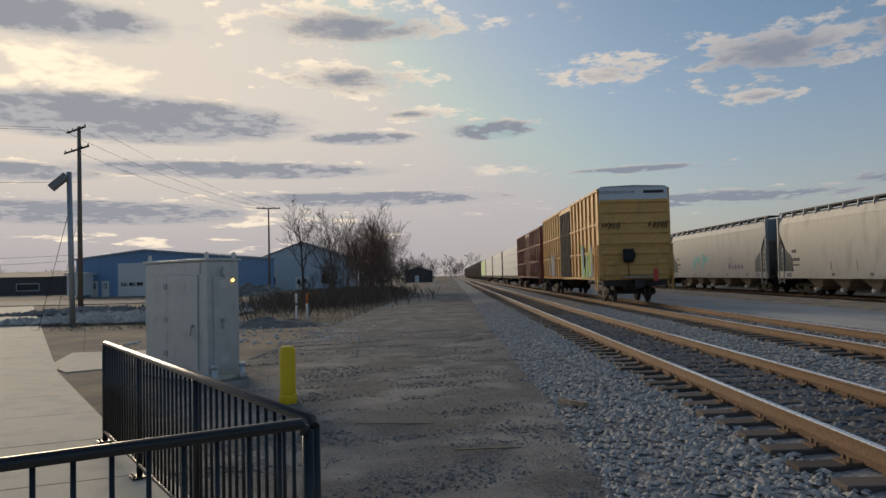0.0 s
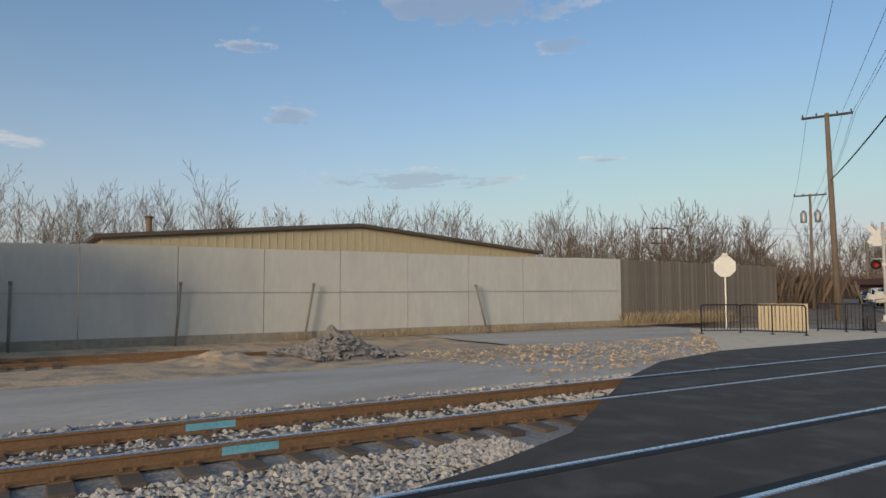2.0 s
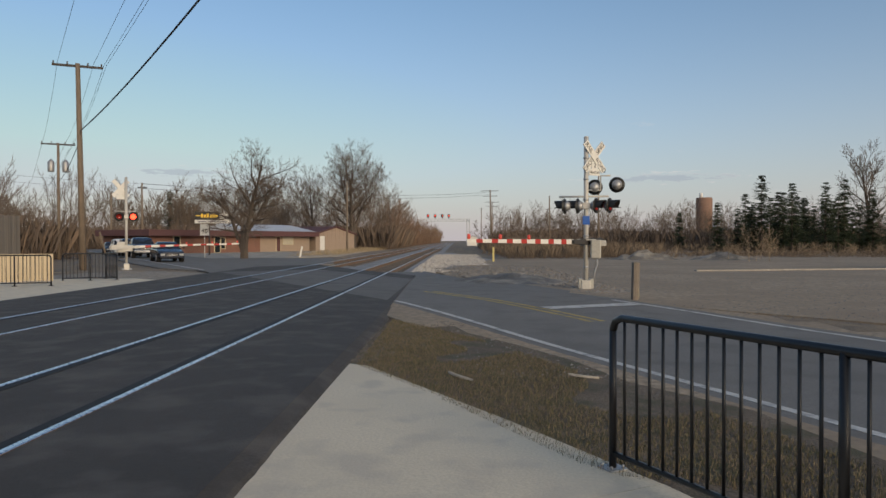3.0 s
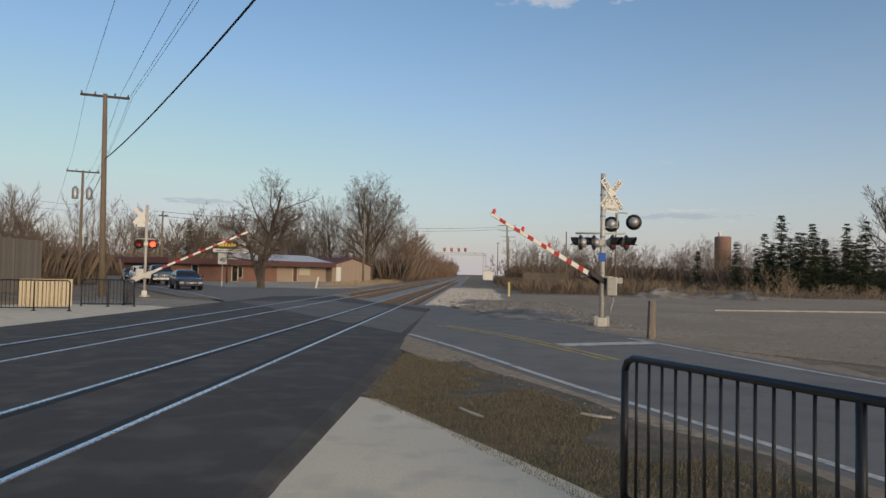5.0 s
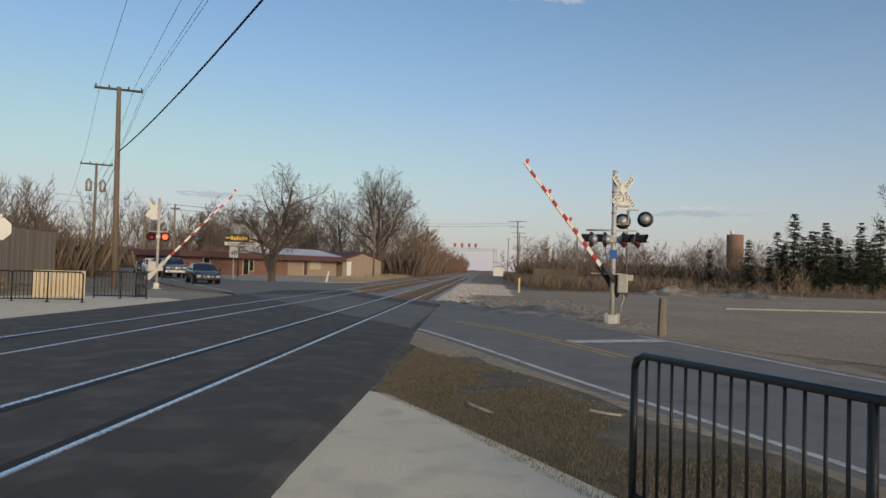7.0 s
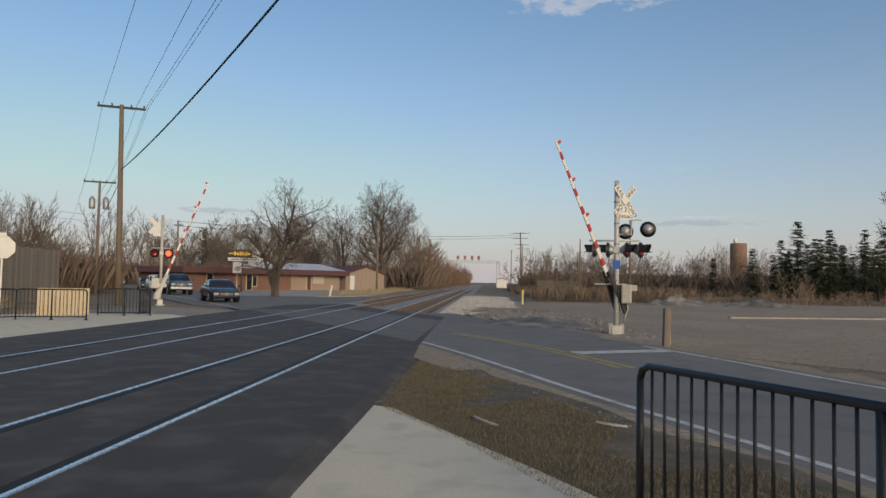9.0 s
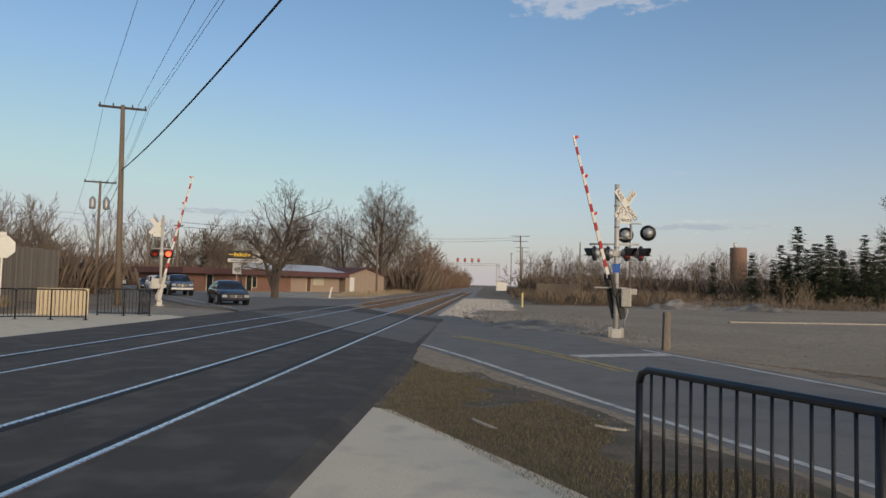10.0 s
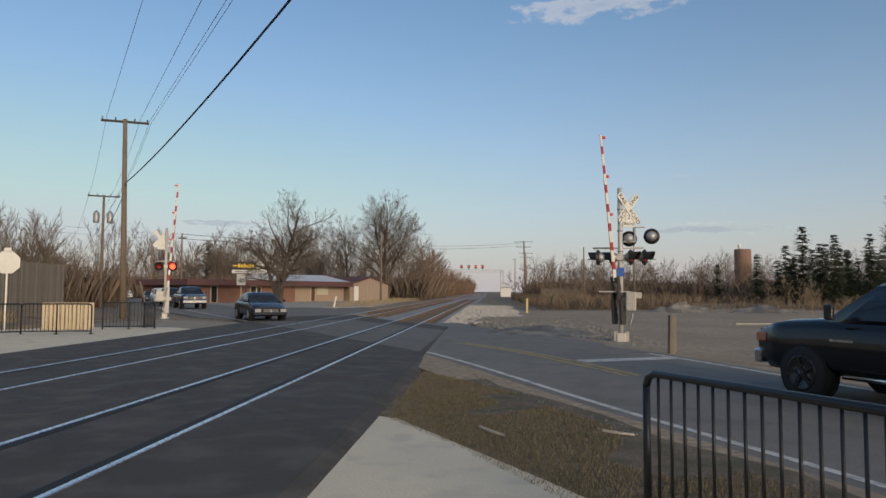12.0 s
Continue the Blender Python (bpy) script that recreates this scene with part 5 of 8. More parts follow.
# east: trees behind the long wall
thicket("woods", "bare woods behind the wall", [(R.uniform(58, 84), R.uniform(-62, 40), -0.2, R.uniform(8.5, 13)) for k in range(150)], 17, twig=0.013, depth=5)
thicket("woods", "bare woods behind the wooden fence", [(R.uniform(34, 52), R.uniform(-62, -36), -0.2, R.uniform(6, 9.5)) for k in range(75)], 18, twig=0.011, depth=5)
# south: the big trees by the store, woods along the line
bare_tree("oak_tree", pose(18.3, -60, -0.1), 10.4, 0.34, "large bare oak forking low into crooked spreading limbs", 25, (11, 9, 8, 5), 1.0, 0.10, 0.25,
          ((-0.16, 0.1, 0.95, 0.85, 0.05), (0.50, -0.1, 0.66, 0.7, 0.06), (-0.85, 0.2, 0.62, 0.55, 0.24), (1.2, 0.2, 0.46, 0.42, 0.33), (-0.5, -0.4, 0.5, 0.42, 0.3)), twig=0.008)
bare_tree("oak_tree", pose(17.6, -120, -0.1), 19.4, 0.42, "tall bare oak with a broad crown", 23, (18, 10, 8, 5), 0.9, 0.3, 0.24, ((0.04, 0, 0.9, 1.0, 0.0), (-0.45, 0.1, 0.6, 0.5, 0.25), (0.42, -0.1, 0.6, 0.5, 0.3)), twig=0.010)
bare_tree("oak_tree", pose(26, -128, -0.1), 16.0, 0.30, "tall bare tree behind the store", 24, (15, 9, 7, 4), 0.8, 0.4, 0.25, twig=0.012)
thicket("woods", "bare woods behind the store", [(R.uniform(12, 75), R.uniform(-190, -128), -0.1, R.uniform(9, 16)) for k in range(150)], 26, twig=0.018, depth=5)
thicket("line_woods", "bare reddish brush along the line", [(R.uniform(12.5, 30), -150 - 4.6 * k, -0.1, R.uniform(8, 13)) for k in range(110)], 27, TWIG_RED, twig=0.035, depth=5)
thicket("scrub", "low reddish scrub along the line", [(R.uniform(12.5, 18), -130 - 2.5 * k, -0.1, R.uniform(2, 5)) for k in range(150)], 28, TWIG_RED, twig=0.04, depth=3)
thicket("far_woods", "far bare woods beyond the road", [(R.uniform(52, 180), R.uniform(-260, -140), -0.1, R.uniform(9, 15)) for k in range(130)], 29, twig=0.04)
thicket("far_woods", "far bare woods beyond the lot", [(R.uniform(-95, -10), R.uniform(-160, -118), -0.1, R.uniform(6.0, 9.8)) for k in range(190)], 30, twig=0.017, depth=5)
thicket("far_woods", "far low woods on the southern horizon", [(R.uniform(-330, -6), R.uniform(-500, -330), -0.1, R.uniform(9, 17)) for k in range(140)], 31, twig=0.12, depth=3)
thicket("scrub", "tan weedy scrub along the lot", [(R.uniform(-60, -3), R.uniform(-84, -66), -0.1, R.uniform(0.5, 1.5)) for k in range(240)], 32, mat("weeds", (0.24, 0.185, 0.13), 0.95, bump=0), twig=0.012, depth=3)
thicket("scrub", "tall tan weeds in the lot", [(R.uniform(-24, -21), R.uniform(-56, -52), -0.1, R.uniform(2.0, 3.2)) for k in range(7)], 33, mat("weeds", (0.24, 0.185, 0.13)), twig=0.012)
thicket("scrub", "bare brush beside the line", [(R.uniform(-24, -6), R.uniform(-150, -85), -0.1, R.uniform(2.0, 4.5)) for k in range(80)], 34, TWIG, twig=0.03, depth=3)
for k in range(30):
    az, d = radians(21.9 + 13.0 * ((k * 7) % 30) / 30 + R.uniform(-0.3, 0.3)), R.uniform(96, 124)
    conifer(pose(-math.sin(az) * d, -math.cos(az) * d, -0.1, 0, 0, 40 * k), R.uniform(6.2, 9.4) + (1.4 if k % 9 == 4 else 0), k)
conifer(pose(-34.2, -106.6, -0.1), 6.0, 50)
conifer(pose(-36.8, -98.3, -0.1), 7.2, 51)
bare_tree("bare_tree", pose(-66, -112, -0.1), 18, 0.35, "bare tree rising behind the evergreens", 35, (14, 9, 7, 4), 0.7, 0.4, twig=0.025)
conifer(pose(58, -140, -0.1), 12, 40, "dark spruce beside the far road")
# grass
blades("dry_grass", 16000, lambda r: (r.uniform(-17, -4.6) + 2.0 * noise.noise((r.random(), 3, 1)), 27 + 42 * r.random(), -0.50), 0.26, DRY_GRASS, 1, "dry tan grass beside the maintenance track", 0.009)
blades("dry_grass", 2600, lambda r: (r.uniform(22.6, 23.9), r.uniform(-26, -8), -0.1), 0.25, DRY_GRASS, 2, "dry tan grass along the wall's foot", 0.01)
blades("dry_grass", 1600, lambda r: (24.2 + r.uniform(-1.2, 0), r.uniform(-33, -25), -0.1), 0.6, DRY_GRASS, 3, "tall dry grass below the wooden fence", 0.012)
blades("dry_grass", 4200, lambda r: (r.uniform(12.3, 17), r.uniform(-180, -70), -0.15), 0.6, DRY_GRASS, 4, "dry grass along the line", 0.03)


WEED = piece_mat("weed_stalks", [(0.20, 0.15, 0.105), (0.135, 0.10, 0.072), (0.25, 0.19, 0.13)])
BRUSHWOOD = piece_mat("brushwood", [(0.20, 0.15, 0.115), (0.13, 0.10, 0.08), (0.26, 0.185, 0.13)])


def patchy(x0, x1, y0, y1, fine, z=-0.1):
    """Places scattered in clumps over a stretch of ground."""
    def spot(r):
        while True:
            x, y = r.uniform(x0, x1), r.uniform(y0, y1)
            if noise.noise((x * fine, y * fine, 2.0)) > r.uniform(-0.35, 0.45):
                return x, y, z
    return spot


blades("tall_grass", 14000, lambda r: (-9.2 + r.gauss(0, 2.2), 58 + r.gauss(0, 9), -0.5), 1.0, WEED, 6, "tall tan grass round the thicket", 0.008)
blades("weeds", 14000, patchy(-70, -6, -80, -63, 0.16), 0.50, WEED, 7, "patchy tan weeds along the far edge of the lot", 0.010)
blades("weeds", 16000, patchy(-95, -6, -125, -98, 0.10), 1.3, WEED, 16, "tall tan weeds before the far woods", 0.014)
blades("weeds", 12000, patchy(-18, -4.5, -150, -58, 0.2), 1.2, WEED, 8, "tan weeds and briars beside the line", 0.012)
blades("undergrowth", 30000, patchy(-112, -8, -165, -114, 0.08), 3.4, BRUSHWOOD, 9, "tangled bare undergrowth of the far woods", 0.017)
blades("undergrowth", 34000, lambda r: (11.6 + 64 * r.random() ** 1.3, -124 - 60 * r.random(), -0.1), 4.2, BRUSHWOOD, 10, "tangled bare undergrowth behind the store", 0.016)
blades("undergrowth", 22000, lambda r: (12.2 + 16 * r.random(), -150 - 400 * r.random(), -0.1), 4.0, TWIG_RED, 11, "reddish undergrowth along the line", 0.03)
blades("undergrowth", 14000, lambda r: (50 + 130 * r.random(), -150 - 100 * r.random(), -0.1), 4.5, BRUSHWOOD, 12, "tangled bare undergrowth beyond the road", 0.025)
blades("undergrowth", 12000, lambda r: (34 + 22 * r.random(), -36 - 28 * r.random(), -0.1), 3.4, BRUSHWOOD, 13, "bare undergrowth behind the wooden fence", 0.009)


def in_verge(r):
    while True:
        x, y = r.uniform(-4.4, 1.2), r.uniform(-15.0, -2.0)
        a = -1.02 + (y + 4.75) * -0.52 if y > -6.9 else 0.08 + (y + 6.95) * -0.62
        edge = float(np.interp(y, [-14.2, -11.2, -9, -6.2, -3.4], [1.0, -0.8, -1.7, -2.9, -3.9]))
        if edge + 0.35 < x < min(a - 0.05, 1.15) and noise.noise((x * 0.8, y * 0.8, 4)) > -0.30:
            return x, y, -0.086


blades("turf", 46000, in_verge, 0.045, GREEN_GRASS, 5, "short dull green and tan turf", 0.0035)

# ---------------------------------------------------------------- railings, cabinet, bollard
def railing(name, a, b, z, label, spacing=0.118, height=1.05, posts=(0.0, 1.0), feet=True, group="", c=0.09):
    """A black tubular railing from a to b on a floor at z: rounded top rail, bottom rail, upright bars, posts on base plates."""
    a, b = Vector(a), Vector(b)
    d = b - a
    L = d.length
    t = thing(name, Matrix.Translation((a.x, a.y, z)) @ pose(0, 0, 0, 0, 0, math.degrees(math.atan2(d.y, d.x))), label, "railing", group)
    bm = bmesh.new()
    pipe(bm, [(0, 0, height - c), (0.025, 0, height - 0.028), (c, 0, height), (L - c, 0, height), (L - 0.025, 0, height - 0.028), (L, 0, height - c)], 0.026, 10)
    part("top_rail", bm, BLACK_PAINT, t, "rounded black top rail")
    bm = bmesh.new()
    tube(bm, (0, 0, 0.11), (L, 0, 0.11), 0.02)
    part("bottom_rail", bm, BLACK_PAINT, t)
    for q in posts:
        bm = bmesh.new()
        tube(bm, (q * L, 0, 0), (q * L, 0, height - (c if q in (0.0, 1.0) else 0)), 0.026)
        p = part("post", bm, BLACK_PAINT, t)
        if feet:
            bm = bmesh.new()
            cuboid(bm, (q * L - 0.075, -0.075, 0), (q * L + 0.075, 0.075, 0.014), bevel=0.003)
            for sx in (-0.05, 0.05):
                for sy in (-0.05, 0.05):
                    tube(bm, (q * L + sx, sy, 0.012), (q * L + sx, sy, 0.035), 0.009, n=6)
            part("base_plate", bm, GALV if q == 0 else BLACK_PAINT, p, "bolted base plate")
    bar = bmesh.new()
    tube(bar, (0, 0, 0.11), (0, 0, height - 0.01), 0.0105, n=8)
    bar_mesh = finish(bar, "bar", BLACK_PAINT)
    n = int(L / spacing)
    for k in range(1, n):
        o = new("bar", bar_mesh)
        o.parent, o.matrix_basis = t, pose(k * L / n, 0, 0)
    return t


railing("railing", (-1.20, -4.80), (-2.73, -1.85), -0.078, "black tubular steel railing beside the walkway", posts=(0.0, 0.5, 1.0))
railing("railing", (-0.80, 3.12), (-3.92, 7.45), -0.275, "black tubular steel railing glinting in the low sun", c=0.03, posts=(0.0, 0.35, 0.68, 1.0))
railing("railing", (-0.82, 3.08), (-2.60, 1.98), -0.275, "black tubular steel railing closing the walkway's corner", c=0.03, spacing=0.125, posts=(0.0, 1.0))
railing("railing", (15.9, -22.9), (13.75, -23.5), -0.04, "black steel railing on the far landing", group="far landing railings", posts=(0.0, 0.5, 1.0))
railing("railing", (14.95, -26.3), (13.2, -27.0), -0.04, "black steel railing on the far landing", group="far landing railings", posts=(0.0, 0.5, 1.0))
railing("railing", (13.2, -27.0), (14.1, -27.9), -0.04, "black steel railing on the far landing", group="far landing railings")
railing("railing", (15.9, -22.9), (16.6, -21.6), -0.04, "black steel railing on the far landing", group="far landing railings")

# signal cabinet
cab = thing("signal_cabinet", pose(-4.72, 12.85, -0.43, 0, 0, 143), "grey aluminium signal cabinet with two doors beside the track", "cabinet")
CW, CD, CH = 2.16, 0.70, 2.22
bm = bmesh.new()
cuboid(bm, (0, -CD, 0.08), (CW, 0, CH), bevel=0.015)
part("body", bm, CAB_GREY, cab)
bm = bmesh.new()
cuboid(bm, (-0.04, -CD - 0.04, CH), (CW + 0.04, 0.05, CH + 0.05), bevel=0.012)
part("roof", bm, CAB_GREY, cab, "overhanging flat lid")
bm = bmesh.new()
cuboid(bm, (-0.1, -CD - 0.1, -0.2), (CW + 0.1, 0.1, 0.08))
part("plinth", bm, CONCRETE, cab, "low concrete plinth")
bm = bmesh.new()
cuboid(bm, (0.28, 0, 0.16), (1.33, 0.03, CH - 0.26), bevel=0.01)
d1 = part("door", bm, CAB_GREY, cab, "front door with louvres")
bm = bmesh.new()
cuboid(bm, (0.2, 0, CH - 0.23), (CW - 0.1, 0.02, CH - 0.02))
part("header_panel", bm, CAB_GREY, cab)
bm = bmesh.new()
for k in range(5):
    cuboid(bm, (0.65, 0.03, CH - 0.56 + 0.035 * k), (1.0, 0.042, CH - 0.54 + 0.035 * k))
part("louvre", bm, CAB_GREY, d1)
bm = bmesh.new()
tube(bm, (0.42, 0.03, 1.0), (0.42, 0.08, 1.0), 0.03)
tube(bm, (0.42, 0.07, 1.03), (0.45, 0.075, 0.82), 0.014)
part("handle", bm, GALV, d1, "lever handle with a padlock")
for z in (0.45, 1.1, 1.75):
    bm = bmesh.new()
    cuboid(bm, (1.30, 0.01, z - 0.05), (1.42, 0.045, z + 0.05), bevel=0.006)
    part("hinge", bm, GALV, d1)
bm = bmesh.new()
cuboid(bm, (1.36, 0, 0.12), (CW - 0.04, 0.012, CH - 0.26))
part("side_panel", bm, CAB_GREY, cab)
bm = bmesh.new()
cuboid(bm, (-0.03, -CD + 0.1, 0.16), (0, -0.12, CH - 0.3), bevel=0.008)
d2 = part("door", bm, CAB_GREY, cab, "narrow end door with small vents")
for z in (0.3, CH - 0.5):
    bm = bmesh.new()
    for k in range(4):
        cuboid(bm, (-0.04, -0.42, z + 0.035 * k), (-0.028, -0.26, z + 0.02 + 0.035 * k))
    part("louvre", bm, WHITE, d2)
bm = bmesh.new()
tube(bm, (-0.03, -0.3, 1.1), (-0.09, -0.3, 1.1), 0.03)
tube(bm, (-0.08, -0.3, 1.12), (-0.085, -0.27, 0.95), 0.014)
part("handle", bm, GALV, d2, "lever handle with a padlock")
for x, yy in ((CW - 0.1, -0.05), (0.08, -0.05), (0.08, -CD + 0.05)):
    bm = bmesh.new()
    prism(bm, [(x - 0.06, CH + 0.04), (x + 0.06, CH + 0.04), (x + 0.06, CH + 0.12), (x + 0.03, CH + 0.17), (x - 0.03, CH + 0.17), (x - 0.06, CH + 0.12)], yy - 0.01, yy + 0.01, "y")
    part("lifting_lug", bm, CAB_GREY, cab, "steel lifting lug")
bm = bmesh.new()
lathe(bm, [(0.11, 0.0), (0.11, 0.03), (0.09, 0.10), (0.04, 0.13)], (-0.06, -0.40, CH - 0.2), "x", 14)
part("vent_hood", bm, CAB_GREY, cab, "round vent hood")
bm = bmesh.new()
lathe(bm, [(0.025, 0), (0.03, 0.03), (0.015, 0.055)], (-0.055, -0.54, CH - 0.37), "x", 10)
part("indicator_lamp", bm, mat("amber_glow", (1.0, 0.55, 0.12), 0.4, emit=6.0), cab, "small glowing amber lamp")
bm = bmesh.new()
for x, yy in ((-0.15, -0.05), (-0.17, -0.62)):
    tube(bm, (x, yy, -0.1), (x, yy, 0.22), 0.055, n=12)
    tube(bm, (x, yy, 0.22), (x, yy, 0.29), 0.07, n=12)
part("conduit", bm, CAB_GREY, cab, "stub conduit risers")

bol = thing("bollard", pose(-2.62, 10.25, -0.42), "bright yellow plastic-sleeved bollard", "bollard")
bm = bmesh.new()
lathe(bm, [(0.118, 0.14), (0.115, 0.18), (0.115, 0.78), (0.108, 0.82), (0.08, 0.845), (0.0, 0.85)], n=24)
part("sleeve", bm, YELLOW, bol)
bm = bmesh.new()
lathe(bm, [(0.13, -0.1), (0.13, 0.13), (0.122, 0.15)], n=24)
part("collar", bm, YELLOW, bol)
for x, yy, top, lab in ((-6.75, 29.2, WHITE, "white plastic marker post with a dark band"), (-6.25, 29.0, mat("marker_orange", (0.6, 0.13, 0.03), 0.6), "white marker post with an orange top")):
    t = thing("marker_post", pose(x, yy, -0.46, 2, 1), lab, "marker post")
    bm = bmesh.new()
    tube(bm, (0, 0, -0.1), (0, 0, 0.85), 0.045, n=10)
    part("shaft", bm, WHITE, t)
    bm = bmesh.new()
    tube(bm, (0, 0, 0.85), (0, 0, 1.27), 0.048, n=10)
    part("cap", bm, top, t)
    if top is WHITE:
        bm = bmesh.new()
        tube(bm, (0, 0, 0.78), (0, 0, 0.86), 0.05, n=10)
        part("band", bm, SPRAY, t)
# driftwood scraps and sticks
for x, yy, z, l, rz in ((1.35, 9.1, -0.30, 0.55, 120), (-0.9, 8.4, -0.36, 0.95, 8), (0.15, 7.1, -0.36, 0.7, 15)):
    bm = bmesh.new()
    prism(bm, [(-l / 2, -0.03), (-l * 0.2, -0.06), (l / 2, -0.015), (l / 2, 0.02), (0, 0.045), (-l / 2, 0.03)] if l < 0.6 else [(-l / 2, -0.012), (0, 0.008), (l / 2, -0.004), (l / 2, 0.012), (0, 0.028), (-l / 2, 0.01)], 0, 0.05 if l < 0.6 else 0.016, "z")
    solid("wood_scrap", bm, mat("weathered_wood", (0.33, 0.25, 0.17), 0.9, vary=0.3, grain=20), "weathered splintered scrap of wood on the gravel", "wood scrap", m=pose(x, yy, z, 4, 3, rz))
for x, yy, l, rz in ((-0.17, -7.94, 0.50, 125), (-1.58, -7.97, 0.36, 155)):
    bm = bmesh.new()
    prism(bm, [(-l / 2, -0.008), (-l * 0.2, -0.035), (l * 0.15, -0.038), (l / 2, -0.004), (l * 0.46, 0.012), (l * 0.1, 0.006), (-l * 0.25, 0.004), (-l * 0.46, 0.016)], 0, 0.022, "z")
    solid("wood_scrap", bm, mat("pale_wood", (0.42, 0.38, 0.32), 0.9, vary=0.25, grain=20), "pale splintered strip of wood on the turf", "wood scrap", m=pose(x, yy, -0.065, 0, 2, rz))


# ---------------------------------------------------------------- poles and wires
def utility_pole(m, height, label, arms=((0.25, 2.4),), r=0.16, group="utility poles"):
    t = thing("utility_pole", m, label, "utility pole", group)
    bm = bmesh.new()
    tube(bm, (0, 0, -0.3), (0, 0, height), r, r * 0.62, n=12)
    part("pole", bm, POLE_WOOD, t)
    for drop, w in arms:
        bm = bmesh.new()
        cuboid(bm, (-w / 2, -r - 0.06, height - drop - 0.06), (w / 2, -r + 0.04, height - drop + 0.06))
        a = part("crossarm", bm, mat("arm_wood", (0.07, 0.06, 0.055), 0.9, vary=0.3), t, "dark wooden crossarm")
        for k in (-0.47, -0.2, 0.2, 0.47):
            bm = bmesh.new()
            lathe(bm, [(0.02, 0.06), (0.05, 0.10), (0.035, 0.14), (0.05, 0.18), (0.02, 0.22)], (k * w, -r, height - drop), "z", 8)
            part("insulator", bm, mat("insulator", (0.08, 0.07, 0.06), 0.3), a)
    return t


def wire(name, a, b, sag, r, label="thin black overhead wire", n=14):
    a, b = Vector(a), Vector(b)
    bm = bmesh.new()
    pts = [a.lerp(b, k / n) - Vector((0, 0, 4 * sag * (k / n) * (1 - k / n))) for k in range(n + 1)]
    pipe(bm, pts, r, 5)
    return solid(name, bm, WIRE, label, "wire", "overhead wires")


pA, pB = (20.4, -37.8), (34.0, -59.0)
utility_pole(pose(*pA, -0.1, 0, 1.0, 28), 11.3, "tall grey wooden utility pole beside the road", arms=((0.1, 2.5),), r=0.19)
tb = utility_pole(pose(*pB, -0.1, 0, 0, 28), 10.0, "wooden utility pole with two grey transformers", arms=((0.1, 2.6),), r=0.16)
for x in (-0.55, 0.55):
    bm = bmesh.new()
    lathe(bm, [(0.24, 7.5), (0.26, 7.55), (0.26, 8.35), (0.2, 8.42), (0.06, 8.6)], (x, 0.0, 0), "z", 14)
    part("transformer", bm, GALV, tb, "grey cylindrical transformer")
utility_pole(pose(15.0, -96.0, -0.1), 9.8, "plain grey wooden pole beside the line", arms=())
utility_pole(pose(40, -88, -0.1), 9.0, "plain wooden pole by the store", arms=((0.6, 1.2),))
utility_pole(pose(46, -92, -0.1), 8.0, "plain wooden pole by the store", arms=())
utility_pole(pose(37.5, -44, -0.1, 0, 0, 70), 7.0, "short wooden pole behind the fence", arms=((0.4, 1.8), (1.6, 1.8)), r=0.12)
for k, (x, yy, h) in enumerate(((-9.5, -185, 15), (-12.5, -240, 15), (-12, -330, 17), (-22, -280, 12), (-30, -300, 12), (-38, -290, 12), (-47, -300, 12))):
    utility_pole(pose(x, yy, -0.1, 0, 1.5 if k == 0 else 0, 15), h, "distant wooden utility pole along the line", arms=((0.2, 5.0 if k < 3 else 4.0), (1.6, 4.0)) if k != 2 else ((0.3, 2),), r=0.25)
p1 = utility_pole(pose(-27.6, 51.0, -0.45, 0, -0.6, -38), 13.6, "tall wooden utility pole with crossed arms", arms=((0.25, 3.0), (1.75, 4.0)), r=0.2)
utility_pole(pose(-23.6, 89, -0.5, 0, 0, 10), 11.2, "wooden utility pole behind the brush", arms=((0.1, 2.9),), r=0.15)
for dx, z0, via in ((1.15, 11.3, 10.7), (-0.6, 11.3, 8.8), (-1.1, 11.25, 8.0), (-1.2, 11.2, 7.8)):
    q = (math.cos(radians(28)) * dx, math.sin(radians(28)) * dx)
    start = Vector((pA[0] + q[0], pA[1] + q[1], z0))
    wire("power_line", start, start.lerp(Vector((via, -20.5, 10.6)), 2.3), 0.12, 0.009)
    wire("power_line", (pA[0] + q[0], pA[1] + q[1], z0), (pB[0] + q[0], pB[1] + q[1], 10.0), 0.4, 0.009)
    wire("power_line", (pB[0] + q[0], pB[1] + q[1], 10.0), (120 + q[0], -190, 10.0), 1.5, 0.012)
wire("cable", (pA[0], pA[1] + 0.2, 7.5), Vector((pA[0], pA[1] + 0.2, 7.5)).lerp(Vector((4.6, -14.9, 8.15)), 1.55), 0.55, 0.03, "thick black overhead cable")
wire("cable", (pA[0], pA[1], 7.4), (pB[0], pB[1], 6.6), 0.4, 0.02, "black overhead cable between two poles")
wire("service_wire", (37.5, -44, 6.7), (190, -330, 12), 1.5, 0.03)
for z in (6.2, 6.8):
    wire("crossing_wire", (40, -88, z + 2.0), (-9.5, -185, z + 7.6), 1.2, 0.028)
    wire("crossing_wire", (40, -88, z + 2.0), (37.5, -44, z), 0.3, 0.012)
for k, (a, b) in enumerate((((-28.8, 50.0, 12.9), (-23.6, 89, 10.6)), ((-26.4, 51.9, 12.9), (-22.3, 89, 10.6)), ((-27.6, 51, 11.2), (-24.9, 89, 10.6)), ((-29.2, 50, 12.9), (-75, 20, 12.5)), ((-28.6, 51, 12.9), (-75, 23, 12.7)), ((-27.6, 51, 9.0), (-75, 26, 9.0)), ((-27.6, 51, 3.6), (-70, 60, 5.5)), ((-27.6, 51, 3.2), (-70, 62, 4.5)))):
    wire("power_line", a, b, 0.7, 0.012)
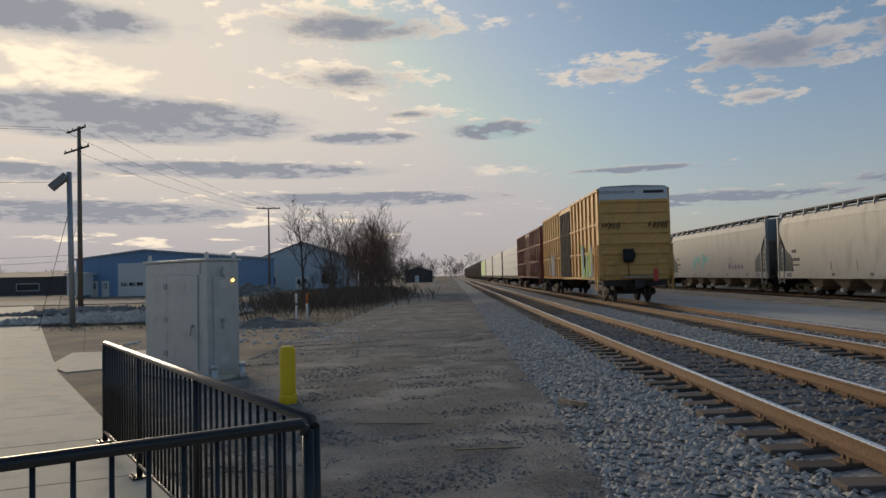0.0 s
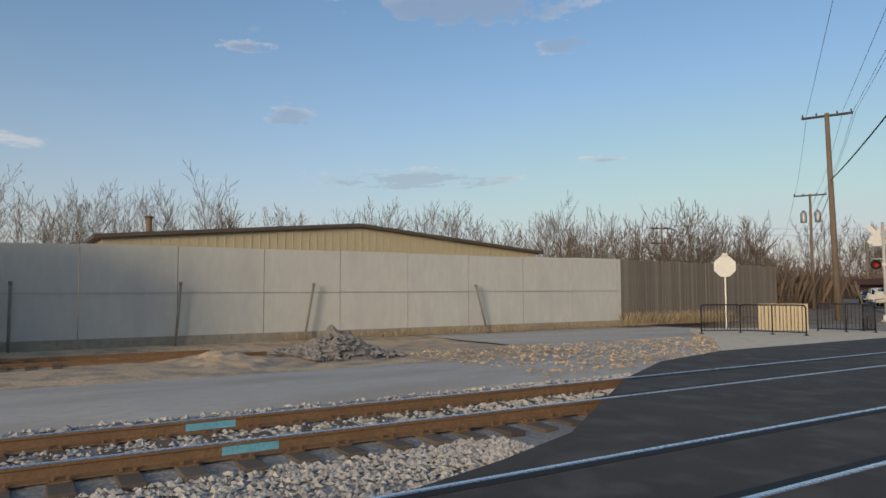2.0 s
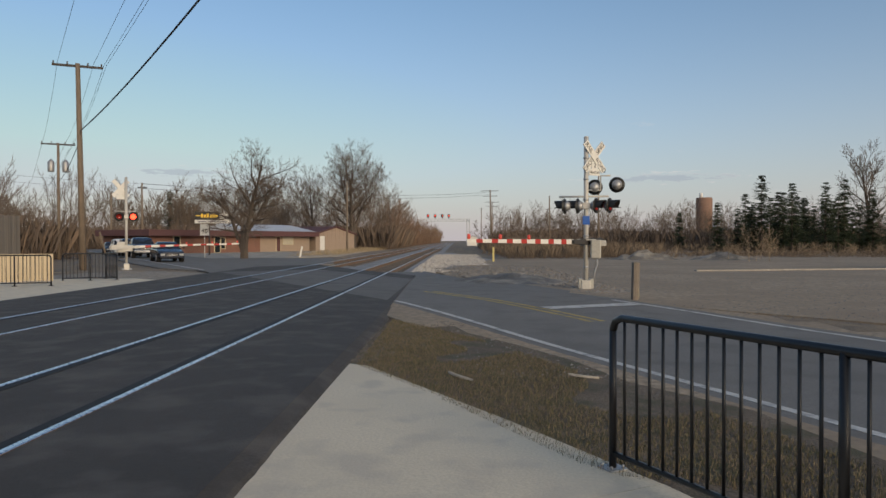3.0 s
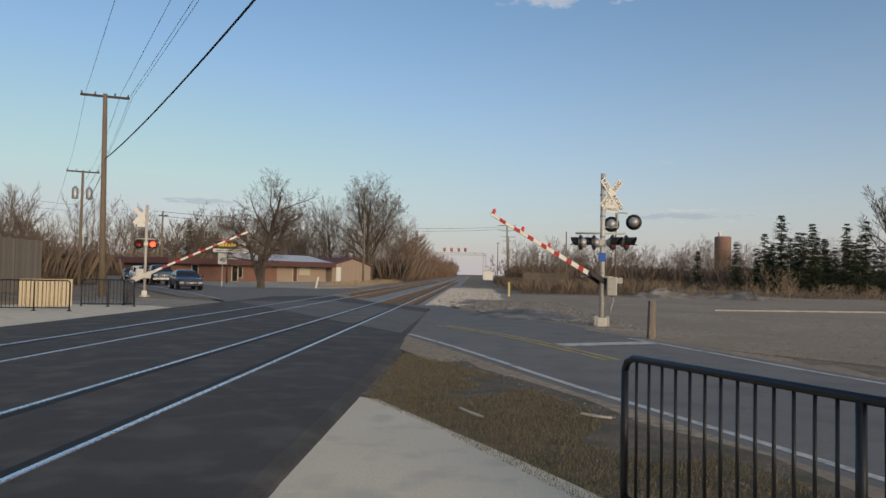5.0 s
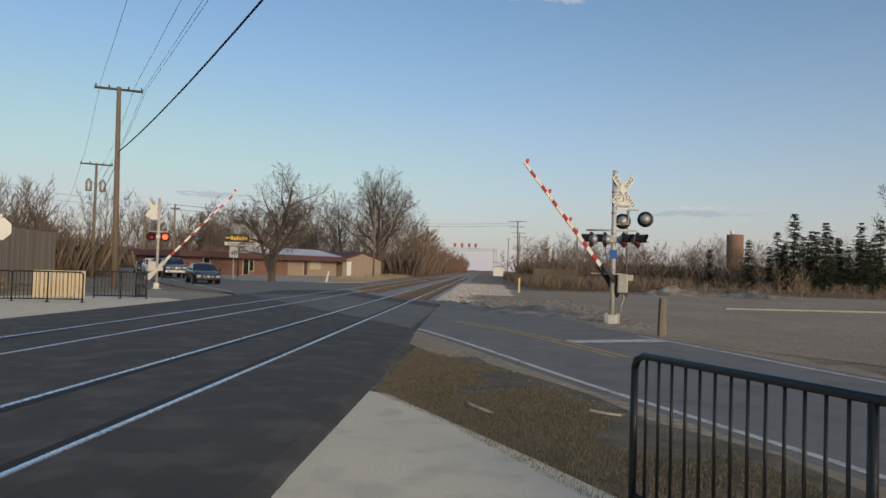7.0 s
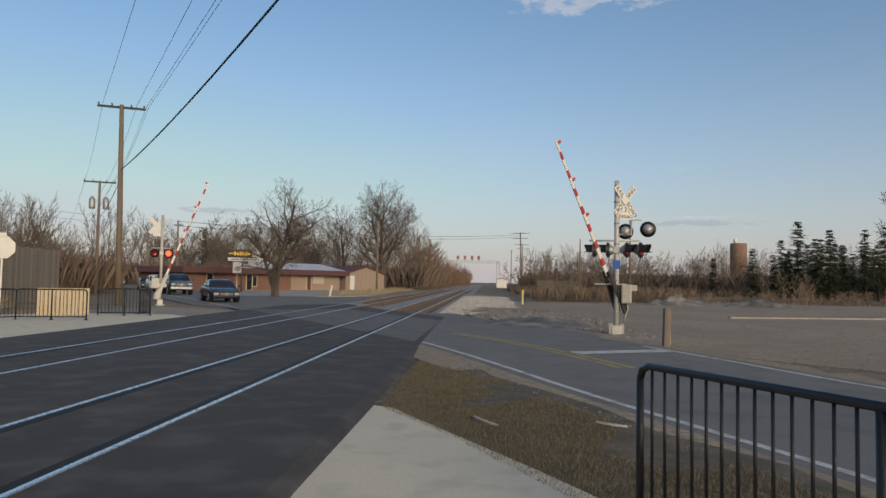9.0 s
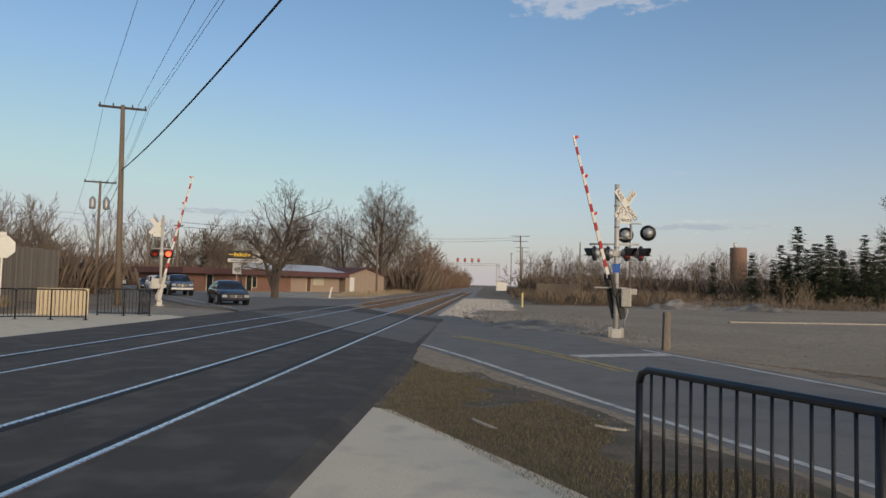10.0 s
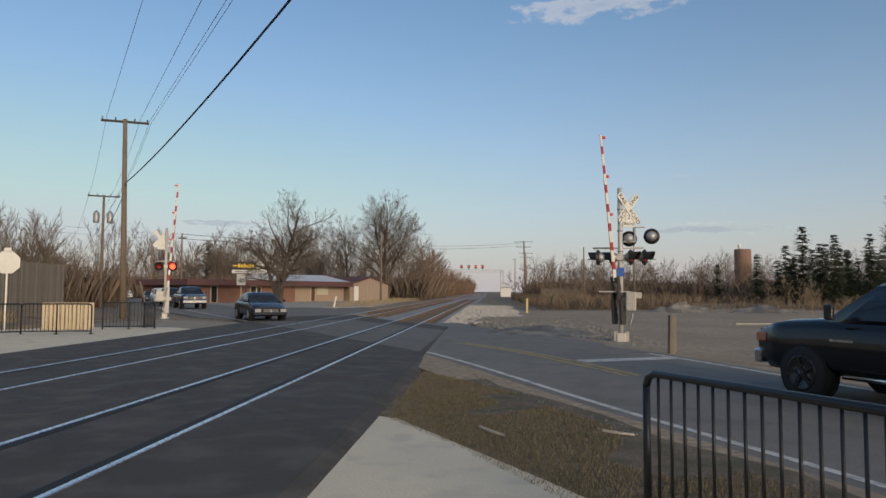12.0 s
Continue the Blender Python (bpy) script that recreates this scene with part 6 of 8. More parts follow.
wire("guy_wire", (-27.4, 50.8, 7.5), (-24.5, 42.5, -0.45), 0.0, 0.012, "thin steel guy wire of the pole", 2)
wire("guy_wire", (-16.7, 30.0, 5.0), (-17.9, 29.6, -0.4), 0.0, 0.012, "steel guy wire with a yellow sleeve", 2)

lamp = thing("street_lamp", pose(-16.65, 30.0, -0.42, 0, -1.2), "grey steel lamp post with a box floodlight", "street lamp")
bm = bmesh.new()
tube(bm, (0, 0, -0.2), (0, 0, 6.75), 0.13, 0.11, n=8)
part("post", bm, GALV, lamp)
bm = bmesh.new()
cuboid(bm, (-0.95, -0.22, 6.2), (-0.1, 0.22, 6.5), pose(0, 0, 0, 0, 0, 20) @ Matrix.Translation((-0.2, 0, 6.5)) @ pose(0, 0, 0, 0, -42, 0) @ Matrix.Translation((0.25, 0, -6.35)), bevel=0.03)
part("floodlight", bm, mat("lamp_housing", (0.22, 0.21, 0.2), 0.5), lamp, "tilted brown floodlight box")

mast = thing("radio_mast", pose(330, 330, 0), "thin distant lattice radio mast", "mast")
bm = bmesh.new()
for k in range(3):
    a = k * math.tau / 3
    tube(bm, (0.7 * math.cos(a), 0.7 * math.sin(a), 0), (0.7 * math.cos(a), 0.7 * math.sin(a), 122), 0.18, n=4)
for k in range(60):
    a, b = (k % 3) * math.tau / 3, ((k + 1) % 3) * math.tau / 3
    tube(bm, (0.7 * math.cos(a), 0.7 * math.sin(a), 2 * k), (0.7 * math.cos(b), 0.7 * math.sin(b), 2 * k + 2), 0.09, n=3)
part("lattice", bm, mat("mast_grey", (0.3, 0.3, 0.32), 0.6), mast)


# ---------------------------------------------------------------- workshops to the north
def shed(name, m, w, d, eave, ridge, wall, roof, label, doors, wins, ridge_along="y"):
    """A metal shed: front wall on local -y, w wide and d deep, its gable to the front; doors and windows as (x0, z0, x1, z1, material)."""
    t = thing(name, m, label, "building")
    bm = bmesh.new()
    if ridge_along == "y":
        prism(bm, [(0, 0), (w, 0), (w, eave), (w / 2, ridge), (0, eave)], 0, d, "y")
    else:
        prism(bm, [(0, 0), (d, 0), (d, eave), (d / 2, ridge), (0, eave)], 0, w)
    part("wall", bm, wall, t, "ribbed metal wall panels")
    bm = bmesh.new()
    n = int(w / 0.9)
    for k in range(1, n):
        x = k * w / n
        top = eave + (ridge - eave) * (1 - abs(x - w / 2) / (w / 2)) if ridge_along == "y" else eave
        cuboid(bm, (x - 0.04, -0.03, 0), (x + 0.04, 0, top - 0.05))
    part("rib", bm, wall, t)
    bm = bmesh.new()
    o = 0.3
    if ridge_along == "y":
        prism(bm, [(-o, eave - 0.08), (w / 2, ridge + 0.0), (w + o, eave - 0.08), (w + o, eave + 0.12), (w / 2, ridge + 0.22), (-o, eave + 0.12)], -o, d + o, "y")
    else:
        prism(bm, [(-o, eave - 0.05), (d / 2, ridge + 0.03), (d + o, eave - 0.05), (d + o, eave + 0.15), (d / 2, ridge + 0.22), (-o, eave + 0.15)], -o, w + o)
    part("roof", bm, roof, t)
    for kind, items in (("door", doors), ("window", wins)):
        for x0, z0, x1, z1, mt in items:
            bm = bmesh.new()
            cuboid(bm, (x0 - 0.1, -0.06, z0 - (0.1 if kind == "window" else 0)), (x1 + 0.1, -0.02, z1 + 0.1))
            fr = part(kind, bm, WHITE, t)
            bm = bmesh.new()
            cuboid(bm, (x0, -0.075, z0), (x1, -0.055, z1))
            part("pane" if kind == "window" else "leaf", bm, mt, fr)
    return t


BLUE_SHED = mat("shed_blue", (0.19, 0.31, 0.48), 0.6, vary=0.06, grain=3, bump=0.03)
GREY_SHED = mat("shed_grey", (0.44, 0.49, 0.53), 0.6, vary=0.06, grain=3, bump=0.03)
ROOF_PALE = mat("shed_roof", (0.33, 0.36, 0.40), 0.5, vary=0.08)
shed("workshop", pose(-53.5, 98, -0.5, 0, 0, -8), 21.3, 20, 5.4, 6.4, BLUE_SHED, ROOF_PALE, "blue metal workshop with a white roller door",
     [(6.6, 0.1, 10.6, 4.6, WHITE), (2.4, 0, 3.3, 2.2, WHITE), (4.1, 0, 5.0, 2.2, WHITE)], [(0.6, 1.5, 1.9, 2.2, DARK_GLASS), (7.0, 1.5, 8.0, 2.0, DARK_GLASS), (8.2, 1.5, 9.2, 2.0, DARK_GLASS), (9.4, 1.5, 10.3, 2.0, DARK_GLASS), (2.6, 1.2, 3.1, 2.0, DARK_GLASS), (4.3, 1.2, 4.8, 2.0, DARK_GLASS)])
shed("barn", pose(-34.5, 122, -0.5, 0, 0, 0), 16, 14, 5.4, 8.3, GREY_SHED, mat("barn_trim", (0.25, 0.27, 0.29), 0.6), "blue-grey metal barn with white double doors",
     [(6.9, 0, 7.9, 2.2, WHITE), (8.0, 0, 9.0, 2.2, WHITE)], [(2.0, 1.0, 3.3, 2.4, DARK_GLASS), (7.1, 1.1, 7.7, 1.9, DARK_GLASS), (8.2, 1.1, 8.8, 1.9, DARK_GLASS), (11.4, 1.0, 12.8, 2.6, DARK_GLASS)])
shed("warehouse", pose(-108, 128, -0.5, 0, 0, 4), 40, 14, 3.4, 4.4, mat("shed_brown", (0.10, 0.085, 0.08), 0.8), mat("shed_roof_brown", (0.16, 0.13, 0.12), 0.7), "long low brown warehouse", [(10, 0, 13, 2.6, DARK_GLASS)], [(18, 1, 22, 2.2, DARK_GLASS), (26, 1, 30, 2.2, DARK_GLASS)], "x")
shed("trailer", pose(-52.6, 94, -0.1, 0, 0, 0), 2.3, 2.6, 2.9, 2.95, WHITE, WHITE, "white box trailer parked by the workshop", [], [])
shed("trailer", pose(-36.8, 100, -0.1, 0, 0, 0), 2.0, 7, 2.7, 2.75, WHITE, WHITE, "white box trailer parked between the sheds", [], [])
shed("shack", pose(-14, 205, -0.5), 8, 6, 3.2, 4.6, mat("shed_brown", (0.1, 0.085, 0.08)), mat("shed_roof_brown", (0.16, 0.13, 0.12)), "small dark trackside building", [(3, 0, 4, 2, WHITE)], [])


def mound(name, x, y, rx, ry, h, material, label, z=-0.5, seed=0, n=26):
    verts, faces = [], []
    for j in range(n + 1):
        for i in range(n + 1):
            u, v = 2 * i / n - 1, 2 * j / n - 1
            q = max(0, 1 - math.hypot(u, v))
            verts.append((x + u * rx, y + v * ry, z - 0.05 + h * (q ** 0.9) * (1 + 0.6 * noise.noise((u * 4, v * 4, seed))) + (0.10 * h * noise.noise((u * 13, v * 13, seed)) if q > 0 else 0)))
    faces = [(j * (n + 1) + i, j * (n + 1) + i + 1, (j + 1) * (n + 1) + i + 1, (j + 1) * (n + 1) + i) for j in range(n) for i in range(n)]
    return tagged(new(name, raw(name, verts, faces, material)), label, "heap")


mound("earth_heap", -7.3, 27.4, 2.6, 1.2, 0.45, GRAVEL_DARK, "low dark heap of earth below the markers", -0.46, 1)
mound("earth_heap", -24.5, 84, 6, 4, 1.5, GRAVEL_DARK, "dark earth heap beside the barn", -0.5, 2)
mound("rubble_heap", 17.6, -7.6, 1.9, 1.3, 0.75, mat("rubble", (0.24, 0.21, 0.18), 0.95, vary=0.4, grain=9), "heap of broken rubble at the siding's end", -0.18, 3)
mound("sand_heap", 17.6, -4.6, 2.6, 1.4, 0.28, SAND, "low sand heap over the siding's end", -0.18, 4)
mound("earth_heap", -21.5, -56, 3.0, 1.6, 0.7, GRAVEL_DARK, "dark gravel heap in the lot", -0.1, 5)
mound("earth_heap", -15.5, -57, 3.0, 1.6, 0.8, GRAVEL_DARK, "dark earth heap among the weeds", -0.1, 6)
stones("riprap_stones", 1500, (-21, -11.5, 31, 40), 0.42, STONE, 21, "pale broken riprap stones", zf=lambda x, y: -0.43)
stones("riprap_stones", 900, (-28, -12, 41, 52), 0.35, DARK_STONE, 22, "grey broken riprap stones", zf=lambda x, y: -0.43)
stones("heap_stones", 500, (15.9, 19.2, -6.4, -9.0), 0.16, DARK_STONE, 23, "broken rubble stones round the heap", zf=lambda x, y: -0.15 + 0.6 * max(0, 1 - math.hypot((x - 17.6) / 1.8, (y + 7.6) / 1.25)))
stones("litter_stones", 260, (-10, -3, 20, 28), 0.10, WHITE, 24, "pale litter and stones on the bare soil", zf=lambda x, y: -0.44)
stones("yard_stones", 2600, (10.4, 16.5, -27, -9), 0.09, SAND, 25, "pale loose stones along the gravel yard", zf=lambda x, y: -0.12)

# ---------------------------------------------------------------- wall, fence and yard to the east
WALL_PANEL = mat("wall_panel", (0.52, 0.52, 0.48), 0.8, vary=0.07, grain=5, coarse=0.35, bump=0.05, second=(0.46, 0.46, 0.44), amount=0.35, stretch=(1, 1, 0.4))
FENCE_WOOD = piece_mat("fence_wood", [(0.30, 0.255, 0.205), (0.22, 0.19, 0.155), (0.36, 0.31, 0.25), (0.27, 0.225, 0.18)], per="object")
wall = thing("wall_east", pose(24, 0, 0), "long pale grey panelled concrete wall", "wall", kind="structure")
rng = random.Random(8)
yy = 62.0
while yy > -25.2:
    w = min(2.9, yy + 25.25)
    bm = bmesh.new()
    cuboid(bm, (rng.uniform(0, 0.02), yy - w + 0.012, -0.25), (0.2, yy - 0.012, 3.06 + rng.uniform(-0.03, 0.03)))
    part("panel", bm, WALL_PANEL, wall)
    yy -= 2.9
bm = bmesh.new()
cuboid(bm, (-0.05, -25.3, -0.3), (0.0, 62, 0.12))
part("footing", bm, mat("footing", (0.3, 0.27, 0.22), 0.9, vary=0.25, grain=6), wall, "stained low concrete footing")
bm = bmesh.new()
for z in (1.53,):
    cuboid(bm, (-0.022, -25.2, z), (-0.004, 62, z + 0.018))
part("wall_wire", bm, GALV, wall, "thin strand of wire along the wall")
for y0, lean in ((0.0, 0.0), (-9.0, 10.0), (-17.0, -16.0), (-4.6, 4.0)):
    bm = bmesh.new()
    tube(bm, (0, 0, -0.2), (0, 0, 1.95), 0.045, n=8)
    tube(bm, (0, 0, 1.9), (0, 0, 2.0), 0.06, n=8)
    solid("fence_post", bm, mat("post_grey", (0.2, 0.2, 0.19), 0.7), "old grey steel fence post leaning by the wall", "fence post", "wall posts", m=pose(23.7, y0, -0.1, lean, 0, 0))

fence = thing("wooden_fence", pose(0, 0, -0.1), "tall weathered board fence", "fence")
fa, fb = Vector((24.1, -25.3)), Vector((27.6, -43.6))
nb = 120
bd = bmesh.new()
cuboid(bd, (-0.070, -0.012, 0), (0.070, 0.012, 3.2))
board_mesh = finish(bd, "board", FENCE_WOOD)
for k in range(nb):
    p = fa.lerp(fb, (k + 0.5) / nb)
    o = new("board", board_mesh)
    o.parent = fence
    o.matrix_basis = pose(p.x + rng.uniform(-0.01, 0.01), p.y, rng.uniform(-0.06, 0.04), 0, 0, 100.8 + rng.uniform(-2, 2))
bm = bmesh.new()
for z in (0.5, 1.6, 2.8):
    tube(bm, (fa.x + 0.07, fa.y, z), (fb.x + 0.07, fb.y, z), 0.05, n=4)
part("rail", bm, POLE_WOOD, fence)

TAN_SHED = mat("shed_tan", (0.50, 0.43, 0.28), 0.6, vary=0.08, grain=3, bump=0.03)
ts = thing("tan_shed", pose(38, 0, -0.1), "tan ribbed metal building with a low gable behind the wall", "building")
bm = bmesh.new()
prism(bm, [(-31.5, 0), (-3.8, 0), (-3.8, 4.4), (-17.65, 5.55), (-31.5, 4.3)], 0, 20)
part("wall", bm, TAN_SHED, ts)
for k in range(58):
    y0 = -31.3 + k * 0.477
    bm = bmesh.new()
    cuboid(bm, (-0.03, y0 - 0.03, 2.4), (0, y0 + 0.03, 4.35 + 1.15 * (1 - abs(y0 + 17.65) / 13.85)))
    part("rib", bm, TAN_SHED, ts)
bm = bmesh.new()
prism(bm, [(-31.9, 4.25), (-17.65, 5.55), (-3.4, 4.35), (-3.4, 4.55), (-17.65, 5.75), (-31.9, 4.45)], -0.35, 20.3)
part("roof", bm, mat("trim_brown", (0.10, 0.075, 0.06), 0.6), ts, "dark brown roof edge")
bm = bmesh.new()
tube(bm, (4, -6.6, 4.3), (4, -6.6, 5.9), 0.16, n=10)
tube(bm, (4, -6.6, 5.9), (4, -6.6, 6.0), 0.24, n=10)
part("flue", bm, RUST, ts, "rusty flue pipe")

YEL = mat("excavator_yellow", (0.48, 0.30, 0.08), 0.5, vary=0.15, grain=6, second=(0.4, 0.27, 0.1), amount=0.3)
ex = thing("excavator", pose(27, 0, -0.1), "yellow excavator behind the wall with its arm raised", "excavator")
bm = bmesh.new()
prism(bm, [(5.6, 1.6), (5.2, 1.5), (2.35, 5.3), (2.55, 5.75), (3.0, 5.6)], -0.25, 0.25)
part("boom", bm, YEL, ex)
bm = bmesh.new()
prism(bm, [(2.9, 5.5), (2.5, 5.72), (2.1, 5.5), (1.65, 2.6), (2.05, 2.5), (2.35, 5.0)], -0.2, 0.2)
part("stick", bm, YEL, ex)
bm = bmesh.new()
tube(bm, (0, 3.3, 4.2), (0, 2.5, 5.3), 0.07)
part("cylinder", bm, CHROME, ex)
bm = bmesh.new()
cuboid(bm, (-1.3, 4.2, 0.9), (1.3, 8.2, 2.2), bevel=0.1)
cuboid(bm, (-1.3, 4.3, 2.2), (-0.3, 5.9, 2.9), bevel=0.1)
part("house", bm, YEL, ex)
bm = bmesh.new()
for x in (-1.2, 1.2):
    cuboid(bm, (x - 0.3, 3.9, 0), (x + 0.3, 8.4, 0.9), bevel=0.3)
part("track", bm, BOGIE, ex)
bm = bmesh.new()
prism(bm, [(1.4, 2.6), (2.2, 2.6), (2.4, 2.0), (1.9, 1.6), (1.3, 1.8)], -0.5, 0.5)
part("bucket", bm, BOGIE, ex)


# ---------------------------------------------------------------- crossing signals
LENS_ON = mat("lens_lit", (1.0, 0.05, 0.02), 0.3, emit=5.0, bump=0)
LENS_OFF = mat("lens_red", (0.30, 0.025, 0.02), 0.2, bump=0)
SIGN_WHITE = mat("sign_white", (0.70, 0.68, 0.63), 0.5, vary=0.06, grain=6, bump=0.02)


def signal_mast(m, label, height, arm_turn, flash, cross_turn, detailed):
    """A crossing signal mast with crossbuck, flashing lamps and gate machine. arm_turn: degrees from local x in which the gate's arm points; flash: which lamp glows."""
    t = thing("crossing_signal", m, label, "crossing signal", "crossing signals")
    bm = bmesh.new()
    tube(bm, (0, 0, 0), (0, 0, height + 0.06), 0.075, n=14)
    part("mast", bm, SILVER_PAINT, t)
    bm = bmesh.new()
    cuboid(bm, (-0.15, -0.15, 0), (0.15, 0.15, 0.33), bevel=0.03)
    lathe(bm, [(0.27, -0.12), (0.27, 0.03), (0.25, 0.05)], n=18)
    part("base", bm, SILVER_PAINT, t, "cast base on a concrete footing")
    face = pose(0, 0, 0, 0, 0, cross_turn)
    for s, words in ((1, ("RAIL", "ROAD")), (-1, ("CROS", "SING"))):
        bm = bmesh.new()
        cuboid(bm, (-0.60, -0.115, -0.012), (0.60, 0.115, 0.012))
        a = part("crossbuck_blade", bm, SIGN_WHITE, t, "white crossbuck blade")
        a.matrix_basis = face @ Matrix.Translation((0.26, -0.10 - 0.014 * s, height - 0.58)) @ pose(0, 0, 0, 90, 0, 0) @ pose(0, 0, 0, 0, 0, -48 * s)
        if detailed:
            for x, w in ((-0.36, words[0]), (0.36, words[1])):
                letters(w, 0.20, pose(x, 0, 0.013), SPRAY, a)
    bm = bmesh.new()
    cuboid(bm, (-0.23, -0.012, -0.22), (0.23, 0.012, 0.0))
    a = part("track_sign", bm, SIGN_WHITE, t, "small white sign under the crossbuck")
    a.matrix_basis = face @ Matrix.Translation((0.26, -0.1, height - 0.96))
    bm = bmesh.new()
    cuboid(bm, (-0.13, -0.014, 0.0), (0.13, 0.010, 0.22))
    part("number_sign", bm, SIGN_WHITE, a)
    if detailed:
        letters("TRACKS", 0.12, Matrix.Translation((0, -0.016, -0.12)) @ pose(0, 0, 0, 90, 0, 0), SPRAY, a)
        letters("2", 0.20, Matrix.Translation((0, -0.017, 0.10)) @ pose(0, 0, 0, 90, 0, 0), SPRAY, a)
    def lamp_head(x, z, turn, lit, back=0.12):
        q = pose(x, 0, z, 0, 0, turn) @ Matrix.Translation((0, -back, 0))
        bm = bmesh.new()
        lathe(bm, [(0.0, 0.11), (0.10, 0.10), (0.16, 0.05), (0.17, 0.0), (0.245, 0.0), (0.25, -0.012), (0.17, -0.014), (0.165, -0.02)], axis="y", n=24)
        hd = part("lamp_head", bm, mat("lamp_black", (0.015, 0.015, 0.015), 0.5), t, "black round target with a hooded lamp")
        hd.matrix_basis = q
        bm = bmesh.new()
        lathe(bm, [(0.15, -0.022), (0.14, -0.035), (0.0, -0.045)], axis="y", n=20)
        part("lens", bm, LENS_ON if lit else LENS_OFF, hd, "glowing red lens" if lit else "dark red lens")
        bm = bmesh.new()
        n = 16
        ring = []
        for r0, y0 in ((0.165, -0.015), (0.175, -0.33)):
            for rr in (r0, r0 + 0.008):
                ring.append([bm.verts.new((math.cos(k * math.pi * 1.25 / n - math.pi * 0.125) * rr, y0 if k in (0, n) else y0 * (0.55 + 0.45 * math.sin(k * math.pi / n)), math.sin(k * math.pi * 1.25 / n - math.pi * 0.125) * rr)) for k in range(n + 1)])
        for i, j in ((0, 2), (1, 3), (2, 3)):
            for k in range(n):
                bm.faces.new((ring[i][k], ring[i][k + 1], ring[j][k + 1], ring[j][k]))
        part("hood", bm, mat("lamp_black", (0.015, 0.015, 0.015)), hd)
        if not lit and detailed:
            bm = bmesh.new()
            lathe(bm, [(0.0, 0.20), (0.08, 0.19), (0.15, 0.12), (0.165, 0.03)], axis="y", n=18)
            part("housing", bm, GALV, hd, "grey cast lamp housing")
        return hd
    zl = height - 2.15
    bm = bmesh.new()
    tube(bm, (-0.85 if detailed else -0.5, 0, zl + 0.30), (0.7 if detailed else 0.5, 0, zl + 0.30), 0.03, n=8)
    cuboid(bm, (-0.12, -0.12, zl - 0.1), (0.12, 0.12, zl + 0.1), bevel=0.02)
    part("lamp_arm", bm, SILVER_PAINT, t, "lamp crossarm")
    if detailed:
        lamp_head(0.20, zl, 62, False)
        lamp_head(0.62, zl, 62, False)
        lamp_head(-0.14, zl, -112, False)
        lamp_head(-0.56, zl, -112, False)
        bm = bmesh.new()
        pipe(bm, [(0, 0, height - 1.65), (0.45, 0, height - 1.65), (0.45, 0, height - 1.2), (0.75, -0.1, height - 1.2)], 0.03, 8)
        part("side_arm", bm, SILVER_PAINT, t)
        lamp_head(0.26, height - 1.55, 172, False)
        lamp_head(0.95, height - 1.48, 172, False)
        bm = bmesh.new()
        cuboid(bm, (-0.11, -0.082, height - 2.75), (0.11, -0.070, height - 2.47))
        part("notice", bm, mat("notice_blue", (0.03, 0.12, 0.45), 0.5), t, "small blue notice plate")
    else:
        lamp_head(0.36, zl, 0, flash == 1)
        lamp_head(-0.36, zl, 0, flash == 0)
    if detailed:
        # gate machine on a channel beam, its junction box and the conduit down the mast
        bm = bmesh.new()
        cuboid(bm, (-0.62, -0.20, 1.42), (0.20, -0.13, 1.60), pose(0, 0, 0, 0, 0, 172), bevel=0.01)
        cuboid(bm, (-0.30, -0.20, 1.60), (0.66, 0.16, 1.64), pose(0, 0, 0, 0, 0, 172))
        part("beam", bm, SILVER_PAINT, t, "silver channel beam carrying the gate machine")
        bm = bmesh.new()
        cuboid(bm, (0.14, -0.20, 1.02), (0.46, 0.22, 1.62), bevel=0.04)
        machine = part("gate_machine", bm, mat("machine_silver", (0.40, 0.385, 0.345), 0.55, 0.15, vary=0.15, grain=14, bump=0.1), t, "silver gate machine housing")
        bm = bmesh.new()
        cuboid(bm, (0.30, 0.22, 1.10), (0.43, 0.235, 1.54), bevel=0.006)
        cuboid(bm, (0.17, 0.22, 1.20), (0.27, 0.24, 1.50), bevel=0.006)
        part("cover", bm, mat("machine_grey", (0.33, 0.32, 0.29), 0.6, vary=0.15), machine, "bolted machine cover")
        bm = bmesh.new()
        for k in range(4):
            tube(bm, (0.32 + 0.09 * (k % 2), 0.235, 1.16 + 0.3 * (k // 2)), (0.32 + 0.09 * (k % 2), 0.25, 1.16 + 0.3 * (k // 2)), 0.016, n=6)
        part("bolt", bm, BOGIE, machine)
        bm = bmesh.new()
        pipe(bm, [(0.34, 0.1, 1.0), (0.36, 0.12, 0.85), (0.28, 0.12, 0.6), (0.24, 0.12, 0.32)], 0.03, 8)
        part("conduit", bm, GALV, t, "grey flexible conduit")
        for z in (0.75, 1.75, 2.9, 3.55, height - 0.2, height - 0.62):
            bm = bmesh.new()
            lathe(bm, [(0.076, z - 0.03), (0.09, z - 0.025), (0.09, z + 0.025), (0.076, z + 0.03)], n=14)
            part("clamp", bm, GALV, t, "steel band clamp")
        bm = bmesh.new()
        for sx in (-1, 1):
            cuboid(bm, (sx * 0.17 - 0.065, -0.12, 0.06), (sx * 0.17 + 0.065, 0.17, 0.38), bevel=0.02)
        part("junction_base", bm, MATS["machine_silver"], t, "cast junction box at the mast's foot")
        return t
    # gate machine
    bm = bmesh.new()
    cuboid(bm, (-0.22, -0.25, 0.95), (0.22, 0.25, 1.55), pose(0, 0, 0, 0, 0, arm_turn) @ Matrix.Translation((-0.25, 0.0, 0)), bevel=0.05)
    part("gate_machine", bm, SILVER_PAINT, t, "grey gate machine housing")
    bm = bmesh.new()
